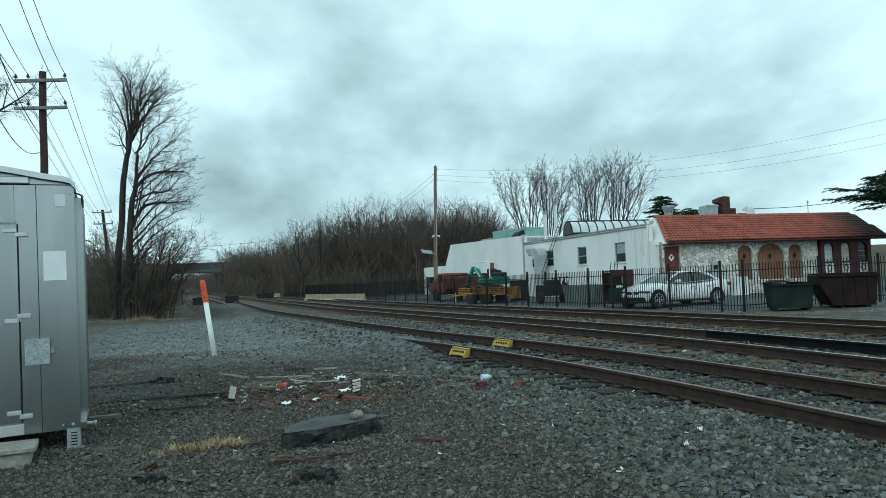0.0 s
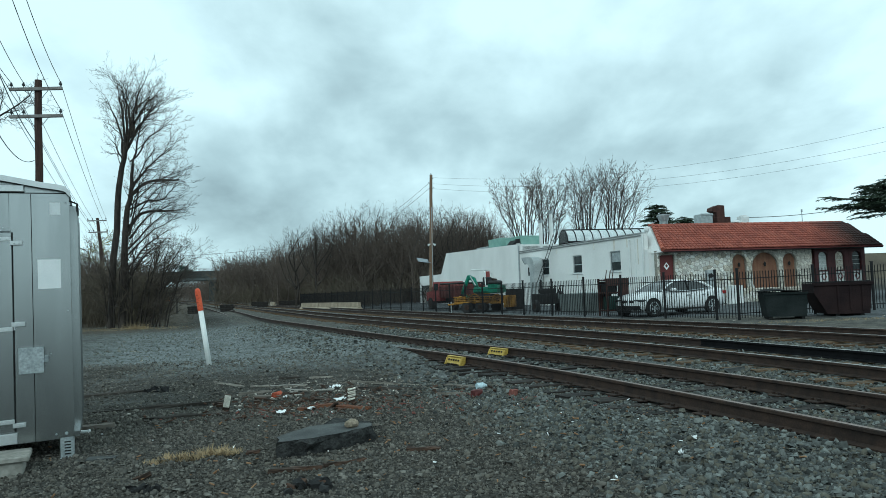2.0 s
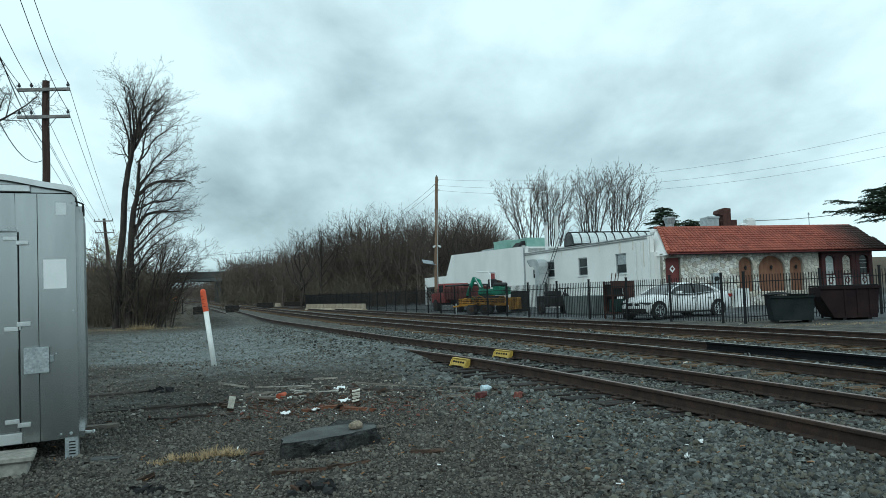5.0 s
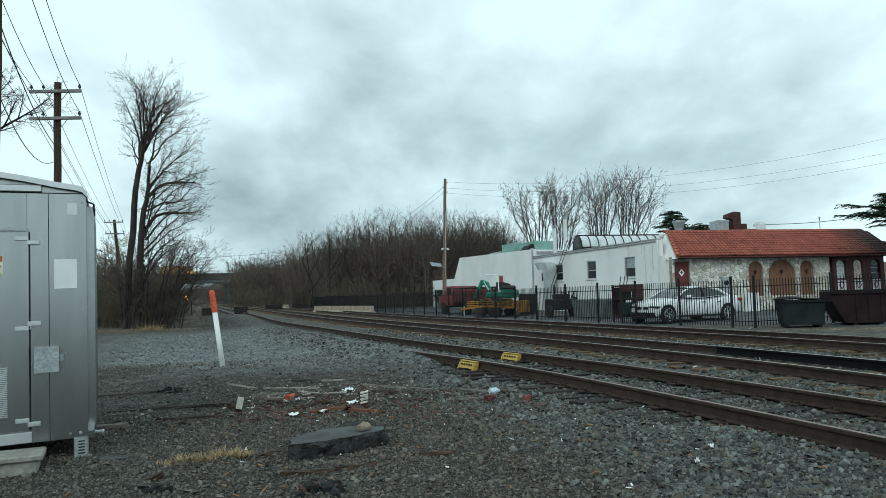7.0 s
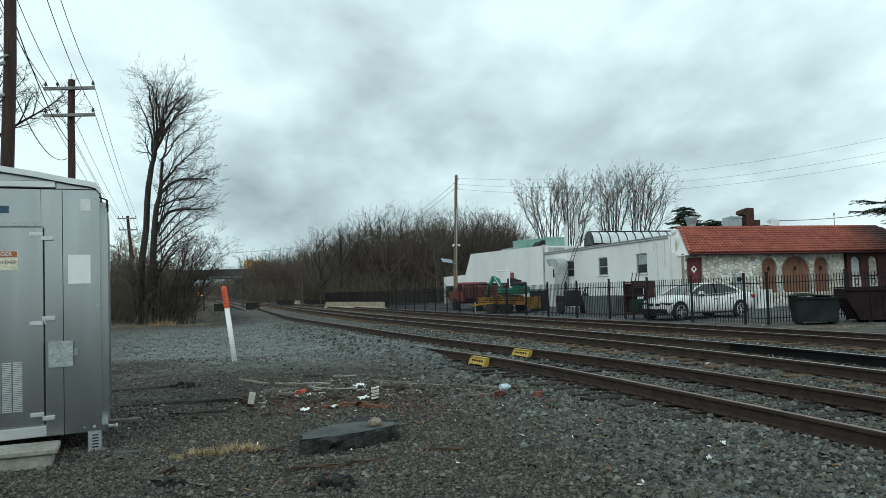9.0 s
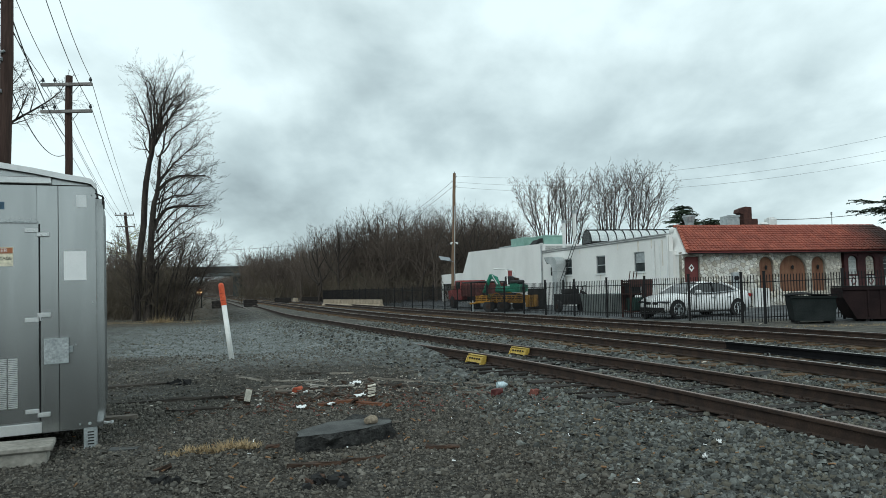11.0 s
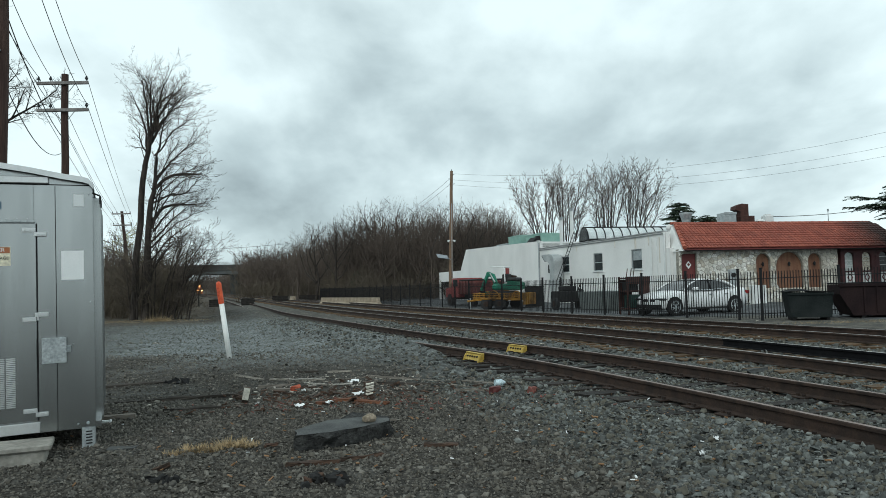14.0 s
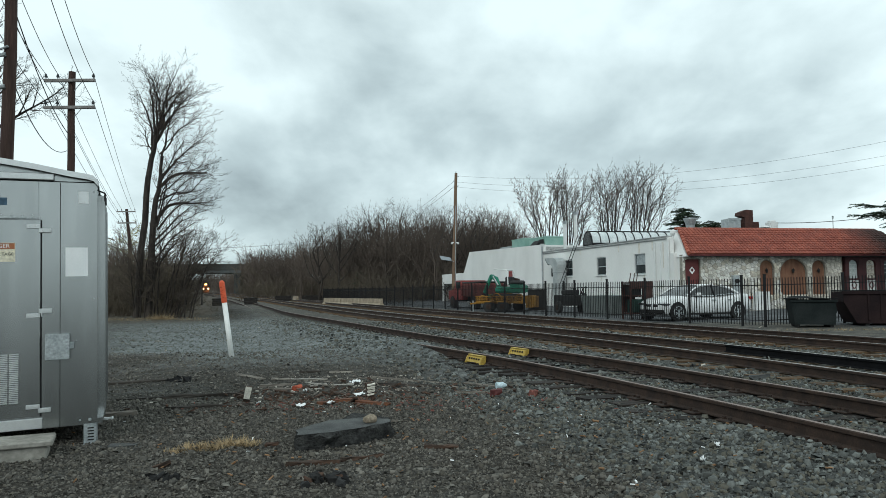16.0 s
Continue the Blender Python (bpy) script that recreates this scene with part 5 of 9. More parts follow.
for z, dx in ((7.35, -0.9), (6.55, -0.7)):
    part("arm", rod((0.0, -0.16, z), (dx, -0.2, z - 0.12), 0.05, 0.05, 6), GALV, bracket)
part("stay", rod((0.06, -0.17, 7.55), (-0.6, -0.2, 7.3), 0.03, 0.03, 6), GALV, bracket)
for a, b in ((e0, e1), (e1, e2), (e2, e3)):
    for i in (0, 1, 2, 3, 4, 5):
        wire(a[i], b[i], 0.35, 0.012)
for i, a in enumerate(e0):
    wire(a, a + Vector((6.5, -15.5, 0.3)), 0.3, 0.012)
wire((-10.80, 17.0, 7.15), (-15.78, 29.0, 7.45), 0.75, 0.014, "slack dark cable drooping between poles")
wire((-10.8, 17.0, 9.0), (-15.75, 29.0, 8.2), 0.4, 0.016)

t, _ = pole(0.95, 62.0, 11.75, 0.20, 0.13, (0.35, 0.0), NEWPOLE, "brown wooden utility pole with small floodlights and a solar panel")
for z, s in ((11.3, 0.25), (10.9, -0.25), (10.45, 0.25)):
    part("pin_arm", rod((0.33, 0, z + 0.2), (0.33 + s, -0.15, z + 0.35), 0.025, 0.025, 5), GALV, t)
for s in (-1, 1):
    part("floodlight", rod((0.2 + s * 0.14, -0.2, 5.7), (0.2 + s * 0.3, -0.36, 5.6), 0.05, 0.10, 8), WHITETRIM, t, "small white floodlight")
part("solar_panel", box(-0.52, 0.52, -0.36, 0.36, -0.02, 0.02, 0.005, pose(-0.62, -0.4, 4.25, 30, 8, 20)), mat("solar_panel", (0.16, 0.18, 0.20), (0.22, 0.24, 0.26), 2, 0.25, 0.3, 0, 30), t, "tilted solar panel")
part("panel_mast", rod((0.12, -0.15, 4.0), (-0.62, -0.4, 4.22), 0.03, 0.03, 5), GALV, t)
part("insulator", rod((0.34, 0.0, 11.9), (0.34, 0.0, 12.1), 0.05, 0.03, 6), GLASSINS, t)
part("conduit", rod((0.16, -0.2, 0.2), (0.3, -0.14, 9.0), 0.03, 0.03, 5), GALV, t)
for z0, z1 in ((11.75, 12.7), (11.2, 11.6), (10.75, 10.9)):
    wire((1.3, 62, z0), (36.0, 48.0, z1), 1.5, 0.008, "thin power line over the roofs", "power lines")
for z, q in ((11.4, (-10.75, 118, 12.3)), (10.9, (-10.75, 118, 11.7)), (9.5, (-3.6, 66.5, 0.1))):
    wire((1.25, 62, z), q, 0.8, 0.014, "thin power line running into the woods", "power lines")
pole(-10.8, 118.0, 12.6, 0.2, 0.15, (0.1, 0), POLEWOOD, "dark wooden utility pole rising above the woods")
pole(36.0, 48.0, 14.2, 0.2, 0.15, (0, 0), NEWPOLE, "tall brown wooden utility pole beyond the restaurant")
pole(-4.22, 1.5, 11.5, 0.17, 0.13, (0, 0), POLEWOOD, "dark wooden utility pole beside the viewpoint", ((11.1, 1.07, A_ARM, PINS), (9.95, 1.07, A_ARM, PINS)))
pole(-110.0, 240.0, 16.8, 0.25, 0.2, (0, 0), POLEWOOD, "distant wooden pole near the road bridge")
pole(-40.0, 232.0, 18.3, 0.25, 0.2, (0, 0), POLEWOOD, "distant wooden pole near the road bridge")
wire((18.95, 39.66, 5.2), (36.0, 48.0, 7.7), 0.5, 0.02, "dark service cable behind the tiled roof", "power lines")
wire((-110, 240, 17.0), (-40, 232, 18.5), 1.2, 0.05, "distant cable crossing above the road bridge", "power lines")


# ---- road bridge over the line ----
# pier concrete coloured dark to hold the shade beneath the deck
SHADEPIER = mat("shade_dark_pier", (0.03, 0.033, 0.033), (0.05, 0.055, 0.054), 0.2, 0.9, 0, 0.2, 3, 0.05)


def bridge():
    t = thing("road_bridge", pose(-78.0, 250.0, 0.0), "grey concrete road bridge across the railway", "bridge")
    part("deck", box(-40, 40, -5.5, 5.5, 9.2, 10.3, 0.1), BRIDGECON, t)
    part("fascia_girder", box(-40, 40, -5.3, -4.9, 8.2, 9.2, 0.05), mat("grey_girder", (0.075, 0.085, 0.085), (0.115, 0.125, 0.125), 0.3, 0.7, 0.2, 0.1, 4, 0.02), t)
    part("rear_girder", box(-40, 40, 4.9, 5.3, 8.2, 9.2, 0.05), BRIDGECON, t)
    part("parapet", box(-40, 40, -5.5, -5.2, 10.3, 11.5, 0.04), BRIDGECON, t)
    part("rear_parapet", box(-40, 40, 5.2, 5.5, 10.3, 11.5, 0.04), BRIDGECON, t)
    for x in (-20.0, 5.6):
        for y in (-4.0, 0.0, 4.0):
            part("pier", box(x - 1.1, x + 1.1, y - 0.9, y + 0.9, -0.3, 8.2, 0.08), SHADEPIER, t)
        part("pier_cap", box(x - 1.3, x + 1.3, -5.2, 5.2, 7.6, 8.2, 0.08), BRIDGECON, t)
    rl = bmesh.new()
    for z in (11.9, 12.3):
        cy(rl, (-40, -5.35, z), (40, -5.35, z), 0.05, 0.05, 4)
    part("guard_rail", rl, GALV, t)
    for k in range(27):
        part("rail_post", rod((-39 + k * 3, -5.35, 11.5), (-39 + k * 3, -5.35, 12.3), 0.05, 0.05, 4), GALV, t)
    lp = thing("street_lamp", pose(-60.0, 256.0, 10.3), "distant thin street lamp post on the bridge road", "street lamp")
    part("mast", rod((0, 0, 0), (0, 0, 7.8), 0.12, 0.08, 6), GALV, lp)
    part("lamp_head", box(-0.9, 0.2, -0.15, 0.15, 7.7, 7.9, 0.03), GALV, lp)
    for sgn, lab in ((-1, "earth embankment carrying the road west of the bridge"), (1, "earth embankment carrying the road east of the bridge")):
        em = thing("embankment", pose(-78.0, 250.0, 0.0), lab, "embankment", "", "structure")
        e = bmesh.new()
        x0, x1 = sorted((sgn * 40.0, sgn * 340.0))
        vs = [e.verts.new((x, y, z)) for x in (x0, x1) for y, z in ((-22, -0.3), (-5.5, 10.25), (5.5, 10.25), (22, -0.3))]
        for q in ((0, 1, 5, 4), (1, 2, 6, 5), (2, 3, 7, 6), (0, 3, 2, 1), (4, 5, 6, 7)):
            e.faces.new([vs[i] for i in q])
        bmesh.ops.recalc_face_normals(e, faces=e.faces)
        part("earth_bank", e, BRUSH, em)


bridge()


# ---- vehicles crossing the bridge, and the train ----
# orange glowing discs added behind the train's lamps to imitate their halo
HALO = mat("orange_halo", (0.8, 0.4, 0.1), (0.9, 0.5, 0.15), 1, 0.3, 0.5, 0, 10, emit=((1.0, 0.30, 0.05), 2.2))
GLOW = mat("headlamp_glow", (1, 0.95, 0.8), (1, 0.95, 0.8), 1, 0.5, 0, 0, 10, emit=((1.0, 0.55, 0.18), TRAIN_LIGHT))
TRUCKWHITE = mat("white_trailer_side", (0.66, 0.70, 0.72), (0.74, 0.77, 0.79), 0.3, 0.5, 0, 0, 10)
TRUCKYELLOW = mat("yellow_truck_paint", (0.62, 0.34, 0.02), (0.70, 0.40, 0.03), 0.4, 0.5, 0, 0, 10)


def wheels(t, xs, y, r, w, two=True):
    for x in xs:
        for s in ((-1, 1) if two else (-1,)):
            wh = part("wheel", rod((x, s * y - w / 2, r), (x, s * y + w / 2, r), r, r, 14), RUBBER, t)
            part("hub", rod((x, s * (y + w / 2), r), (x, s * (y + w / 2 + 0.02), r), r * 0.5, r * 0.45, 10), RUST, wh)


CABGREEN = mat("dark_green_cab_paint", (0.01, 0.05, 0.035), (0.016, 0.07, 0.05), 0.8, 0.4, 0, 0, 10)


def lorry(name, length, paint, lettering, label):
    """x points the way it drives; the origin is at its rear on the road."""
    t = thing(name, pose(-150, 251.5, 10.3), label, "truck")
    bl = length - 4.6
    part("cargo_box", box(0, bl, -1.28, 1.28, 1.1, 4.1, 0.05), paint, t)
    part("chassis", box(0.2, length - 0.5, -0.9, 0.9, 0.7, 1.05), DARK, t)
    c = bmesh.new()
    prism(c, ((bl + 0.5, 0.6), (length, 0.6), (length, 1.9), (length - 1.5, 2.0), (length - 1.9, 3.1), (bl + 0.9, 3.3), (bl + 0.5, 3.2)), -1.15, 1.15)
    cab = part("cab", c, CABGREEN if lettering else paint, t)
    part("side_window", box(length - 2.7, length - 1.95, -1.17, 1.17, 2.0, 2.8), PANE, cab)
    wheels(t, (0.9, 2.1, length - 1.1), 1.05, 0.5, 0.3)
    if lettering:
        part("lettering_bar", box(0.6, 4.4, -1.30, -1.285, 2.4, 3.3), mat("dark_lettering", (0.06, 0.07, 0.09), (0.1, 0.11, 0.13), 0.9, 0.6, 0, 0, 10), t)
    return t


white_truck = lorry("articulated_truck", 22.0, TRUCKWHITE, True, "white trailer truck with dark green cab crossing the bridge")
yellow_truck = lorry("box_truck", 12.5, TRUCKYELLOW, False, "yellow box truck crossing the road bridge")


def locomotive():
    """x points forwards, the origin lies on the rails under the nose."""
    body = mat("dark_locomotive_paint", (0.022, 0.024, 0.03), (0.035, 0.037, 0.045), 0.8, 0.5, 0, 0, 10)
    nose = mat("orange_nose_paint", (0.25, 0.07, 0.02), (0.32, 0.10, 0.03), 1, 0.5, 0, 0, 10)
    t = thing("locomotive", pose(-180, 500, TOP_SIDING), "dark freight locomotive with lit headlights on the curve", "locomotive")
    part("frame", box(-21, -0.4, -1.5, 1.5, 1.0, 1.6, 0.05), body, t)
    part("long_hood", box(-20.5, -5.2, -1.0, 1.0, 1.6, 4.3, 0.15), body, t)
    part("cab", box(-5.2, -2.6, -1.5, 1.5, 1.6, 4.5, 0.18), body, t)
    nb = bmesh.new()
    prism(nb, ((-2.6, 1.6), (-0.8, 1.6), (-0.9, 2.6), (-1.3, 3.1), (-2.6, 3.3)), -0.85, 0.85)
    part("nose", nb, nose, t)
    part("windscreen", box(-2.61, -2.57, -1.2, 1.2, 3.45, 4.1), PANE, t)
    part("pilot", box(-0.6, -0.1, -1.4, 1.4, 0.15, 1.1, 0.08), nose, t)
    for s in (-0.14, 0.14):
        hl = part("headlight", rod((-2.55, s * 1.3, 3.75), (-2.48, s * 1.3, 3.75), 0.28, 0.28, 12), GLOW, t)
        part("reflector", rod((-2.60, s * 1.3, 3.75), (-2.56, s * 1.3, 3.75), 0.46, 0.46, 14), HALO, hl)
    for s in (-0.95, 0.95):
        dl = part("ditch_light", rod((-0.5, s, 1.75), (-0.4, s, 1.75), 0.26, 0.26, 12), GLOW, t)
        part("reflector", rod((-0.6, s, 1.75), (-0.51, s, 1.75), 0.44, 0.44, 14), HALO, dl)
    for x in (-3.2, -5.0, -6.8, -14.5, -16.3, -18.1):
        part("wheelset", rod((x, -0.75, 0.5), (x, 0.75, 0.5), 0.5, 0.5, 16), RUST, t)
    for x in (-5.0, -16.3):
        part("truck_frame", box(x - 2.6, x + 2.6, -1.2, 1.2, 0.45, 1.0, 0.05), DARK, t)
    part("fuel_tank", box(-13, -8.5, -1.4, 1.4, 0.35, 1.0, 0.1), DARK, t)
    for s in (-1.45, 1.45):
        part("handrail", rod((-20.5, s, 2.6), (-5.2, s, 2.6), 0.025, 0.025, 5), GALV, t)
    return t


train = locomotive()


# ---- parked white sedan: x to the nose ----
def sedan():
    paint = mat("white_car_paint", (0.76, 0.77, 0.77), (0.80, 0.81, 0.81), 1.0, 0.22, 0, 0, 10, fine=0.01, spec=0.6)
    gl = mat("tinted_car_glass", (0.008, 0.010, 0.011), (0.014, 0.017, 0.018), 1, 0.10, 0, 0, 10, spec=0.7)
    chrome = mat("chrome", (0.55, 0.56, 0.57), (0.62, 0.63, 0.64), 2, 0.15, 1.0, 0, 10)
    lamp = mat("clear_headlamp", (0.03, 0.034, 0.036), (0.12, 0.13, 0.135), 6, 0.08, 0.3, 0, 10)
    red = mat("red_tail_lamp", (0.28, 0.015, 0.015), (0.36, 0.03, 0.03), 5, 0.15, 0, 0, 10)
    t = thing("sedan", pose(10.53, 29.155, ground_at(10.53, 29.155), 0, 0, 202.4) @ Matrix.Diagonal((0.97, 1.03, 0.99, 1.0)), "white four-door sedan parked behind the fence", "car")
    # deck height and half width along the body
    st = ((-2.46, 0.52, 0.80, 0.55), (-2.42, 0.36, 1.00, 0.76), (-2.2, 0.30, 1.07, 0.86), (-1.5, 0.24, 1.08, 0.92), (-0.6, 0.22, 0.99, 0.93), (0.4, 0.22, 0.97, 0.93), (1.1, 0.22, 0.98, 0.92), (1.6, 0.24, 0.92, 0.91), (1.95, 0.24, 0.84, 0.91), (2.12, 0.24, 0.77, 0.87), (2.2, 0.25, 0.715, 0.74), (2.25, 0.28, 0.65, 0.60))
    bm = bmesh.new()
    rings = []
    for x, zb, zt, w in st:
        h = zt - zb
        half = ((0.0, zb), (w * 0.86, zb), (w * 0.97, zb + h * 0.18), (w, zb + h * 0.5), (w * 0.975, zb + h * 0.72), (w * 0.95, zb + h * 0.86), (w * 0.86, zt - 0.015), (w * 0.45, zt + 0.015), (0.0, zt + 0.02))
        rings.append([bm.verts.new((x, y, z)) for y, z in half] + [bm.verts.new((x, -y, z)) for y, z in half[-2:0:-1]])
    for a, b in zip(rings[:-1], rings[1:]):
        for k in range(len(a)):
            bm.faces.new((a[k], a[(k + 1) % len(a)], b[(k + 1) % len(b)], b[k]))
    bm.faces.new(rings[0])
    bm.faces.new(rings[-1][::-1])
    bmesh.ops.recalc_face_normals(bm, faces=bm.faces)
    body = part("body", bm, paint, t, "white painted body", True)
    # glasshouse
    gs = ((-1.78, 1.06, 0.74, 1.06), (-1.25, 1.05, 0.84, 1.30), (-0.75, 1.02, 0.87, 1.42), (-0.2, 0.98, 0.88, 1.455), (0.25, 0.97, 0.87, 1.42), (0.7, 0.98, 0.85, 1.24), (1.18, 0.98, 0.78, 0.99))
    g = bmesh.new()
    rings = []
    for x, zb, w, zt in gs:
        k = (zt - zb) / 0.48
        top = w - 0.28 * k
        rings.append([g.verts.new(p) for p in ((x, w, zb), (x, top + 0.03, zt - 0.06 * k), (x, top * 0.6, zt), (x, -top * 0.6, zt), (x, -top - 0.03, zt - 0.06 * k), (x, -w, zb))])
    for a, b in zip(rings[:-1], rings[1:]):
        for k in range(5):
            g.faces.new((a[k], a[k + 1], b[k + 1], b[k]))
    g.faces.new(rings[0])
    g.faces.new(rings[-1][::-1])
    bmesh.ops.recalc_face_normals(g, faces=g.faces)
    part("glasshouse", g, gl, t, "dark tinted windows")
    rf = bmesh.new()
    rr = []
    for x, zb, w, zt in gs[1:5]:
        k = (zt - zb) / 0.48
        top = w - 0.28 * k
        rr.append([rf.verts.new(p) for p in ((x, top + 0.05, zt - 0.075 * k), (x, top * 0.6, zt + 0.012), (x, -top * 0.6, zt + 0.012), (x, -top - 0.05, zt - 0.075 * k))])
    for a, b in zip(rr[:-1], rr[1:]):
        for k in range(3):
            rf.faces.new((a[k], a[k + 1], b[k + 1], b[k]))
    part("roof", rf, paint, t)
    for s in (-1, 1):
        for n, pts, r in (("pillar", [(1.12, 0.80, 0.98), (0.7, 0.70, 1.25), (0.25, 0.625, 1.40)], 0.032), ("pillar", [(-0.25, 0.89, 0.98), (-0.32, 0.635, 1.42)], 0.035), ("pillar", [(-1.62, 0.80, 1.07), (-1.25, 0.72, 1.27), (-0.85, 0.64, 1.40)], 0.07)):
            b = bmesh.new()
            sweep(b, [(x, s * y, z) for x, y, z in pts], r, 6)
            part(n, b, FENCEBLACK if r == 0.035 else paint, t)
        tr = bmesh.new()
        sweep(tr, [(-1.7, s * 0.80, 1.075), (-1.2, s * 0.875, 1.06), (-0.2, s * 0.905, 0.995), (1.05, s * 0.87, 0.985)], 0.014, 5)
        part("window_trim", tr, chrome, t)
        m = bmesh.new()
        bx(m, 0.62, 0.82, s * 0.93 if s > 0 else -1.13, 1.13 if s > 0 else -0.93, 0.98, 1.11, 0.03)
        part("mirror", m, paint, t)
        for x in (-0.25, -1.1):
            part("door_handle", box(x - 0.02, x + 0.18, s * 0.93 - 0.02, s * 0.93 + 0.02, 0.80, 0.83, 0.006), chrome, t)
        for x in (0.78, -0.28, -1.3):
            sm = bmesh.new()
            bx(sm, x - 0.004, x + 0.004, s * 0.926 - 0.006, s * 0.926 + 0.006, 0.36, 0.93)
            part("door_seam", sm, DARK, t)
        part("sill_strip", box(-1.05, 1.05, s * 0.90 - 0.02, s * 0.90 + 0.02, 0.22, 0.29, 0.008), DARK, t)
        part("headlight", box(1.90, 2.258, s * 0.61 - 0.25, s * 0.61 + 0.25, 0.60, 0.685, 0.025), lamp, t, "clear headlight")
        part("tail_light", box(-2.47, -2.22, s * 0.66 - 0.17, s * 0.66 + 0.17, 0.80, 0.94, 0.02), red, t, "red tail light")
        for x in (1.71, -1.5):
            ar = bmesh.new()
            cy(ar, (x, s * 0.80, 0.36), (x, s * 0.935, 0.36), 0.385, 0.385, 24)
            part("wheel_arch", ar, DARK, t)
            y0, y1 = (0.72, 0.948) if s > 0 else (-0.948, -0.72)
            tyre = bmesh.new()
            cy(tyre, (x, y0, 0.335), (x, y1, 0.335), 0.335, 0.335, 28)
            bmesh.ops.bevel(tyre, geom=[e for e in tyre.edges if abs(e.verts[0].co.y - e.verts[1].co.y) < 1e-6 and len(e.link_faces) == 2 and any(len(f.verts) > 6 for f in e.link_faces)], offset=0.03, segments=2, affect="EDGES")
            w = part("wheel", tyre, RUBBER, t, "black tyre on a multi-spoke alloy rim")
            rim = bmesh.new()
            yf = s * 0.950
            for k in range(10):
                a = k * math.tau / 10 + (0.12 if k % 2 else -0.12)
                cy(rim, (x + 0.05 * math.cos(a), yf, 0.335 + 0.05 * math.sin(a)), (x + 0.225 * math.cos(a), yf, 0.335 + 0.225 * math.sin(a)), 0.02, 0.016, 5)
            cy(rim, (x, yf - s * 0.01, 0.335), (x, yf + s * 0.008, 0.335), 0.06, 0.05, 10)
            sweep(rim, [(x + 0.235 * math.cos(k * math.tau / 20), yf, 0.335 + 0.235 * math.sin(k * math.tau / 20)) for k in range(21)], 0.014, 5)
            part("rim", rim, GALV, w)
            part("brake_disc", rod((x, yf - s * 0.006, 0.335), (x, yf - s * 0.004, 0.335), 0.235, 0.235, 20), DARK, w)
    gr = bmesh.new()
    for s in (-1, 1):
        bx(gr, 2.15, 2.268, s * 0.19 - 0.15, s * 0.19 + 0.15, 0.53, 0.665, 0.03)
    part("grille", gr, DARK, t)
    part("lower_intake", box(2.1, 2.275, -0.70, 0.70, 0.27, 0.43, 0.02), DARK, t)
    part("bumper_lip", box(2.05, 2.285, -0.72, 0.72, 0.20, 0.25, 0.01), DARK, t)
    part("rear_bumper_strip", box(-2.5, -2.42, -0.6, 0.6, 0.30, 0.42, 0.02), DARK, t)
    return t


sedan()


# ---- dumpsters ----
def dumpsters():
    g = mat("dark_green_bin_paint", (0.012, 0.016, 0.016), (0.022, 0.026, 0.026), 2, 0.85, 0.0, 0.2, 30, 0.006, spec=0.1)
    lid = mat("black_bin_lid", (0.006, 0.0065, 0.007), (0.012, 0.0125, 0.013), 1.5, 0.85, 0, 0.2, 12, 0.02, spec=0.15)
    t = thing("dumpster", pose(11.36, 22.68, 0.2, 0, 0, -16), "small dark green dumpster with sagging black lids", "dumpster", "dumpsters")
    b = bmesh.new()
    prism(b, ((0.10, 0.08), (1.28, 0.08), (1.32, 0.86), (0.0, 0.90)), 0, 1.0)
    part("bin", b, g, t)
    for k in range(2):
        l = bmesh.new()
        bx(l, -0.04 + k * 0.69, 0.64 + k * 0.72, -0.06, 1.05, 0.0, 0.03)
        bmesh.ops.subdivide_edges(l, edges=list(l.edges), cuts=3, use_grid_fill=True)
        for v in l.verts:
            v.co.z += 0.90 + 0.05 * math.sin(v.co.x * 3.4 + k) * (0.5 + v.co.y) + (0.02 if k else 0.0)
        part("lid", l, lid, t)
    part("rim", box(-0.03, 1.35, -0.04, 0.0, 0.80, 0.88, 0.01), g, t)
    part("fork_pocket", box(1.31, 1.38, 0.2, 0.8, 0.45, 0.62, 0.01), g, t)
    for x in (0.2, 1.18):
        part("skid", box(x - 0.05, x + 0.05, 0.05, 0.95, 0.0, 0.08), DARK, t)
    mrn = mat("dark_maroon_bin_paint", (0.015, 0.010, 0.011), (0.026, 0.016, 0.016), 1.5, 0.85, 0.0, 0.3, 25, 0.006, spec=0.1)
    t = thing("dumpster", pose(13.14, 22.8, 0.3, 0, 0, -13), "large dark maroon dumpster with a slanted end", "dumpster", "dumpsters")
    b = bmesh.new()
    prism(b, ((0.38, 0.0), (1.67, 0.0), (1.77, 1.02), (0.0, 1.02), (0.0, 0.7)), 0, 1.3)
    part("bin", b, mrn, t)
    part("rim", box(-0.05, 1.82, -0.05, 0.0, 0.94, 1.05, 0.01), mrn, t)
    for x in (0.7, 1.07, 1.44):
        part("rib", box(x, x + 0.06, -0.04, 0.0, 0.1, 0.94, 0.005), mrn, t)
    part("lid", box(0.0, 1.75, 0.02, 1.3, 1.03, 1.08, 0.01), lid, t)
    for x in (0.7, 1.45):
        part("skid", box(x - 0.06, x + 0.06, 0.05, 1.25, -0.09, 0.02), DARK, t)


dumpsters()


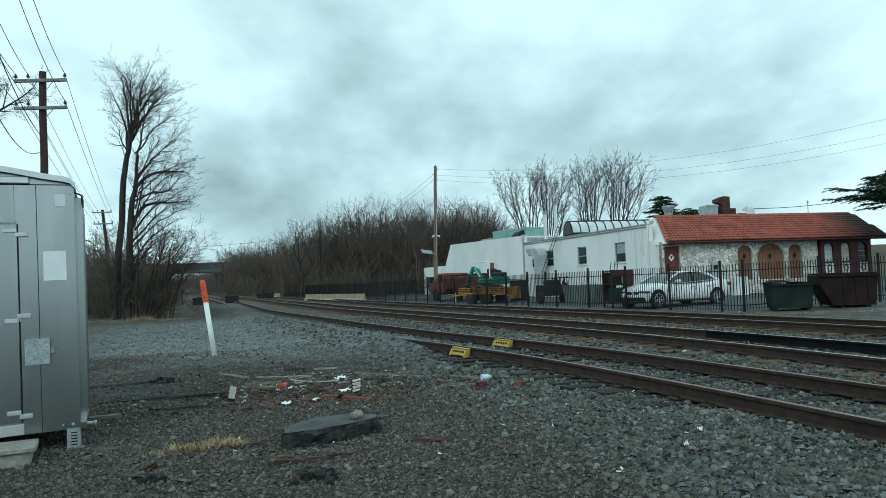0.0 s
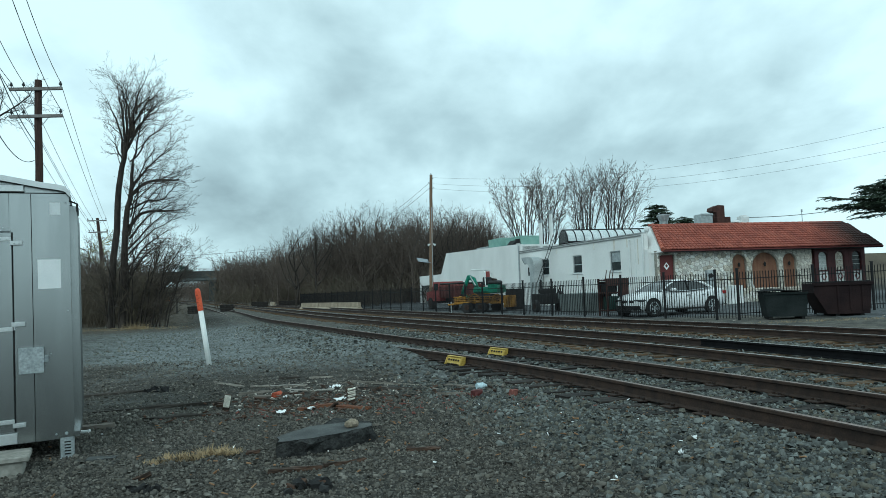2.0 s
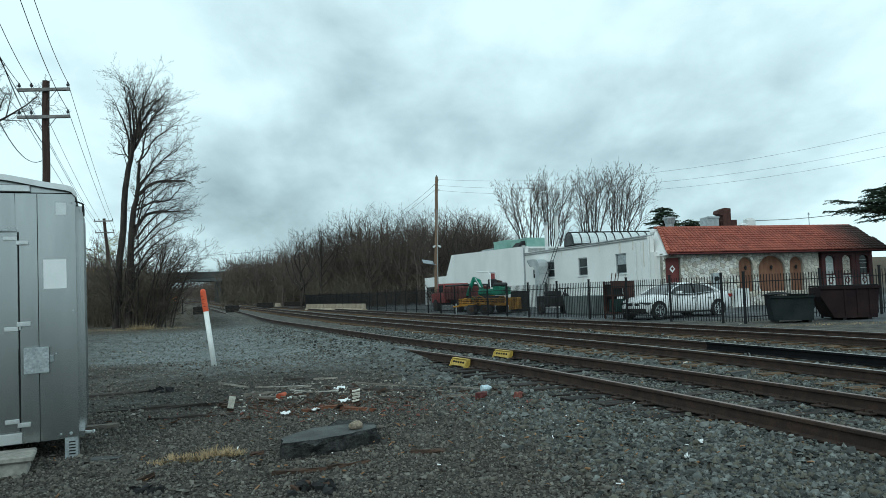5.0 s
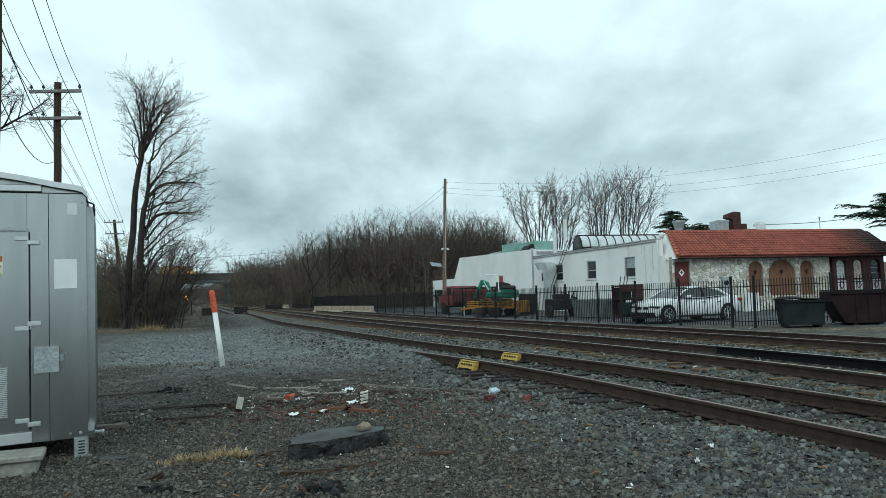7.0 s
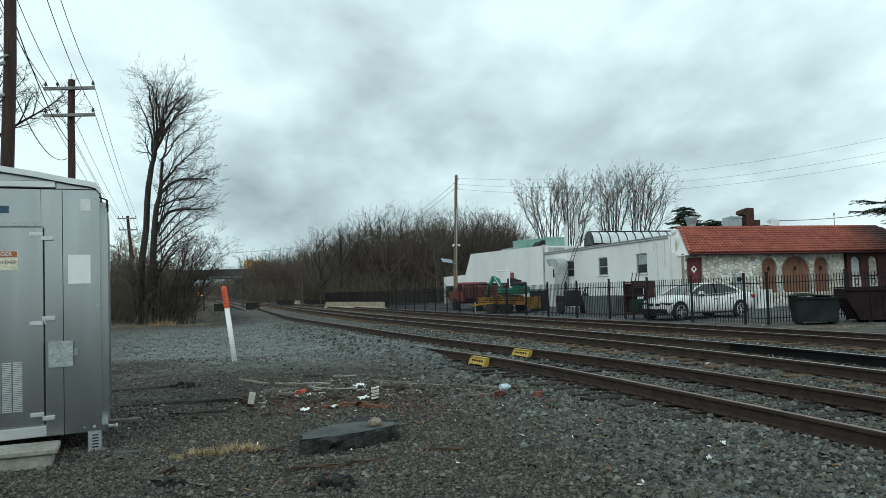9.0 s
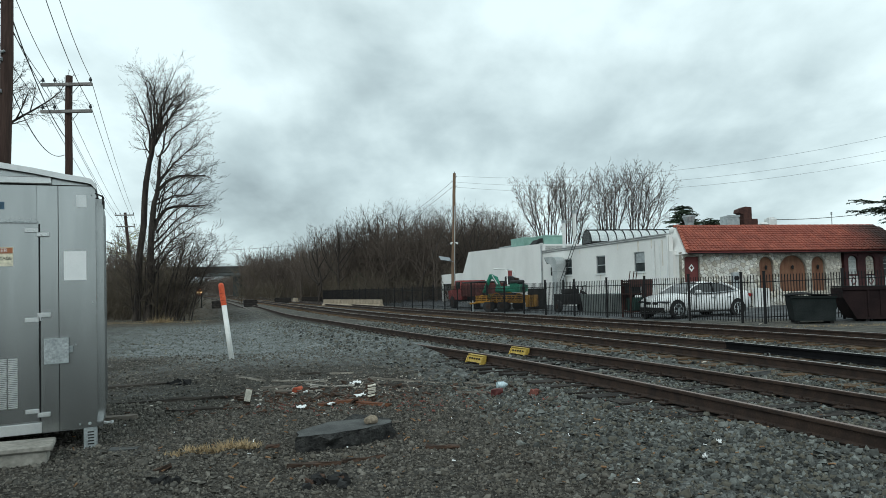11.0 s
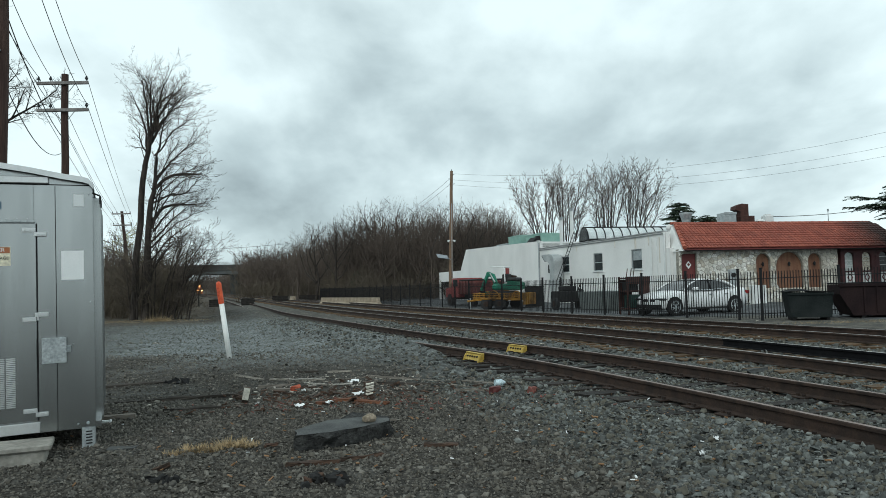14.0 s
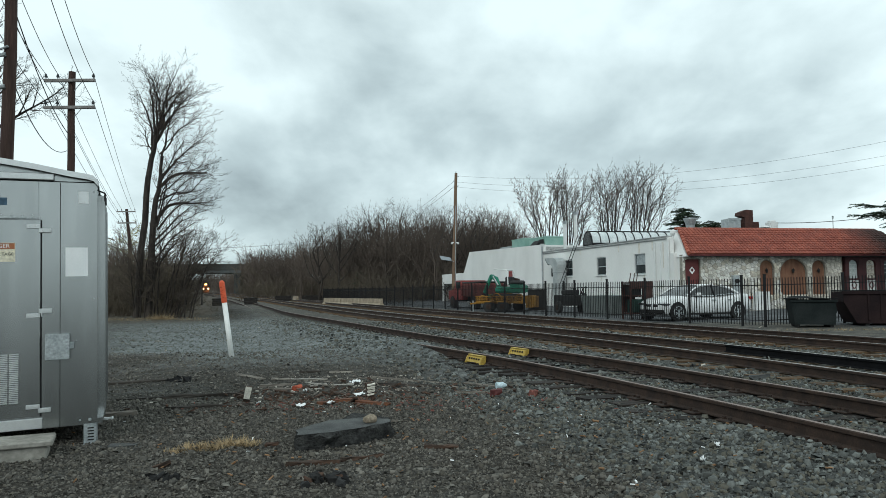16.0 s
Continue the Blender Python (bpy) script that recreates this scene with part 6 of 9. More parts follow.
# ---- yard machines behind the fence ----
def yard():
    redp = mat("faded_red_truck_paint", (0.20, 0.030, 0.028), (0.28, 0.05, 0.045), 1.2, 0.5, 0, 0.1, 20, 0.004)
    bed = mat("rusty_red_dump_bed", (0.095, 0.028, 0.026), (0.16, 0.052, 0.046), 1.5, 0.8, 0.1, 0.3, 20, 0.006)
    m = pose(3.5, 47.6, 0.1, 0, 0, 110)
    t = thing("dump_truck", m, "old red dump truck with rusty bed parked in the yard", "truck")
    part("bed_side", box(0.0, 3.3, 0.85, 1.05, 0.95, 1.85, 0.03), bed, t)
    part("bed_side", box(0.0, 3.3, -1.05, -0.85, 0.95, 1.85, 0.03), bed, t)
    part("bed_front", box(3.1, 3.3, -0.85, 0.85, 0.95, 1.95, 0.02), bed, t)
    part("tailgate", box(0.0, 0.12, -0.85, 0.85, 0.95, 1.85, 0.02), bed, t)
    part("bed_floor", box(0.12, 3.1, -0.85, 0.85, 0.90, 1.0), bed, t)
    for k in range(6):
        for s in (-1, 1):
            part("bed_rib", box(0.15 + k * 0.58, 0.23 + k * 0.58, s * 1.08 - 0.04, s * 1.08 + 0.04, 0.95, 1.85, 0.01), bed, t)
    tp = bmesh.new()
    bx(tp, 0.0, 3.4, -1.0, 1.0, 1.86, 1.98, 0.05)
    part("rolled_tarp", tp, RUBBER, t, "dark tarpaulin over the bed")
    c = bmesh.new()
    prism(c, ((3.5, 0.7), (6.2, 0.7), (6.25, 1.35), (5.0, 1.45), (4.75, 2.1), (3.55, 2.1)), -0.95, 0.95)
    cab = part("cab", c, redp, t)
    part("side_window", box(3.75, 4.6, -0.97, 0.97, 1.5, 1.98), PANE, cab)
    part("chassis", box(0.1, 6.2, -0.5, 0.5, 0.55, 0.9), DARK, t)
    part("front_bumper", box(6.2, 6.35, -1.0, 1.0, 0.5, 0.75, 0.02), GALV, t)
    wheels(t, (1.1, 5.3), 0.85, 0.48, 0.32)

    yel = mat("yellow_machine_paint", (0.22, 0.10, 0.012), (0.33, 0.165, 0.02), 3, 0.6, 0.1, 0.2, 30, 0.004)
    m = pose(5.3, 41.75, 0.12, 0, 0, 150)
    t = thing("flatbed_trailer", m, "yellow equipment trailer with mesh side racks", "trailer")
    part("bed", box(0, 3.2, -1.0, 1.0, 0.55, 0.70, 0.01), yel, t)
    for s in (-1, 1):
        for z in (0.76, 0.87, 0.98):
            part("side_rail", rod((0, s * 1.0, z), (3.2, s * 1.0, z), 0.03, 0.03, 5), yel, t)
        for k in range(10):
            part("stake", rod((0.1 + k * 0.333, s * 1.0, 0.6), (0.1 + k * 0.333, s * 1.0, 1.0), 0.025, 0.025, 5), yel, t)
        for k in range(2):
            part("fender", box(0.9 + k * 0.9, 1.7 + k * 0.9, s * 1.15 - 0.13, s * 1.15 + 0.13, 0.62, 0.70, 0.02), yel, t)
    for k in range(5):
        part("ramp_slat", box(-0.12, -0.05, -0.9 + k * 0.38, -0.62 + k * 0.38, 0.3, 1.0, 0.01), yel, t)
    wheels(t, (1.3, 2.2), 1.15, 0.36, 0.22)
    for k, (x, r) in enumerate(((0.5, 0.30), (1.25, 0.36), (2.0, 0.34), (2.6, 0.30), (2.95, 0.24))):
        hp = bmesh.new()
        sweep(hp, [(x + r * math.cos(a * math.pi / 8), 0.55 - 0.25 * (k % 2), 0.72 + r * 1.25 * math.sin(a * math.pi / 8)) for a in range(9)], 0.035, 6)
        part("hoop", hp, yel, t)
        part("spare_tyre" if k == 3 else "coupling", rod((x - 0.2, 0.75, 0.78), (x + 0.05, 0.8, 0.8), 0.12, 0.10, 8), RUBBER if k % 2 else RUST, t)
    part("drawbar", rod((3.2, 0, 0.6), (4.1, 0, 0.5), 0.06, 0.06, 6), yel, t)
    part("jack", rod((3.9, 0, 0.0), (3.9, 0, 0.7), 0.04, 0.04, 6), GALV, t)

    grn = mat("green_excavator_paint", (0.01, 0.14, 0.085), (0.018, 0.20, 0.125), 2, 0.45, 0, 0.1, 25, 0.003)
    t = thing("mini_excavator", pose(3.95, 42.75, 0.83, 0, 0, 150), "green mini excavator with canopy frame and folded arm", "excavator")
    for s in (-0.5, 0.5):
        tr = bmesh.new()
        bx(tr, -0.8, 0.8, s - 0.16, s + 0.16, 0.0, 0.42, 0.14)
        part("crawler", tr, RUBBER, t)
    bd = bmesh.new()
    bx(bd, -1.15, 0.55, -0.62, 0.62, 0.45, 0.85, 0.12)
    part("house", bd, grn, t)
    ct = bmesh.new()
    prism(ct, ((-1.15, 0.5), (-0.55, 0.5), (-0.5, 0.98), (-0.9, 1.0), (-1.15, 0.9)), -0.62, 0.62)
    part("counterweight", ct, grn, t)
    part("seat", box(-0.45, 0.0, -0.25, 0.25, 0.95, 1.45, 0.06), RUBBER, t)
    part("engine_cover", box(-1.05, -0.45, -0.5, 0.5, 0.98, 1.22, 0.08), RUBBER, t)
    part("fuel_tank", box(-0.42, -0.1, -0.6, -0.3, 0.9, 1.2, 0.04), YELLOW, t)
    part("muffler", rod((-0.7, -0.35, 1.25), (-0.35, -0.35, 1.32), 0.08, 0.08, 8), RUST, t)
    part("side_stripe", box(-1.0, 0.45, -0.635, -0.625, 0.58, 0.66), DARK, t)
    for s in (-1, 1):
        cn = bmesh.new()
        sweep(cn, [(-0.35, s * 0.55, 0.95), (-0.3, s * 0.52, 1.75), (-0.2, s * 0.5, 1.86), (0.6, s * 0.5, 1.92)], 0.035, 6)
        part("canopy_post", cn, WHITETRIM, t)
    part("canopy_bar", rod((0.6, -0.5, 1.92), (0.6, 0.5, 1.92), 0.035, 0.035, 6), WHITETRIM, t)
    part("canopy_bar", rod((-0.2, -0.5, 1.86), (-0.2, 0.5, 1.86), 0.035, 0.035, 6), WHITETRIM, t)
    part("red_panel", box(-0.28, -0.18, -0.3, 0.1, 1.3, 1.8, 0.02), redp, t)
    for a, b, thick, nm in (((0.45, 0, 0.7), (0.72, 0, 1.38), 0.13, "boom"), ((0.68, 0, 1.34), (1.05, 0, 1.50), 0.13, "boom"), ((1.02, 0, 1.54), (1.5, 0, 0.5), 0.10, "dipper")):
        bo = bmesh.new()
        d = Vector(b) - Vector(a)
        bx(bo, -0.06, d.length + 0.06, -0.12, 0.12, -thick, thick, 0.05, Matrix.Translation(a) @ d.to_track_quat("X", "Z").to_matrix().to_4x4())
        part(nm, bo, grn, t)
    for a, b in (((0.5, 0.16, 0.95), (0.85, 0.16, 1.52)), ((0.95, -0.14, 1.62), (1.38, -0.14, 0.95))):
        part("hydraulic_ram", rod(a, b, 0.045, 0.035, 8), GALV, t)
    bk = bmesh.new()
    prism(bk, ((1.15, 0.05), (1.5, 0.0), (1.65, 0.22), (1.5, 0.45), (1.25, 0.32)), -0.25, 0.25)
    part("bucket", bk, DARK, t)
    part("blade", box(0.95, 1.05, -0.6, 0.6, 0.05, 0.4, 0.02), grn, t)

    # dark machines and frames nearer the restaurant
    t = thing("compressor", pose(6.9, 38.2, 0.18, 0, 0, 107), "black towable machine standing by the white wall", "machine")
    part("housing", box(-0.7, 0.75, -0.5, 0.5, 0.42, 1.0, 0.04), DARK, t)
    part("cowl", box(-0.55, 0.05, -0.4, 0.4, 1.0, 1.28, 0.05), DARK, t)
    rj = random.Random(9)
    for k in range(12):
        x, z = rj.uniform(-0.85, 0.85), rj.uniform(0.4, 1.2)
        part("pipe", rod((x, -0.55, z), (x + rj.uniform(-0.45, 0.45), -0.6, z + rj.uniform(-0.3, 0.4)), 0.03, 0.03, 6), RUST if k % 3 else GALV, t)
    for k in range(7):
        part("guard_bar", rod((-0.9 + k * 0.3, -0.63, 0.45), (-0.8 + k * 0.28, -0.63, 1.45 - 0.05 * (k % 3)), 0.022, 0.022, 5), DARK, t)
    for z in (0.5, 1.0, 1.42):
        part("guard_rail", rod((-0.92, -0.64, z), (0.92, -0.64, z - 0.06), 0.025, 0.025, 5), DARK, t)
    part("hose_reel", rod((-0.3, -0.66, 0.85), (-0.3, -0.8, 0.85), 0.28, 0.28, 14), RUBBER, t)
    # made-up black box in the place of dark mesh panels on the fence
    gn = thing("generator", pose(5.95, 43.7, 0.15, 0, 0, 107), "black box standing in for dark mesh panels on the fence", "generator")
    part("cabinet", box(-0.55, 0.55, -0.4, 0.4, 0.1, 1.3, 0.02), DARK, gn)
    part("skid", box(-0.6, 0.6, -0.42, 0.42, 0.0, 0.1, 0.01), RUST, gn)
    part("lid", box(-0.58, 0.58, -0.43, 0.43, 1.3, 1.36, 0.01), DARK, gn)
    part("exhaust", rod((0.5, 0, 1.2), (0.5, 0, 1.75), 0.06, 0.06, 8), DARK, t)
    wheels(t, (-0.2,), 0.7, 0.33, 0.2)
    part("jockey_leg", rod((0.9, 0, 0.0), (0.9, 0, 0.5), 0.04, 0.04, 6), DARK, t)
    t = thing("skip_bin", pose(8.3, 35.2, 0.2, 0, 0, 107), "low grey steel bin by the white wall", "bin")
    b = bmesh.new()
    prism(b, ((-1.4, 0.0), (1.3, 0.0), (1.6, 0.95), (-1.7, 0.95)), -0.6, 0.6)
    part("bin", b, mat("dull_grey_green_steel", (0.10, 0.115, 0.11), (0.15, 0.165, 0.16), 2, 0.7, 0.2, 0.2, 25, 0.004), t)
    part("rim", box(-1.75, 1.65, -0.66, -0.6, 0.88, 0.98, 0.01), GALV, t)
    rs = mat("rust_red_frame", (0.035, 0.014, 0.011), (0.065, 0.026, 0.02), 3, 0.8, 0.1, 0.3, 30, 0.004)
    t = thing("steel_rack", pose(8.38, 30.0, 0.18, 0, 0, 20), "rust-red steel rack with upright bars and a dark green base", "rack")
    for x in (-0.5, 0.5):
        for y in (-0.3, 0.3):
            part("upright", rod((x, y, 0), (x * 1.05, y, 1.62), 0.045, 0.045, 6), rs, t)
    for z in (0.25, 1.0, 1.55):
        part("shelf_frame", box(-0.55, 0.55, -0.34, 0.34, z - 0.03, z + 0.03, 0.01), rs, t)
    part("side_panel", box(0.1, 0.56, -0.36, -0.32, 0.3, 1.6, 0.01), rs, t)
    part("header_panel", box(-0.55, 0.56, -0.37, -0.33, 1.30, 1.62, 0.01), rs, t)
    part("rear_panel", box(-0.5, 0.1, 0.28, 0.32, 0.3, 1.5, 0.01), rs, t)
    part("stacked_bar", box(-0.45, 0.1, -0.2, 0.2, 0.95, 1.4, 0.02), DARK, t)
    part("base_box", box(-0.35, 0.3, -0.28, 0.28, 0.28, 0.85, 0.03), mat("dark_green_box", (0.012, 0.04, 0.032), (0.02, 0.055, 0.045), 2, 0.6, 0, 0.1, 20, 0.003), t)
    for x in (-0.3, -0.1, 0.05):
        part("bent_bar", rod((x, 0.1, 1.55), (x + 0.12, 0.15, 1.98), 0.02, 0.02, 5), rs, t)
    t = thing("meter_box", pose(12.5, 36.0, 0.0, 0, 0, 7.9), "grey utility meter cabinet on the stone wall", "meter box")
    part("cabinet", box(2.62, 2.98, -0.25, -0.002, 1.25, 2.15, 0.02), GALV, t)
    part("meter", rod((2.8, -0.25, 1.85), (2.8, -0.33, 1.85), 0.12, 0.12, 12), DARK, t)
    part("conduit", rod((2.8, -0.1, 0.3), (2.8, -0.1, 1.25), 0.05, 0.05, 6), GALV, t)
    t = thing("utility_cabinet", pose(15.9, 35.7, 0.3, 0, 0, 7.9), "pale grey ground cabinet by the stone wall", "cabinet")
    part("cabinet", box(0.0, 0.75, -0.35, 0.0, 0.0, 1.0, 0.02), WHITETRIM, t)
    part("plinth", box(-0.05, 0.8, -0.4, 0.0, -0.1, 0.02, 0.01), CONCRETE, t)


yard()

# low kerb in front of the restaurant
kb = bmesh.new()
bx(kb, 0.5, 21.0, -1.6, -1.45, 0.1, 0.36, 0.02)
kerb = part("kerb", kb, CONCRETE)
kerb.matrix_basis = pose(12.5, 36.0, 0.0, 0, 0, 7.9)
tagged(kerb, "pale concrete kerb before the restaurant", "kerb", "", "structure")


# ---- barriers, stacked ties and small railway things ----
def barriers():
    n = 0
    for (xa, ya), (xb, yb) in (((-12.2, 72.2), (-9.9, 68.4)), ((-9.8, 68.2), (-7.6, 64.6)), ((-7.5, 64.4), (-5.3, 60.8)), ((-22.6, 106.0), (-21.4, 103.0))):
        L = math.hypot(xb - xa, yb - ya)
        z = ground_at(xa, ya)
        t = thing("concrete_barrier", pose(xa, ya, z - 0.05, 0, 0, math.degrees(math.atan2(yb - ya, xb - xa))), "tan concrete traffic barrier beside the line", "barrier", "concrete barriers")
        b = bmesh.new()
        prism(b, ((-0.3, 0.0), (0.3, 0.0), (0.28, 0.14), (0.13, 0.30), (0.10, 0.70), (-0.10, 0.70), (-0.13, 0.30), (-0.28, 0.14)), 0, L, pose(0, 0, 0, 0, 0, -90))
        part("block", b, mat("tan_concrete", (0.25, 0.205, 0.15), (0.36, 0.30, 0.225), 2, 0.9, 0, 0.3, 15, 0.01) if n == 0 else bpy.data.materials["tan_concrete"], t)
        lp = bmesh.new()
        cy(lp, (L * 0.5 - 0.2, 0, 0.69), (L * 0.5 + 0.2, 0, 0.69), 0.04, 0.04, 6)
        part("lifting_loop", lp, RUST, t)
        n += 1


barriers()
TARRY = mat("tarred_timber", (0.014, 0.012, 0.011), (0.03, 0.026, 0.023), 4, 0.9, 0, 0.5, 25, 0.01)
for x, y, w, h, ang in ((-23.9, 74.5, 1.15, 0.85, 15), (-21.0, 76.5, 1.4, 0.8, 20), (-22.9, 100.0, 2.2, 0.75, 8), (-19.8, 106.0, 3.0, 0.8, 4)):
    t = thing("tie_stack", pose(x, y, ground_at(x, y) - 0.02, 0, 0, ang), "stack of black tarred timber ties beside the rails", "timber stack", "stacks of old ties")
    rng = random.Random(int(x * 10))
    rows_n, cols = max(2, round(h / 0.2)), max(3, round(w / 0.25))
    for r in range(rows_n):
        for c in range(2):
            part("tie", box(-w / 2 + rng.uniform(-0.1, 0.1), w / 2 + rng.uniform(-0.1, 0.1), -0.5 + c * 0.5, -0.02 + c * 0.5, r * 0.2, r * 0.2 + 0.19, 0.015), TARRY, t)

t = thing("switch_stand", pose(-27.6, 80.0, ground_at(-27.6, 80)), "thin dark switch stand post beside the siding", "switch stand")
part("mast", rod((0, 0, 0), (0, 0, 1.7), 0.08, 0.06, 8), DARK, t)
part("target", box(-0.09, 0.09, -0.02, 0.02, 1.45, 1.75, 0.01), RUST, t)
part("base", box(-0.12, 0.12, -0.12, 0.12, -0.05, 0.12, 0.02), DARK, t)
part("lever", rod((0.1, 0, 0.2), (0.5, 0, 0.5), 0.03, 0.03, 6), DARK, t)


def marker_post():
    z = ground_at(-4.78, 15.9)
    t = thing("marker_post", pose(-4.78, 15.9, z, 0, -8.3, 0), "white plastic marker post with orange top leaning in the gravel", "marker post")
    b = bmesh.new()
    cy(b, (0, 0, -0.15), (0, 0, 1.24), 0.058, 0.056, 16)
    part("tube", b, WHITEPLASTIC, t, "white tube", True)
    c = bmesh.new()
    cy(c, (0, 0, 1.235), (0, 0, 1.68), 0.062, 0.062, 16)
    prev = 0.062
    for k in range(1, 5):
        a = k * math.pi / 8
        r, h = 0.062 * math.cos(a), 1.68 + 0.07 * math.sin(a)
        cy(c, (0, 0, 1.68 + 0.07 * math.sin((k - 1) * math.pi / 8)), (0, 0, h), prev, max(r, 0.002), 16, False)
        prev = max(r, 0.002)
    part("cap", c, ORANGE, t, "domed orange cap")
    sc = bmesh.new()
    for z0, a in ((1.34, 0.3), (1.42, -0.5), (1.50, 0.1), (1.58, -0.3)):
        bx(sc, -0.045, 0.02, -0.0645, -0.0605, z0, z0 + 0.012, 0, pose(0, 0, 0, 0, 0, math.degrees(a) * 0.6))
    part("scuff", sc, mat("dark_scuffs", (0.20, 0.03, 0.02), (0.26, 0.04, 0.025), 9, 0.7, 0, 0, 30), t)


marker_post()


def chock(o, ratio):
    """A bolted yellow stop block against the outer side of a siding rail."""
    ln = beside(SIDING, o)
    s = min(np.arange(-2, 12, 0.02), key=lambda q: abs(on_line(ln, q)[0] / on_line(ln, q)[1] - ratio))
    x, y, b = on_line(ln, s)
    t = thing("rail_stop", pose(x, y, TOP_SIDING - RAIL_H, 0, 0, math.degrees(b)), "chipped yellow steel wheel stop clamped to the rail", "wheel stop", "rail stops")
    m = bmesh.new()
    prism(m, ((-0.15, 0.0), (-0.06, 0.0), (-0.038, 0.06), (-0.038, 0.125), (-0.075, 0.118), (-0.11, 0.095)), -0.28, 0.28)
    part("block", m, YELLOW, t)
    for e in (-0.28, 0.28):
        w = bmesh.new()
        prism(w, ((-0.18, -0.02), (-0.05, -0.02), (-0.04, 0.124), (-0.09, 0.122), (-0.13, 0.095)), e - 0.012, e + 0.012)
        part("end_plate", w, YELLOW, t)
    part("top_plate", box(-0.11, -0.036, -0.295, 0.295, 0.124, 0.134, 0.004), YELLOW, t)
    for k in range(5):
        part("bolt", rod((-0.118, -0.18 + k * 0.09, 0.065), (-0.145, -0.18 + k * 0.09, 0.07), 0.02, 0.016, 6), DARK, t)


chock(-GAUGE, 0.0545)
chock(GAUGE, 0.1155)


# ---- bare trees ----
def rng_depth(rng, depth):
    """A limb's gentle way out of the plane in which it is laid down."""
    a, b = rng.uniform(-depth, depth), rng.uniform(-depth, depth)
    return lambda k: a * k + b * k * k


class Wood:
    """Gathers tapered limbs into plain vertex and face lists, stout wood apart from twigs."""

    def __init__(self, seed, split=0.03, cheap=False, plain=False):
        self.cheap, self.plain = cheap, plain
        self.r, self.v, self.f, self.tv, self.tf, self.split = random.Random(seed), [], [], [], [], split

    def tube(self, pts, radii):
        stout = radii[0] > self.split
        if self.cheap and not stout:
            return self.ribbon(pts, radii)
        v, f = (self.v, self.f) if stout else (self.tv, self.tf)
        n = 8 if radii[0] > 0.16 else 3 if self.plain else 5 if radii[0] > 0.03 else 3
        rings = []
        for k, (p, r) in enumerate(zip(pts, radii)):
            ax = (pts[min(k + 1, len(pts) - 1)] - pts[max(k - 1, 0)]).normalized()
            u = ax.cross(Vector((0.3, 0.9, 0.2))).normalized()
            w = ax.cross(u)
            o = len(v)
            for j in range(n):
                a = j * math.tau / n
                q = p + (u * math.cos(a) + w * math.sin(a)) * r
                v.append((q.x, q.y, q.z))
            rings.append(o)
        for a, b in zip(rings[:-1], rings[1:]):
            for j in range(n):
                f.append((a + j, a + (j + 1) % n, b + (j + 1) % n, b + j))

    def ribbon(self, pts, radii):
        """A far twig: one narrow strip, turned at random."""
        ax = pts[-1] - pts[0]
        u = ax.cross(Vector((self.r.gauss(0, 1), self.r.gauss(0, 1), self.r.gauss(0, 0.5)))).normalized()
        o = len(self.tv)
        for k, (p, r) in enumerate(zip(pts, radii)):
            r = r * (1.35 - 0.95 * k / (len(pts) - 1))
            a, b = p + u * r, p - u * r
            self.tv += [(a.x, a.y, a.z), (b.x, b.y, b.z)]
        for k in range(len(pts) - 1):
            self.tf.append((o + 2 * k, o + 2 * k + 1, o + 2 * k + 3, o + 2 * k + 2))

    def limb(self, p, d, length, r, level, kids, spread, up, ratio, wob=0.12, bare=0.3, rmin=0.004):
        """One limb and, recursively, what grows on it. kids: how many at each level."""
        rng = self.r
        n = 7 if level == 0 else 4 if length > 1.2 else 3
        if level >= len(kids) and level > 0:
            n = 1 if self.cheap or length < 0.5 else 2
        elif self.plain:
            n = 2
        d = d.normalized()
        pts, radii, dirs = [p.copy()], [r], [d.copy()]
        for k in range(n):
            d = (d + Vector((rng.gauss(0, wob), rng.gauss(0, wob), rng.gauss(0, wob * 0.6) + up))).normalized()
            pts.append(pts[-1] + d * (length / n))
            radii.append(max(rmin, r * (1 - 0.82 * (k + 1) / n)))
            dirs.append(d.copy())
        self.tube(pts, radii)
        if level >= len(kids):
            return
        for c in range(kids[level]):
            a = bare + (1 - bare) * (c + rng.random()) / kids[level]
            k = min(int(a * n), n - 1)
            q = pts[k].lerp(pts[k + 1], a * n - k)
            side = dirs[k].cross(Vector((rng.gauss(0, 1), rng.gauss(0, 1), rng.gauss(0, 1)))).normalized()
            ang = radians(spread[min(level, len(spread) - 1)] * rng.uniform(0.65, 1.3))
            nd = dirs[k] * math.cos(ang) + side * math.sin(ang)
            ln = length * ratio[min(level, len(ratio) - 1)] * rng.uniform(0.6, 1.2) * (1.15 - 0.55 * a)
            self.limb(q, nd, ln, max(rmin, min(radii[k] * 0.72, ln * 0.022)), level + 1, kids, spread, up, ratio, wob, 0.15, rmin)

    def guided(self, pts, r0, r1, kids, length, spread=38, depth=0.5, up=0.05, bare=0.2, fan=(6, 4), rmin=0.004, wob=0.1):
        """A limb bent through a few places (x and z; it wanders in depth), set with side branches of about the given length."""
        rng, y, line = self.r, rng_depth(self.r, depth), []
        n = len(pts)
        P = [Vector((x, y(k / (n - 1)), z)) for k, (x, z) in enumerate(pts)]
        P = [P[0] * 2 - P[1]] + P + [P[-1] * 2 - P[-2]]
        for k in range(1, n):
            a, b, c, d = P[k - 1:k + 3]
            for j in range(4):
                q = j / 4
                line.append(0.5 * (2 * b + (c - a) * q + (2 * a - 5 * b + 4 * c - d) * q * q + (3 * b - a - 3 * c + d) * q * q * q))
        line.append(P[n])
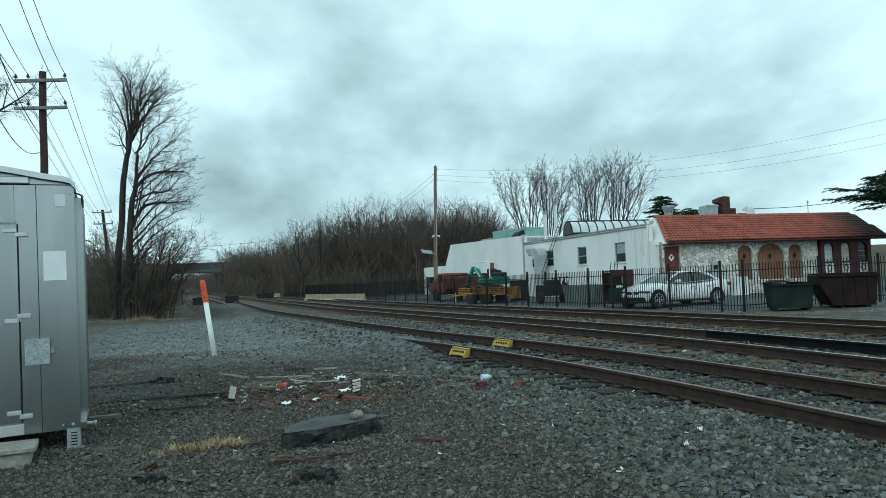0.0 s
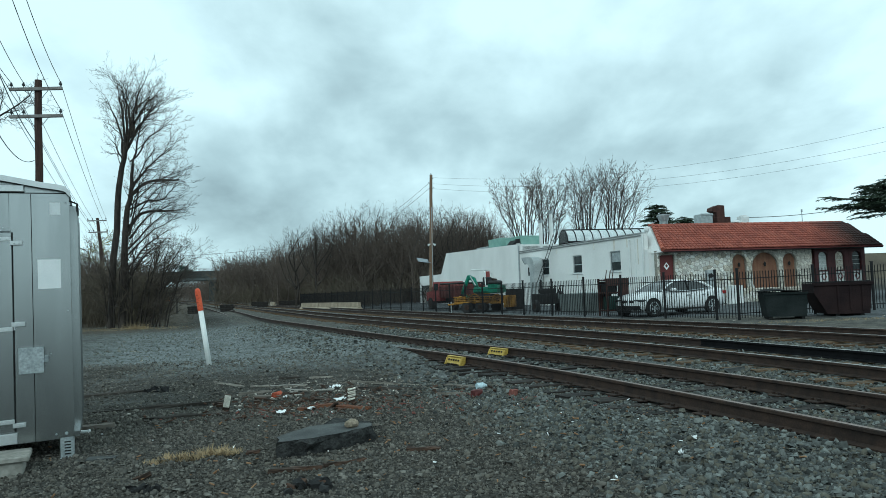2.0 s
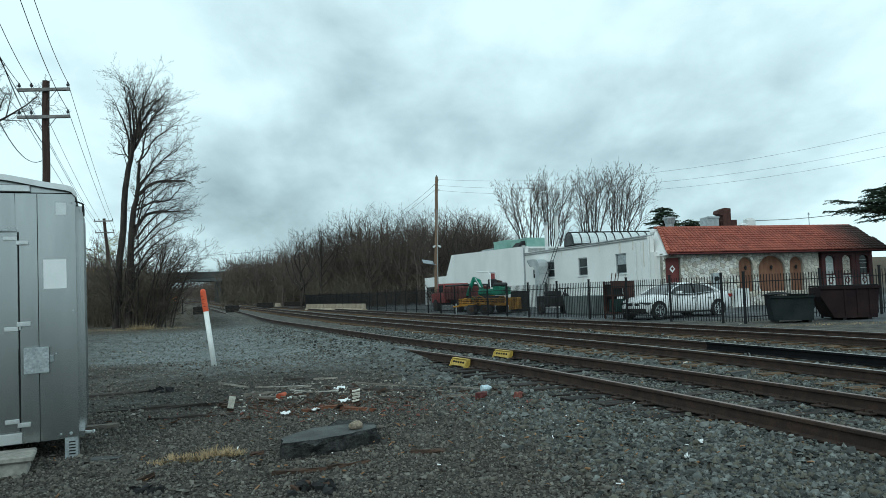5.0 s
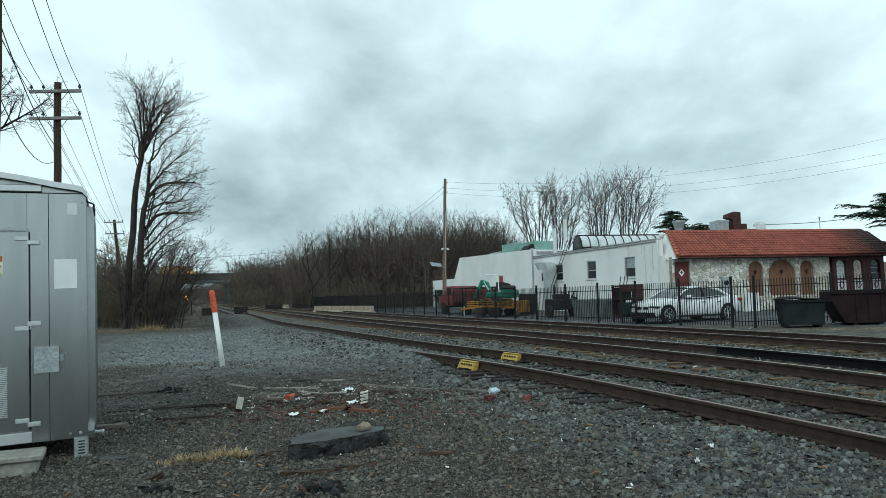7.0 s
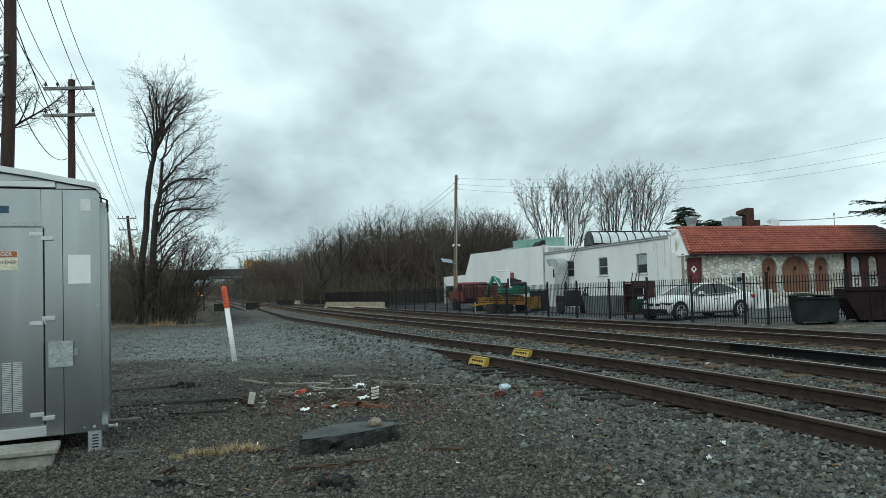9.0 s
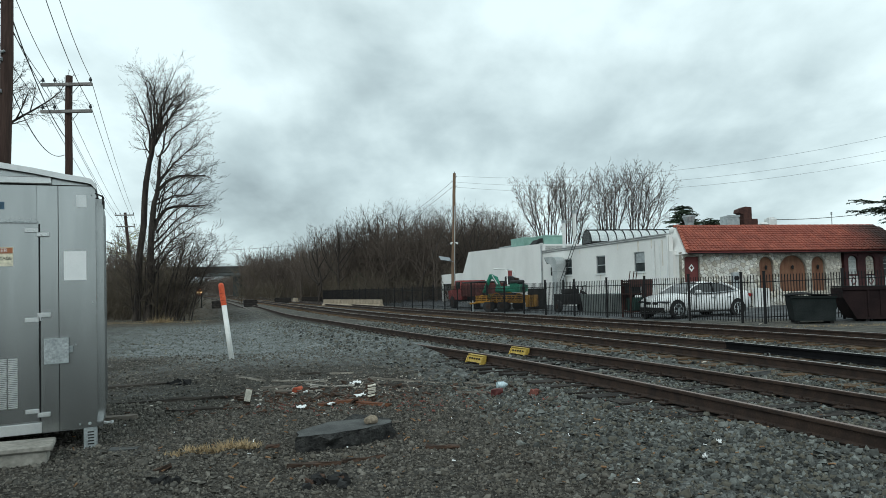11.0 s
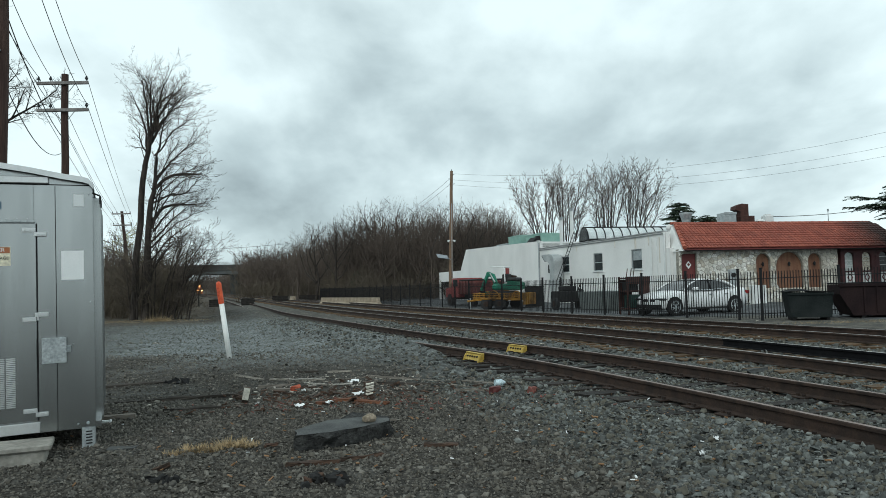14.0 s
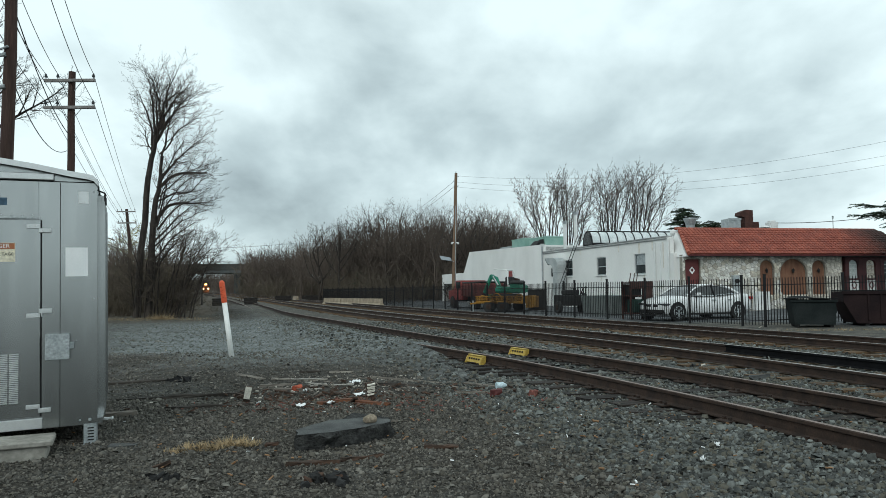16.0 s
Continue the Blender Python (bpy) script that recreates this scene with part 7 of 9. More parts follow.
        line = [p + Vector((rng.gauss(0, 0.03), rng.gauss(0, 0.06), rng.gauss(0, 0.02))) for p in line]
        m = len(line) - 1
        self.tube(line, [r0 + (r1 - r0) * k / m for k in range(m + 1)])
        for c in range(kids):
            a = min(0.999, bare + (1 - bare) * (c + rng.random()) / kids)
            k = int(a * m)
            q, ax = line[k].lerp(line[k + 1], a * m - k), (line[k + 1] - line[k]).normalized()
            side = ax.cross(Vector((rng.gauss(0, 1), rng.gauss(0, 1), rng.gauss(0, 1)))).normalized()
            ang = radians(spread * rng.uniform(0.5, 1.3)) * (1.0 - 0.35 * a)
            ln = length * rng.uniform(0.55, 1.2)
            self.limb(q, ax * math.cos(ang) + side * math.sin(ang), ln, max(rmin, min((r0 + (r1 - r0) * a) * 0.6, ln * 0.016)), 1, (0,) + fan, (0, 34, 36, 36), up, (0.5, 0.48, 0.46), wob, 0.15, rmin)

    def meshes(self, name, bark, twig):
        return soup(name + "_trunk", self.v, self.f, bark), soup(name + "_crown", self.tv, self.tf, twig)


def tree(name, m, w, bark, twig, label, category="tree", group=""):
    t = thing(name, m, label, category, group)
    a, b = w.meshes(name, bark, twig)
    part("trunk", a, None, t, "", True)
    part("crown", b, None, t, "bare twig crown")
    return t


# tall double-stemmed tree beside the yard: two dark stems, a round crown on top, heavy limbs reaching to one side
w = Wood(11, 0.035, True)
V3 = Vector
FINE = (5, 4, 3)
rt = random.Random(5)
w.guided(((-0.55, -0.2), (-0.08, 7.0), (0.25, 9.7), (0.85, 11.8)), 0.20, 0.10, 5, 1.6, 40, 0.1, bare=0.55, fan=FINE)
w.guided(((0.1, -0.2), (0.34, 5.4), (0.6, 7.8), (0.75, 9.4)), 0.22, 0.07, 4, 1.6, 40, 0.1, bare=0.6, fan=FINE)
# round head: limbs fan out from the upper stem
for k in range(15):
    a = radians(-72 + 148 * (k + rt.uniform(0.2, 0.8)) / 15)
    q = rt.uniform(0.5, 0.72)
    ex, ez = 1.12 + 2.3 * q * math.sin(a), 12.1 + 3.0 * q * math.cos(a)
    z0 = 9.9 + 2.2 * rt.random() * (1.1 - abs(a))
    x0 = 0.3 + 0.26 * (z0 - 9.9)
    w.guided(((x0, z0), (x0 * 0.55 + ex * 0.45, z0 * 0.42 + ez * 0.58), (ex, ez)), rt.uniform(0.045, 0.085), 0.014, 12, 1.5, 50, 1.7, 0.03, 0.25, FINE)
# heavy limbs reaching to one side
for pts, r, n in ((((0.6, 7.5), (1.5, 8.4), (2.95, 8.6)), 0.12, 13), (((0.4, 5.5), (1.2, 6.5), (2.75, 6.7)), 0.13, 12), (((0.4, 6.6), (1.5, 7.1), (2.6, 7.2), (3.4, 7.8)), 0.07, 15), (((0.2, 9.6), (-0.2, 10.4), (-0.5, 11.2)), 0.05, 9)):
    w.guided(pts, r, 0.045 if r > 0.11 else 0.016, n, 1.5, 46, 1.0, 0.09, fan=FINE)
# rising limbs that fill the side between head and foot
for k in range(15):
    z0 = 2.2 + 7.4 * (k + rt.random()) / 15
    x0 = 0.2 + 0.06 * z0
    reach = rt.uniform(0.8, 2.5)
    ez = z0 + rt.uniform(2.0, 3.3)
    w.guided(((x0, z0), (x0 + reach * 0.5, z0 + (ez - z0) * 0.62), (x0 + reach, ez)), rt.uniform(0.04, 0.075), 0.014, 12, 1.5, 54, 1.5, 0.035, 0.2, FINE)
# suckers round the foot
for k in range(12):
    x0 = -0.7 + 2.4 * k / 11
    lean, h = 0.25 + 0.95 * k / 11, rt.uniform(3.4, 5.4) - (1.2 if k == 0 else 0.0)
    w.guided(((x0, -0.1), (x0 + lean * 0.6, h * 0.6), (x0 + lean * 1.4, h)), 0.06, 0.014, 14, 1.5, 50, 1.8, 0.03, 0.08, (6, 5, 3))
for k in range(8):
    x0, h = 1.2 + 0.2 * k, rt.uniform(2.6, 4.6)
    w.guided(((x0, -0.1), (x0 + 0.5, h * 0.55), (x0 + rt.uniform(0.9, 1.6), h)), 0.05, 0.014, 14, 1.5, 52, 1.6, 0.03, 0.08, (6, 5, 3))
tree("tall_tree", pose(-17.0, 40.0, ground_at(-17, 40)), w, BARK, TWIG, "tall bare tree with two dark stems and fine twigs", "tree")

# tree whose branches reach over the utility pole
w = Wood(23, 0.03)
w.limb(V3((0, 0, -0.2)), V3((0.12, 0, 1)), 17.0, 0.32, 0, (9, 8, 6, 5), (40, 42, 38, 34), 0.03, (0.36, 0.46, 0.46, 0.45), 0.06, 0.72)
w.limb(V3((1.7, 0, 10.9)), V3((1, 0, 0.42)), 7.2, 0.14, 0, (11, 7, 6, 4), (44, 42, 38, 34), 0.06, (0.36, 0.5, 0.5, 0.45), 0.06, 0.35)
w.limb(V3((1.8, 0, 13.0)), V3((1, 0, 0.45)), 4.6, 0.10, 0, (9, 7, 6, 4), (44, 42, 38, 34), 0.05, (0.36, 0.5, 0.5, 0.45), 0.06, 0.3)
tree("bare_tree", pose(-32.2, 44.0, 0.0), w, BARK, TWIG, "bare tree reaching its branches past the utility pole", "tree")

# upright fan-shaped trees behind the white building
BUD = mat("budding_twigs", (0.085, 0.07, 0.062), (0.15, 0.125, 0.11), 0.5, 0.95, 0, 0, 10)
def vase_tree(x, y, seed, tips):
    """Stems that rise from one stool and spread like a vase, with short upright shoots and swelling buds."""
    w = Wood(seed, 0.022, True)
    rng = random.Random(seed)
    for tx, tz in tips:
        k = rng.uniform(0.25, 0.5)
        w.guided(((tx * 0.06, 0.3), (tx * k, tz * 0.5), (tx * 0.75, tz * 0.74), (tx * 0.92, tz * 0.9)), 0.075, 0.016, 14, 1.9, 34, 1.3, 0.06, 0.3, (6, 3), 0.009, 0.09)
        w.guided(((tx * 0.3, tz * 0.5), (tx * 0.45, tz * 0.75), (tx * 0.7 + rng.uniform(-0.7, 0.7), tz * 0.86)), 0.045, 0.014, 10, 1.5, 36, 1.6, 0.06, 0.2, (5, 3), 0.009, 0.09)
    n = len(w.tf)
    for q in range(0, n, 6):
        c = sum((V3(w.tv[i]) for i in w.tf[q]), V3()) / 4
        if c.z < tips[0][1] * 0.62:
            continue
        o, r = len(w.tv), rng.uniform(0.018, 0.042)
        w.tv += [(c.x + a * r, c.y + b * r, c.z + e * r * 1.4) for a, b, e in ((1, 0, 0), (0, 1, 0), (-1, 0, 0), (0, -1, 0), (0, 0, 1), (0, 0, -1))]
        w.tf += [(o + a, o + (a + 1) % 4, o + b, o + b) for a in range(4) for b in (4, 5)]
    w.tf = [f if f[2] != f[3] else f[:3] for f in w.tf]
    tree("fan_tree", pose(x, y, 0.2), w, BARK, BUD, "bare multi-stemmed tree with upright budding branches", "tree", "trees behind the white building")


vase_tree(9.4, 61.0, 31, ((-2.8, 10.3), (-1.9, 10.8), (-0.9, 10.4), (0.3, 11.3), (1.1, 12.0), (1.6, 11.0)))
vase_tree(11.2, 62.0, 32, ((-0.8, 11.4), (0.0, 12.0), (0.7, 10.8), (1.6, 11.4), (2.3, 11.0), (2.0, 9.2)))
vase_tree(14.7, 61.0, 33, ((-0.8, 11.3), (0.0, 12.0), (0.6, 11.5), (1.5, 11.7), (2.1, 11.9), (-1.2, 9.8)))
vase_tree(16.8, 61.0, 34, ((-0.2, 11.4), (0.4, 12.4), (1.1, 12.2), (1.9, 12.0), (2.9, 11.4), (3.6, 10.0), (2.4, 10.6)))


def merge(name, wood_list, places, material):
    """Many trees set down as one mesh of woods."""
    vs, fs, o = [], [], 0
    data = []
    for w in wood_list:
        v = np.array(w.v + w.tv)
        f = [q for q in w.f] + [tuple(i + len(w.v) for i in q) for q in w.tf]
        data.append((v, np.array(f)))
    for k, (x, y, z, s, a, st) in enumerate(places):
        v, f = data[k % len(data)]
        c, sn = math.cos(a), math.sin(a)
        z = z + float(rise(y))
        q = np.column_stack([(v[:, 0] * c - v[:, 1] * sn) * s * st + x, (v[:, 0] * sn + v[:, 1] * c) * s * st + y, v[:, 2] * s + z])
        vs.append(q)
        fs.append(f + o)
        o += len(v)
    V, F = np.concatenate(vs), np.concatenate(fs)
    me = bpy.data.meshes.new(name)
    me.vertices.add(len(V))
    me.vertices.foreach_set("co", V.ravel())
    me.loops.add(F.size)
    me.loops.foreach_set("vertex_index", F.ravel().astype(np.int32))
    me.polygons.add(len(F))
    me.polygons.foreach_set("loop_start", np.arange(0, F.size, 4, dtype=np.int32))
    me.polygons.foreach_set("loop_total", np.full(len(F), 4, dtype=np.int32))
    me.update(calc_edges=True)
    me.materials.append(material)
    return part(name, me, None)


def open_line(p):
    """Nothing grows on the railway itself, nor close beside it up to the bridge."""
    return not (p[1] < 262 and -0.364 < p[0] / p[1] < -0.286)


def crown_tree(seed, kids, fan, rmin):
    """A woodland tree 12 m high: a short bole that forks into rising limbs, with a rounded head of fine twigs."""
    w = Wood(seed, 0.05, True, True)
    r = w.r
    w.guided(((0, -0.3), (r.gauss(0, 0.2), 4.0), (r.gauss(0, 0.6), 7.5), (r.gauss(0, 0.8), 10.0)), 0.14, 0.03, kids * 2, 2.4, 58, 0.5, 0.035, 0.25, fan, rmin)
    for k in range(6):
        a, z = k * 1.05 + r.uniform(-0.3, 0.3), r.uniform(2.0, 5.5)
        reach = r.uniform(2.0, 4.2)
        w.guided(((0, z), (reach * 0.6 * math.cos(a), z + 2.0), (reach * math.cos(a), r.uniform(6.5, 9.6))), 0.07, 0.02, kids, 2.2, 55, abs(reach * math.sin(a)), 0.035, 0.15, fan, rmin)
    return w


wood_kinds = [crown_tree(seed, 8, (4, 2), 0.010) for seed in (51, 52, 53, 54, 59)]
far_kinds = [crown_tree(seed, 5, (3, 1), 0.022) for seed in (55, 56, 57, 58)]


def skyline(places, unit=12.0):
    """Keeps the wood's outline: low beside the bridge, highest half-way to the yard, ending behind the white building."""
    res = []
    for x, y, z, s, a, st in places:
        top = 1.45 + (float(np.interp(x / y, (-0.29, -0.2, -0.165, -0.103, -0.045, 0.0, 0.061, 0.106, 0.126, 0.15), (7.9, 10.4, 12.4, 15.4, 13.8, 14.8, 14.7, 14.2, 11.0, 7.0))) - 1.45) * y / 100
        res.append((x, y, z, min(s, max(0.3, (top - float(rise(y))) / unit * rng.uniform(0.84, 1.1))) if -0.29 < x / y < 0.16 else s, a, st))
    return res


rng = random.Random(77)
places = []


def plant(n, d0, d1, s0, s1, h0, h1):
    """Trees in a strip beside the line: lateral distance, way along it, height factor."""
    for _ in range(n):
        s = s0 + (s1 - s0) * rng.random() ** 1.2
        d = d0 + (d1 - d0) * rng.random() ** 1.3
        x, y, b = on_line(MAIN, s)
        places.append((x + d * math.cos(b), y + d * math.sin(b), 0.0, rng.uniform(h0, h1), rng.uniform(0, 6.28), rng.uniform(0.7, 1.1)))


plant(100, 10.5, 40, 84, 170, 0.9, 1.4)
plant(75, 9.5, 50, 150, 245, 0.8, 1.3)
plant(40, 12, 34, 72, 104, 0.7, 1.2)
plant(40, 8, 26, 195, 243, 0.9, 1.25)
plant(110, -60, -17, 60, 200, 0.38, 0.7)
plant(26, -60, -17, 110, 250, 0.4, 0.7)
plant(36, 10, 60, 275, 360, 0.8, 1.1)
plant(36, -70, -14, 275, 380, 0.8, 1.1)
for _ in range(16):
    y = rng.uniform(112, 160)
    places.append((-rng.uniform(0.145, 0.225) * y, y, 0.0, rng.uniform(1.05, 1.5), rng.uniform(0, 6.28), rng.uniform(0.7, 1.0)))
for _ in range(70):
    y = rng.uniform(150, 243)
    places.append((-rng.uniform(0.19, 0.284) * y, y, 0.0, rng.uniform(0.9, 1.5), rng.uniform(0, 6.28), rng.uniform(0.8, 1.2)))
for _ in range(46):
    places.append((rng.uniform(-10, 12), rng.uniform(84, 104), 0.0, rng.uniform(0.9, 1.3), rng.uniform(0, 6.28), rng.uniform(0.7, 1.0)))
for _ in range(46):
    y = rng.uniform(58, 115)
    places.append((-rng.uniform(0.375, 0.50) * y, y, 0.0, rng.uniform(0.45, 0.72), rng.uniform(0, 6.28), rng.uniform(0.8, 1.1)))
for _ in range(7):
    y = rng.uniform(43, 54)
    places.append((-rng.uniform(0.385, 0.475) * y, y, 0.0, rng.uniform(0.3, 0.48), rng.uniform(0, 6.28), rng.uniform(0.8, 1.1)))
for _ in range(26):
    places.append((rng.uniform(-70, -36), rng.uniform(70, 130), 0.0, rng.uniform(0.35, 0.75), rng.uniform(0, 6.28), rng.uniform(0.8, 1.1)))
for _ in range(26):
    y = rng.uniform(76, 100)
    places.append((rng.uniform(-0.03, 0.11) * y, y, 0.0, rng.uniform(0.9, 1.3), rng.uniform(0, 6.28), rng.uniform(0.7, 1.0)))
places = skyline([p for p in places if open_line(p) and not (abs(p[1] - 250) < 8 and -120 < p[0] < -36)])
tagged(merge("far_woodland", far_kinds, [p for p in places if p[1] >= 122], WOODS), "grey-brown leafless woods farther along the railway", "woods", "", "stuff")
tagged(merge("woodland", wood_kinds, [p for p in places if p[1] < 122], WOODS), "grey-brown leafless winter woods along the railway", "woods", "", "stuff")

brush_kinds, low = [], []
for seed in (61, 62, 63):
    w = Wood(seed, 0.05, True)
    for j in range(7):
        a = j * 0.7
        w.limb(V3((0.2 * math.cos(a), 0.2 * math.sin(a), -0.05)), V3((0.5 * math.cos(a), 0.5 * math.sin(a), 1)), w.r.uniform(1.4, 2.6), 0.02, 0, (5, 3), (32, 36), 0.02, (0.5, 0.8), 0.12, 0.1, 0.009)
    brush_kinds.append(w)
places = []
plant(290, 8.6, 20, 66, 250, 0.8, 2.0)
for _ in range(50):
    y = rng.uniform(150, 243)
    places.append((-rng.uniform(0.22, 0.285) * y, y, 0.0, rng.uniform(1.0, 1.7), rng.uniform(0, 6.28), 1.6))
for _ in range(50):
    places.append((rng.uniform(-60, -27), rng.uniform(62, 120), 0.0, rng.uniform(1.4, 2.6), rng.uniform(0, 6.28), 1.0))
plant(90, -40, -16, 50, 150, 0.5, 1.4)
plant(26, -22, -13, 80, 240, 0.5, 0.9)
for _ in range(150):
    y = rng.uniform(44, 100)
    places.append((-rng.uniform(0.378, 0.50) * y, y, 0.0, rng.uniform(0.8, 1.9), rng.uniform(0, 6.28), 1.0))
for _ in range(34):
    places.append((rng.uniform(-25, -15.5), rng.uniform(41, 50), 0.0, rng.uniform(0.4, 1.1), rng.uniform(0, 6.28), 1.0))
for _ in range(6):
    places.append((rng.uniform(-17.5, -15.4), rng.uniform(39.6, 42), 0.0, rng.uniform(0.4, 1.3), rng.uniform(0, 6.28), 1.0))
for _ in range(70):
    s, d = rng.uniform(34, 110), rng.uniform(-12, -6.2)
    x, y, b = on_line(MAIN, s)
    low.append((x + d * math.cos(b), y + d * math.sin(b), 0.0, rng.uniform(0.08, 0.28), rng.uniform(0, 6.28), 1.6))
tagged(merge("low_weeds", brush_kinds, low, BRUSH), "low dry weeds on the dirt beside the siding", "weeds", "", "stuff")
tagged(merge("undergrowth", brush_kinds, [p for p in places if open_line(p)], BRUSH), "dry brown leafless brush along the tracks", "brush", "", "stuff")

# far tree line closing the horizon
places = []
for k in range(210):
    places.append((rng.uniform(-230, 10), rng.uniform(300, 420), 0.0, rng.uniform(2.6, 5.0), rng.uniform(0, 6.28), rng.uniform(0.9, 1.3)))
for k in range(120):
    y = rng.uniform(430, 620)
    places.append((-rng.uniform(0.26, 0.46) * y, y, 0.0, rng.uniform(3.0, 5.5), rng.uniform(0, 6.28), rng.uniform(0.9, 1.3)))
places = [p for p in places if abs(lateral(p[0], p[1])[0]) > 7.0]
tagged(merge("distant_thicket", brush_kinds, places, WOODS), "distant brown thicket beyond the road bridge", "thicket", "", "stuff")
places = []
for k in range(84):
    a = rng.uniform(-0.75, 0.2) if k < 50 else rng.uniform(-1.25, 1.35)
    d = rng.uniform(330, 560)
    places.append((d * math.sin(a), d * math.cos(a), 0.0, rng.uniform(0.8, 1.25), rng.uniform(0, 6.28), rng.uniform(0.9, 1.4)))
for k in range(80):
    q, y = rng.uniform(-0.43, -0.27), rng.uniform(640, 720)
    places.append((q * y, y, -3.0, rng.uniform(1.3, 1.8), rng.uniform(0, 6.28), rng.uniform(0.9, 1.3)))
for k in range(110):
    a, d = rng.uniform(-0.40, -0.24), rng.uniform(305, 400)
    places.append((d * math.sin(a), d * math.cos(a), 0.0, rng.uniform(0.8, 1.15), rng.uniform(0, 6.28), rng.uniform(0.9, 1.3)))
places = [p for p in places if abs(lateral(p[0], p[1])[0]) > 9]
tagged(merge("distant_woods", far_kinds, places, WOODS), "distant leafless tree line on the horizon", "woods", "", "stuff")

# single trees that stand out before the wood
for x, y, h, seed in ((-13.3, 90.0, 12.2, 141), (-6.9, 93.0, 14.2, 142), (-17.6, 99.0, 12.0, 143), (-2.2, 91.0, 12.6, 144), (4.2, 80.0, 11.8, 145), (6.6, 86.0, 12.4, 146), (1.9, 83.0, 11.6, 147)):
    w = Wood(seed, 0.04, True)
    k = h / 12.0
    w.guided(((0, -0.3), (w.r.gauss(0, 0.3), 3.6 * k), (w.r.gauss(0, 0.7), 7.0 * k), (w.r.gauss(0, 1.0), 9.8 * k)), 0.20, 0.03, 16, 2.0 * k, 50, 0.5, 0.04, 0.3, (6, 4), 0.010)
    for n in range(7):
        a, z = n * 0.9 + w.r.uniform(-0.3, 0.3), w.r.uniform(2.2, 6.0) * k
        reach = w.r.uniform(1.8, 3.6) * k
        w.guided(((0, z), (reach * 0.6 * math.cos(a), z + 2.0 * k), (reach * math.cos(a), w.r.uniform(7.0, 10.0) * k)), 0.10, 0.025, 11, 1.8 * k, 48, abs(reach * math.sin(a)), 0.04, 0.2, (6, 4), 0.010)
    tree("woodland_tree", pose(x, y, 0.0), w, BARK, TWIG, "bare grey-brown tree at the edge of the woods", "tree", "trees at the wood's edge")

# pale yellow-green willow in the distance
w = Wood(91, 0.05)
w.limb(V3((0, 0, -0.2)), V3((0.02, 0, 1)), 10.5, 0.22, 0, (16, 9, 6), (48, 40, 40), 0.01, (0.42, 0.46, 0.5), 0.08, 0.2, 0.02)
tree("willow", pose(-46.0, 102.0, 0.0), w, BARK, WILLOW, "yellow-green budding willow beyond the brush", "tree")


# ---- evergreens ----
def needle_spray(v, f, p, d, length, rng, wide=0.32):
    """A flat drooping spray of short needles along a branchlet."""
    d = d.normalized()
    side = d.cross(Vector((0, 0, 1))).normalized()
    n = max(4, int(length / 0.06))
    for k in range(n):
        a = k / n
        c = p + d * (length * a) - Vector((0, 0, 0.10 * length * a * a))
        for s in (-1, 1):
            L = wide * (1.05 - 0.8 * a) * rng.uniform(0.6, 1.2)
            tip = c + side * (s * L) + d * (L * 0.55) + Vector((0, 0, rng.uniform(-0.10, 0.03)))
            o = len(v)
            wv = d * 0.028 + Vector((0, 0, rng.uniform(-0.03, 0.03)))
            v += [tuple(c - wv), tuple(c + wv), tuple(tip)]
            f.append((o, o + 1, o + 2))


def conifer(m, height, radius, z_low, n, seed, label, droop=0.15):
    rng = random.Random(seed)
    w = Wood(seed, 0.0)
    v, f = [], []
    w.tube([Vector((0, 0, -0.2)), Vector((0.05, 0, height * 0.5)), Vector((0, 0, height))], [height * 0.025, height * 0.015, 0.02])
    for k in range(n):
        z = z_low + (height - z_low) * ((k + rng.random()) / n) ** 1.05
        L = radius * (1 - (z - z_low) / (height - z_low)) ** 0.75 * rng.uniform(0.65, 1.08) + 0.25
        a = k * 2.4 + rng.uniform(-0.4, 0.4)
        d = Vector((math.cos(a), math.sin(a), rng.uniform(0.0, 0.3)))
        pts = [Vector((0, 0, z)) + d * (L * q) - Vector((0, 0, droop * L * q * q)) for q in (0, 0.33, 0.66, 1)]
        w.tube(pts, [0.05, 0.035, 0.022, 0.008])
        m_ = int(6 + L * 6)
        for j in range(m_):
            q = 0.12 + 0.88 * (j + rng.random()) / m_
            i = min(int(q * 3), 2)
            c = pts[i].lerp(pts[i + 1], q * 3 - i)
            along = (pts[i + 1] - pts[i]).normalized()
            sd = along.cross(Vector((0, 0, 1))).normalized() * rng.choice((-1, 1))
            dd = along * rng.uniform(0.3, 1.0) + sd * rng.uniform(0.2, 0.9) + Vector((0, 0, rng.uniform(-0.15, 0.12)))
            needle_spray(v, f, c, dd, rng.uniform(0.45, 0.95) * (0.6 + 0.1 * L), rng)
    t = thing("conifer", m, label, "conifer", "evergreen trees")
    part("trunk", soup("conifer_trunk", w.v, w.f, BARK), None, t)
    part("crown", soup("conifer_crown", v, f, EVERGREEN), None, t, "dark needled branches")


conifer(pose(26.3, 33.8, 0.4), 7.0, 5.0, 4.2, 180, 5, "dark green cedar with spreading branches overhanging the restaurant roof", 0.06)
conifer(pose(17.5, 50.0, 0.4), 6.9, 2.0, 3.6, 70, 6, "dark evergreen treetop behind the tiled roof")
conifer(pose(-10.7, 92.0, 0.0), 4.0, 1.3, 0.1, 60, 8, "dark green evergreen shrub at the edge of the woods")
conifer(pose(19.9, 51.0, 0.4), 6.0, 1.9, 3.2, 60, 7, "small dark evergreen behind the tiled roof")


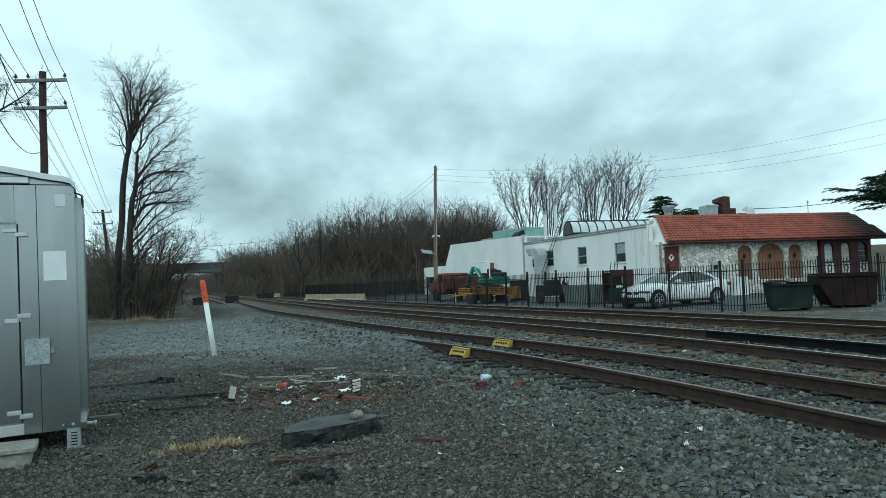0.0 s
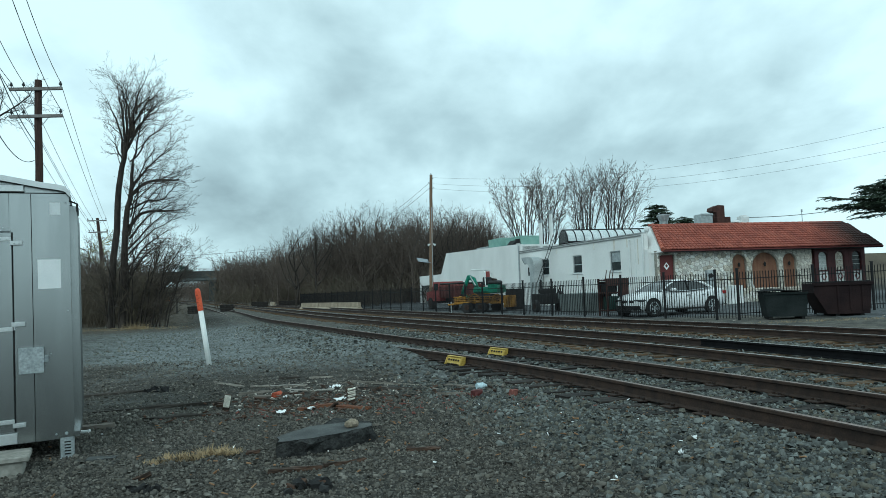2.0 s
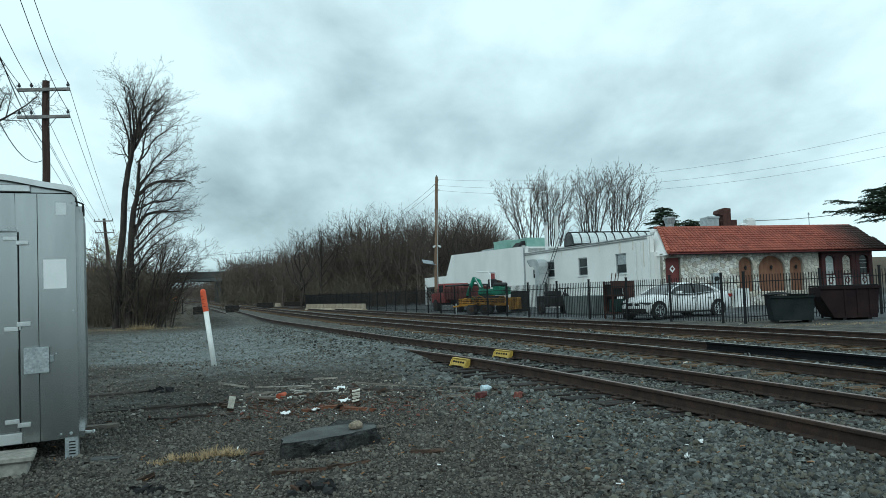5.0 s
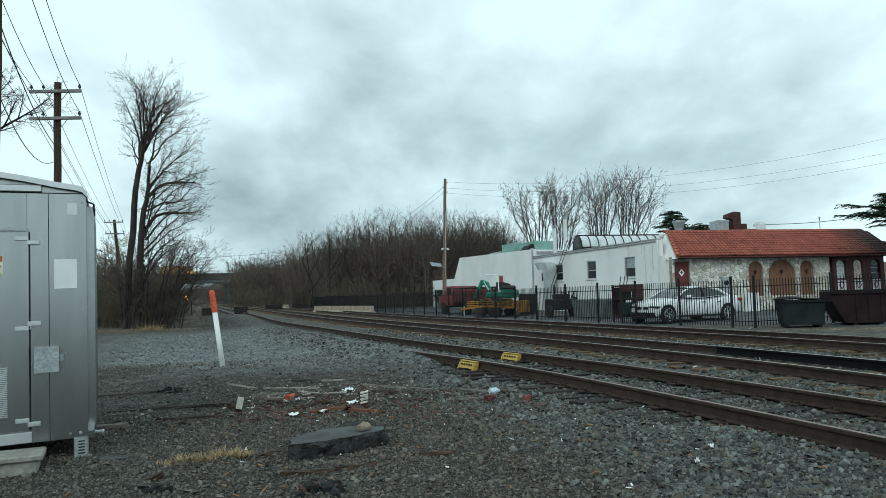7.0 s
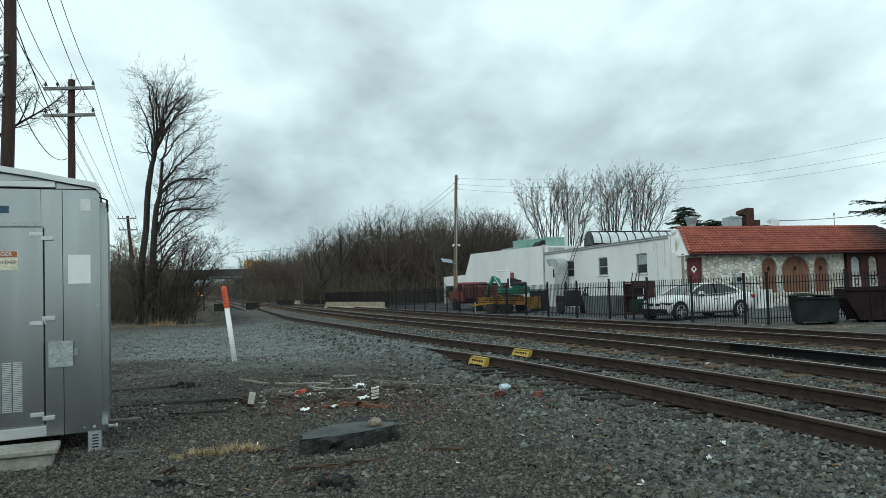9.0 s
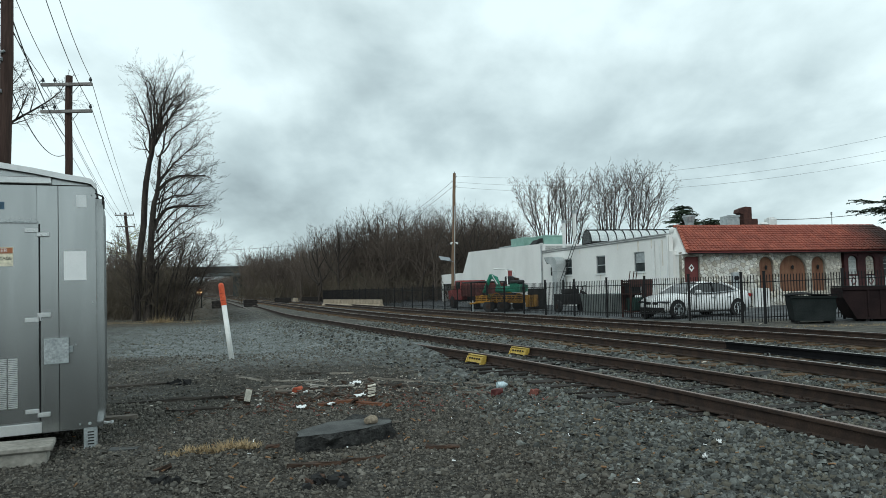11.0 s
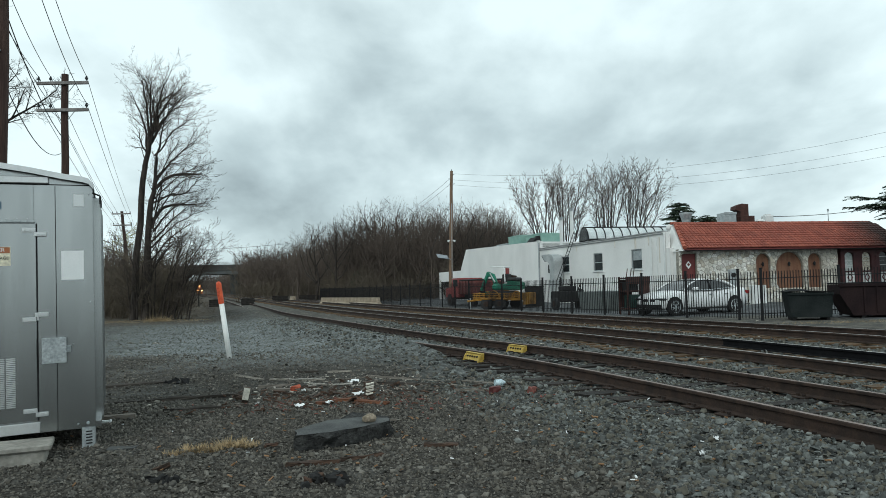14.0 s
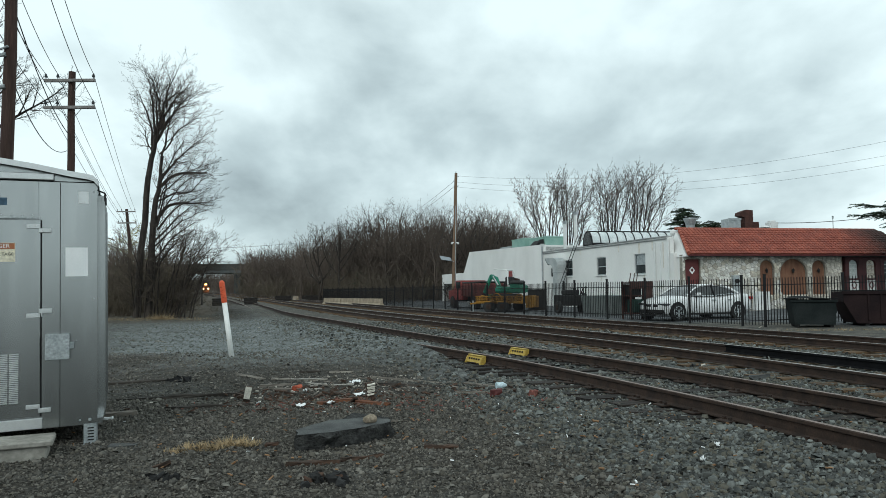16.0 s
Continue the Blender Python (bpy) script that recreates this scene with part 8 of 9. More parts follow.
# ---- dry grass ----
def grass(name, spots, label):
    rng = random.Random(len(spots))
    v, f = [], []
    for x, y, r, n, h in spots:
        for _ in range(n):
            a, q = rng.uniform(0, 6.28), r * math.sqrt(rng.random())
            px, py = x + q * math.cos(a) * 1.3, y + q * math.sin(a) * 0.7
            lean, la, hh = rng.uniform(0.7, 2.1), rng.uniform(0, 6.28), h * rng.uniform(0.4, 1.1)
            o = len(v)
            wx, wy = 0.006 * math.sin(la), -0.006 * math.cos(la)
            z = 0.0
            tip = (px + lean * hh * math.cos(la) * 0.7, py + lean * hh * math.sin(la) * 0.7, z + hh * (1.15 - 0.45 * lean))
            v += [(px - wx, py - wy, z - 0.01), (px + wx, py + wy, z - 0.01), tip]
            f.append((o, o + 1, o + 2))
    vv = np.array(v)
    base = np.repeat(land(vv[::3, 0], vv[::3, 1]), 3)
    vv[:, 2] += base
    tagged(part(name, soup(name, vv, f, STRAW), None), label, "dry grass", "", "stuff")


grass("straw_tuft", [(-2.2, 6.52, 0.15, 420, 0.10), (-1.93, 6.68, 0.15, 420, 0.12), (-2.38, 6.42, 0.12, 160, 0.06)], "flattened tuft of pale dry grass in the gravel")
grass("dry_verge_grass", [(-18.6 + k * 0.73 % 5.2, 36.4 + 1.37 * k % 3.6, 0.5, 90, 0.13) for k in range(16)] + [(-15.3, 38.2, 0.45, 420, 0.55), (-15.9, 38.6, 0.4, 160, 0.4), (-19.6, 38.5, 0.8, 120, 0.2)] + [(11.0 + k * 0.8, 21.4 - 0.55 * k * 0.3, 0.6, 130, 0.10) for k in range(9)], "dry straw-coloured grass along the yard's edges")


# ---- loose stones ----
def stones(name, xs, ys, zs, sizes, material, label, seed):
    rng = np.random.default_rng(seed)
    n = len(xs)
    # a broken block: a wide foot, a smaller tilted top, no underside
    block = np.array([(1, 0.8, -0.7), (-1, 0.8, -0.7), (-1, -0.8, -0.7), (1, -0.8, -0.7), (0.72, 0.5, 0.55), (-0.66, 0.56, 0.55), (-0.72, -0.5, 0.55), (0.66, -0.56, 0.55)], float)
    tri = np.array([(0, 1, 5), (0, 5, 4), (1, 2, 6), (1, 6, 5), (2, 3, 7), (2, 7, 6), (3, 0, 4), (3, 4, 7), (4, 5, 6), (4, 6, 7)])
    v = block[None] * rng.uniform(0.65, 1.2, (n, 8, 1)) * rng.uniform(0.5, 1.25, (n, 1, 3)) + rng.normal(0, 0.2, (n, 8, 3))
    a, b = rng.uniform(0, 6.283, n), rng.normal(0, 0.75, n)
    ca, sa, cb, sb = np.cos(a), np.sin(a), np.cos(b), np.sin(b)
    x, y, z = v[..., 0], v[..., 1] * cb[:, None] - v[..., 2] * sb[:, None], v[..., 1] * sb[:, None] + v[..., 2] * cb[:, None]
    x, y = x * ca[:, None] - y * sa[:, None], x * sa[:, None] + y * ca[:, None]
    h = sizes[:, None] * 0.5
    lift = sizes * rng.uniform(0.02, 0.5, n) ** 1.3
    V = np.stack([x * h + xs[:, None], y * h + ys[:, None], z * h + (zs + lift)[:, None]], -1).reshape(-1, 3)
    F = (tri[None] + (np.arange(n) * 8)[:, None, None]).reshape(-1, 3)
    me = bpy.data.meshes.new(name)
    me.vertices.add(len(V))
    me.vertices.foreach_set("co", V.ravel())
    me.loops.add(F.size)
    me.loops.foreach_set("vertex_index", F.ravel().astype(np.int32))
    me.polygons.add(len(F))
    me.polygons.foreach_set("loop_start", np.arange(0, F.size, 3, dtype=np.int32))
    me.polygons.foreach_set("loop_total", np.full(len(F), 3, dtype=np.int32))
    me.update(calc_edges=True)
    me.materials.append(material)
    tagged(part(name, me, None), label, "gravel", "", "stuff")


def scatter(n, y0, y1, seed, keep):
    rng = np.random.default_rng(seed)
    ys = np.sqrt(rng.uniform(y0 * y0, y1 * y1, n))
    xs = rng.uniform(-0.72, 0.74, n) * ys
    k = rng.random(n) < keep(xs, ys, lateral(xs, ys))
    return xs[k], ys[k], rng


def from_siding(xs, ys, lat_):
    return lat_ - np.interp(ys, SIDING[1][order], SID_LAT[order])


def dark_zone(x, y, l):
    heap_ = smooth(x - 0.32 * (8 - y), 0.6, 2.0) * (1 - smooth(y, 6.5, 8.5))
    bed_ = smooth(l, -6.2, -5.2)
    return (1 - np.maximum(heap_, bed_)) * (0.8 + 0.3 * wave(x * 1.3, y * 1.1))


def bed_zone(x, y, l):
    heap_ = smooth(x - 0.32 * (8 - y), 0.4, 2.0) * (1 - smooth(y, 6.5, 8.5))
    d = from_siding(x, y, l)
    bed_ = smooth(l, -6.4, -5.0) * (1 - smooth(l, 6.2, 6.8))
    free = 1.0
    for dd in (d, l, l - 4.067):
        for o in (-GAUGE, GAUGE):
            free = free * (np.abs(dd - o) > 0.11)
        free = free * np.where(np.abs(dd) < 1.3, 0.75 if dd is d else 0.6, 1.0)
    return np.maximum(heap_, bed_) * free


xs, ys, rg = scatter(120000, 3.9, 9.5, 1, dark_zone)
stones("dark_gravel", xs, ys, land(xs, ys), rg.lognormal(math.log(0.0165), 0.45, len(xs)).clip(0.009, 0.055), SOILSTONE, "dark loose gravel and cinders", 2)
xs, ys, rg = scatter(36000, 9.0, 17.0, 3, dark_zone)
stones("dark_gravel", xs, ys, land(xs, ys), rg.lognormal(math.log(0.026), 0.35, len(xs)).clip(0.014, 0.06), SOILSTONE, "dark loose gravel and cinders", 4)
xs, ys, rg = scatter(95000, 3.9, 11.0, 5, bed_zone)
stones("ballast", xs, ys, land(xs, ys), rg.lognormal(math.log(0.029), 0.38, len(xs)).clip(0.012, 0.075), STONE, "blue-grey crushed stone ballast", 6)
xs, ys, rg = scatter(45000, 10.5, 30.0, 7, bed_zone)
stones("ballast", xs, ys, land(xs, ys), rg.lognormal(math.log(0.058), 0.25, len(xs)).clip(0.03, 0.10), STONE, "blue-grey crushed stone ballast", 8)


def pale_zone(x, y, l):
    return (1 - 0.85 * (1 - smooth(np.hypot((x + 7.0) / 1.7, (y - 15.0) / 2.2), 0.45, 1.0))) * smooth(y, 12.5, 17) * smooth(l, -16, -10) * (1 - smooth(l, -4.6, -3.6)) * (0.8 - 0.45 * smooth(y, 30, 36))


xs, ys, rg = scatter(80000, 12.0, 46.0, 9, pale_zone)
stones("fine_gravel", xs, ys, land(xs, ys), rg.lognormal(math.log(0.036), 0.3, len(xs)).clip(0.02, 0.08), FINESTONE, "pale blue-grey fine gravel spread", 10)


# ---- things lying about ----
def chunk(bm, seed, amount):
    rng = random.Random(seed)
    for v in bm.verts:
        v.co += Vector((rng.gauss(0, amount), rng.gauss(0, amount), rng.gauss(0, amount)))
    return bm


def lying(name, bm, material, x, y, rz, label, category, group="", lift=0.0, rx=0.0, ry=0.0):
    ob = part(name, bm, material)
    ob.matrix_basis = pose(x, y, ground_at(x, y) + lift, rx, ry, rz)
    return tagged(ob, label, category, group)


def pebble():
    bm = bmesh.new()
    bmesh.ops.create_icosphere(bm, subdivisions=2, radius=1.0)
    for v in bm.verts:
        v.co = Vector((v.co.x * 0.075, v.co.y * 0.05, v.co.z * 0.045)) * (1 + 0.12 * math.sin(v.co.x * 4 + v.co.y * 3))
    return bm


OLDROPE = mat("pale_rope", (0.30, 0.28, 0.25), (0.42, 0.40, 0.36), 9, 0.95, 0, 0.3, 60, 0.003)
SLABM = mat("weathered_asphalt", (0.045, 0.047, 0.047), (0.085, 0.088, 0.086), 5, 0.95, 0, 0.6, 60, 0.01)
SLABEDGE = mat("dark_broken_asphalt", (0.012, 0.012, 0.012), (0.045, 0.045, 0.043), 14, 0.95, 0, 1.0, 40, 0.04)
OLDPLANK = mat("grey_board", (0.11, 0.095, 0.08), (0.20, 0.175, 0.15), 4, 0.95, 0, 0.5, 30, 0.006, stretch=(0.4, 5, 5))
DARKPLANK = mat("dark_board", (0.035, 0.030, 0.026), (0.065, 0.055, 0.047), 4, 0.95, 0, 0.5, 30, 0.006, stretch=(0.4, 5, 5))
RUSTBIT = mat("rust_scrap", (0.055, 0.034, 0.025), (0.11, 0.06, 0.04), 8, 0.9, 0.1, 0.4, 40, 0.004)
RUSTBOARD = mat("rotten_brown_timber", (0.028, 0.019, 0.014), (0.085, 0.05, 0.034), 9, 0.95, 0, 0.7, 40, 0.01, stretch=(0.6, 3, 3))
BRICKRED = mat("red_fragment", (0.14, 0.05, 0.04), (0.22, 0.08, 0.062), 9, 0.9, 0, 0.4, 40, 0.004)
CREAM = mat("cream_block", (0.36, 0.33, 0.28), (0.52, 0.48, 0.42), 9, 0.9, 0, 0.4, 40, 0.004)

b = bmesh.new()
out_l = ((-0.52, -0.13), (-0.2, -0.17), (0.15, -0.12), (0.46, -0.02), (0.50, 0.12), (0.3, 0.36), (-0.05, 0.40), (-0.42, 0.20))
out_l = [p for (xa, ya), (xb, yb) in zip(out_l, out_l[1:] + out_l[:1]) for p in ((xa, ya), ((2 * xa + xb) / 3, (2 * ya + yb) / 3), ((xa + 2 * xb) / 3, (ya + 2 * yb) / 3))]
rng = random.Random(3)
lo = [b.verts.new((x * 0.97, y * 0.97, -0.04)) for x, y in out_l]
mi = [b.verts.new((x * 1.01 + rng.gauss(0, 0.02), y * 1.01 + rng.gauss(0, 0.02), 0.045 + rng.gauss(0, 0.012))) for x, y in out_l]
mj = [b.verts.new((x * 0.99 + rng.gauss(0, 0.016), y * 0.99 + rng.gauss(0, 0.016), 0.105 + rng.gauss(0, 0.012))) for x, y in out_l]
hi = [b.verts.new((x * 0.97 + rng.gauss(0, 0.01), y * 0.97 + rng.gauss(0, 0.01), 0.152 + 0.02 * x)) for x, y in out_l]
for a, c in ((lo, mi), (mi, mj), (mj, hi)):
    for k in range(len(out_l)):
        b.faces.new((a[k], a[(k + 1) % len(out_l)], c[(k + 1) % len(out_l)], c[k]))
b.faces.new(hi)
b.faces.new(lo[::-1])
b.faces.ensure_lookup_table()
# side faces take the darker asphalt, top and bottom the paler
for f in b.faces:
    f.material_index = 0 if f.normal.z > 0.7 or len(f.verts) > 6 else 1
b = mesh_of("asphalt_slab", b)
b.materials.append(SLABM)
b.materials.append(SLABEDGE)
lying("asphalt_slab", b, None, -0.91, 6.70, 26, "broken slab of dark asphalt lying on the gravel", "slab")
lying("asphalt_slab", chunk(box(-0.22, 0.24, -0.12, 0.12, -0.03, 0.10, 0.02), 8, 0.018), SLABEDGE, -0.82, 7.42, -20, "smaller broken piece of asphalt behind the slab", "slab")
lying("stone", pebble(), mat("tan_stone", (0.17, 0.14, 0.10), (0.27, 0.22, 0.165), 12, 0.9, 0, 0.3, 50, 0.004), -0.70, 6.86, 30, "small tan stone on the asphalt slab", "stone", "", 0.185)

GREYSTICK = mat("bleached_stick", (0.16, 0.145, 0.125), (0.30, 0.275, 0.235), 4, 0.95, 0, 0.4, 40, 0.004, stretch=(0.4, 5, 5))
WETBOARD = mat("rust_red_board", (0.09, 0.035, 0.02), (0.17, 0.07, 0.035), 6, 0.9, 0, 0.5, 40, 0.005, stretch=(0.5, 4, 4))
BOARDS = (
    ((-5.6, 10.8), (-4.5, 11.5), 0.05, DARKPLANK, "long dark weathered board in the gravel"), ((-4.35, 9.38), (-2.78, 9.97), 0.055, DARKPLANK, "long dark weathered board in the gravel"),
    ((-3.45, 8.76), (-2.45, 8.96), 0.045, DARKPLANK, "dark narrow board in the gravel"), ((-3.64, 12.38), (-2.92, 11.58), 0.032, GREYSTICK, "thin grey stick on the gravel"),
    ((-1.95, 12.15), (-1.55, 12.22), 0.045, GREYSTICK, "short pale board on the gravel"), ((-1.14, 11.37), (0.1, 10.55), 0.02, GREYSTICK, "long thin bleached stick in the gravel"),
    ((-2.8, 11.5), (-2.4, 11.36), 0.03, GREYSTICK, "bleached stick amid the litter"), ((-2.3, 11.15), (-1.85, 11.3), 0.03, GREYSTICK, "bleached stick amid the litter"),
    ((-2.45, 10.2), (-1.95, 10.25), 0.06, OLDPLANK, "grey board amid the litter"), ((-2.75, 10.6), (-2.3, 10.8), 0.05, OLDPLANK, "grey board amid the litter"),
    ((-2.5, 12.3), (-2.15, 12.35), 0.06, DARKPLANK, "short dark board on the gravel"), ((-1.57, 8.88), (-1.05, 9.2), 0.06, WETBOARD, "rust-red splintered board on the gravel"),
    ((-1.08, 8.95), (-0.66, 8.72), 0.06, WETBOARD, "rust-red splintered board on the gravel"), ((-1.0, 10.6), (0.0, 10.2), 0.05, DARKPLANK, "dark weathered board beside the litter"),
    ((-3.98, 8.2), (-3.62, 8.35), 0.12, OLDPLANK, "board end lying by the cabinet leg"), ((-3.95, 8.05), (-3.78, 8.08), 0.05, PAPER, "white painted board end by the cabinet leg"),
    ((-1.29, 5.85), (-0.85, 5.90), 0.05, RUSTBOARD, "rusty brown timber strip before the slab"), ((-0.85, 5.95), (-0.5, 6.1), 0.035, RUSTBOARD, "rusty brown timber strip before the slab"),
    ((0.3, 10.35), (1.0, 9.8), 0.03, OLDPLANK, "thin pale cable end in the gravel"), ((-0.15, 6.35), (0.15, 6.3), 0.05, RUSTBOARD, "short rusty strip beside the slab"), ((0.2, 9.55), (0.72, 9.42), 0.03, OLDPLANK, "thin bent stick by the bottle"))
for (xa, ya), (xb, yb), wd, m_, lab in BOARDS:
    L = math.hypot(xb - xa, yb - ya)
    bm = box(-L / 2, L / 2, -wd / 2, wd / 2, -0.02, 0.008 + 0.25 * wd, 0.004)
    bmesh.ops.subdivide_edges(bm, edges=[e for e in bm.edges if e.calc_length() > L * 0.7], cuts=3)
    chunk(bm, int(L * 100), 0.006)
    lying("board", bm, m_, (xa + xb) / 2, (ya + yb) / 2, math.degrees(math.atan2(yb - ya, xb - xa)), lab, "board", "boards lying in the yard", 0.012)

WHITEBRICK = mat("white_painted_brick", (0.55, 0.52, 0.45), (0.70, 0.67, 0.60), 9, 0.85, 0, 0.3, 40, 0.003)
brk = thing("brick", pose(-2.57, 9.22, ground_at(-2.57, 9.22), 0, 11, 12), "brick with a white face leaning on end in the gravel", "brick")
part("body", chunk(box(-0.045, 0.04, -0.02, 0.06, -0.03, 0.215, 0.006), 1, 0.004), RUSTBOARD, brk)
part("white_face", chunk(box(-0.042, 0.036, -0.03, -0.021, 0.055, 0.21, 0.003), 2, 0.002), WHITEBRICK, brk)
blk = thing("broken_block", pose(-0.93, 9.25, ground_at(-0.93, 9.25), 4, -9, 15), "cream ribbed block standing amid rusty scrap", "block")
part("body", chunk(box(-0.04, 0.045, -0.035, 0.05, -0.02, 0.225, 0.008), 20, 0.005), RUSTBOARD, blk)
for k in range(4):
    part("rib", chunk(box(-0.05 + 0.006 * k, 0.045 + 0.01 * k, -0.055, -0.034, k * 0.042 + 0.06, k * 0.042 + 0.09, 0.006), 20 + k, 0.004), WHITEBRICK, blk)
bo = bmesh.new()
cy(bo, (0, 0, 0.0), (0.10, 0.02, 0.0), 0.045, 0.045, 10)
cy(bo, (0.10, 0.02, 0.0), (0.15, 0.025, 0.0), 0.04, 0.016, 10)
lying("plastic_bottle", bo, mat("pale_blue_plastic", (0.42, 0.55, 0.60), (0.55, 0.66, 0.70), 9, 0.25, 0, 0.1, 40, 0.003), 0.76, 9.77, 10, "crushed pale blue plastic bottle on the gravel", "bottle", "", 0.06)
lying("red_carton", chunk(box(-0.06, 0.06, -0.04, 0.04, 0, 0.10, 0.008), 9, 0.010), mat("dark_red_card", (0.075, 0.018, 0.018), (0.12, 0.03, 0.026), 7, 0.7, 0, 0.2, 40, 0.003), 0.72, 9.2, 25, "crumpled dark red carton on the gravel", "carton")
lying("red_lump", chunk(box(-0.07, 0.07, -0.04, 0.04, 0, 0.07, 0.01), 12, 0.012), mat("orange_red_scrap", (0.32, 0.06, 0.03), (0.42, 0.10, 0.05), 9, 0.8, 0, 0.2, 40, 0.003), -2.12, 10.24, 20, "orange-red crumpled scrap amid the litter", "litter")
lying("red_lump", chunk(box(-0.045, 0.045, -0.04, 0.04, 0, 0.09, 0.01), 10, 0.010), BRICKRED, 1.2, 9.15, 40, "red brick lump beside the siding", "brick")
for x, y, rz in ((2.33, 5.96, 30), (2.06, 5.56, 110)):
    p = bmesh.new()
    bmesh.ops.create_grid(p, x_segments=6, y_segments=5, size=0.015)
    rng = random.Random(int(x * 100))
    for v in p.verts:
        v.co.z += 0.02 + rng.gauss(0, 0.012)
        v.co.x *= 1.2
    bmesh.ops.solidify(p, geom=p.faces[:], thickness=0.002)
    lying("litter_paper", p, PAPER, x, y, rz, "crumpled white litter in the ballast", "litter", "paper litter", 0.015)
cl = thing("charred_log", pose(-2.17, 5.5, ground_at(-2.17, 5.5)), "charred black wood lump lying in the gravel", "wood lump")
for k in range(6):
    part("lump", chunk(box(-0.03, 0.03, -0.028, 0.028, -0.02, 0.035, 0.012), 40 + k, 0.012), DARK, cl).matrix_basis = pose(-0.105 + 0.042 * k, 0.008 * (-1) ** k, 0.0, 8 * k, 0, 20 * k)
rb = thing("rusty_stick", pose(-2.31, 5.86, ground_at(-2.31, 5.86), 0, -14, 40), "short rusty brown stick end in the gravel", "stick")
part("shaft", chunk(box(-0.07, 0.07, -0.018, 0.018, 0.0, 0.04, 0.006), 47, 0.006), RUSTBOARD, rb)
lying("flat_plate", chunk(box(-0.13, 0.13, -0.08, 0.08, -0.01, 0.012, 0.005), 48, 0.006), SLABM, -3.02, 6.7, 12, "flat dark grey scrap plate pressed into the gravel", "plate")
lying("rusty_flake", chunk(box(-0.06, 0.06, -0.02, 0.02, 0.0, 0.03, 0.006), 49, 0.008), RUSTBIT, -1.6, 6.64, 35, "rusty brown flake on the gravel", "scrap")
pile = thing("cinder_pile", pose(-0.9, 5.36, ground_at(-0.9, 5.36)), "heap of black cinder lumps with a brick-red chip", "cinder lump")
r_ = random.Random(66)
for k in range(22):
    x, y = r_.gauss(0, 0.11), r_.gauss(0, 0.07)
    part("lump", chunk(rod((-0.03, 0, 0.0), (0.03, 0, 0.01), r_.uniform(0.018, 0.04), 0.02, 6), 500 + k, 0.008), DARK if k % 6 else RUSTBIT, pile).matrix_basis = pose(x, y, 0.01 + 0.02 * r_.random(), 0, 0, r_.uniform(0, 360))
bag = thing("torn_bag", pose(-4.28, 11.45, ground_at(-4.28, 11.45)), "crumpled black plastic rag on the gravel", "rag")
for k in range(6):
    part("fold", chunk(box(-0.05, 0.05, -0.022, 0.022, -0.01, 0.035 + 0.02 * (k % 3), 0.012), 80 + k, 0.014), RUBBER, bag).matrix_basis = pose(-0.16 + 0.06 * k, 0.03 * (-1) ** k, 0.0, 0, 0, 34 * k)
lying("grey_clod", chunk(rod((-0.18, 0, 0.0), (0.18, 0, 0.01), 0.05, 0.05, 8), 77, 0.02), SLABM, 4.6, 10.2, 20, "dark lump lying between the tracks", "clod")


def debris(name, n, x0, x1, y0, y1, size, material, label, seed):
    """Small scraps too many to count."""
    rng = random.Random(seed)
    vs, fs = [], []
    for _ in range(n):
        x, y = rng.gauss((x0 + x1) / 2, (x1 - x0) / 3), rng.gauss((y0 + y1) / 2, (y1 - y0) / 3)
        L, w_, h = size * rng.uniform(0.5, 2.0), size * rng.uniform(0.25, 0.6), size * rng.uniform(0.12, 0.4)
        m = pose(x, y, ground_at(x, y) + 0.018, rng.gauss(0, 16), rng.gauss(0, 16), rng.uniform(0, 360))
        o = len(vs)
        for z in (0, h):
            for u, q in ((-L / 2, -w_ / 2), (L / 2, -w_ / 2), (L / 2, w_ / 2), (-L / 2, w_ / 2)):
                vs.append(tuple(m @ Vector((u * rng.uniform(0.7, 1.1), q * rng.uniform(0.7, 1.1), z))))
        fs += [(o, o + 3, o + 2, o + 1), (o + 4, o + 5, o + 6, o + 7), (o, o + 1, o + 5, o + 4), (o + 1, o + 2, o + 6, o + 5), (o + 2, o + 3, o + 7, o + 6), (o + 3, o, o + 4, o + 7)]
    tagged(part(name, soup(name, vs, fs, material), None), label, "debris", "", "stuff")


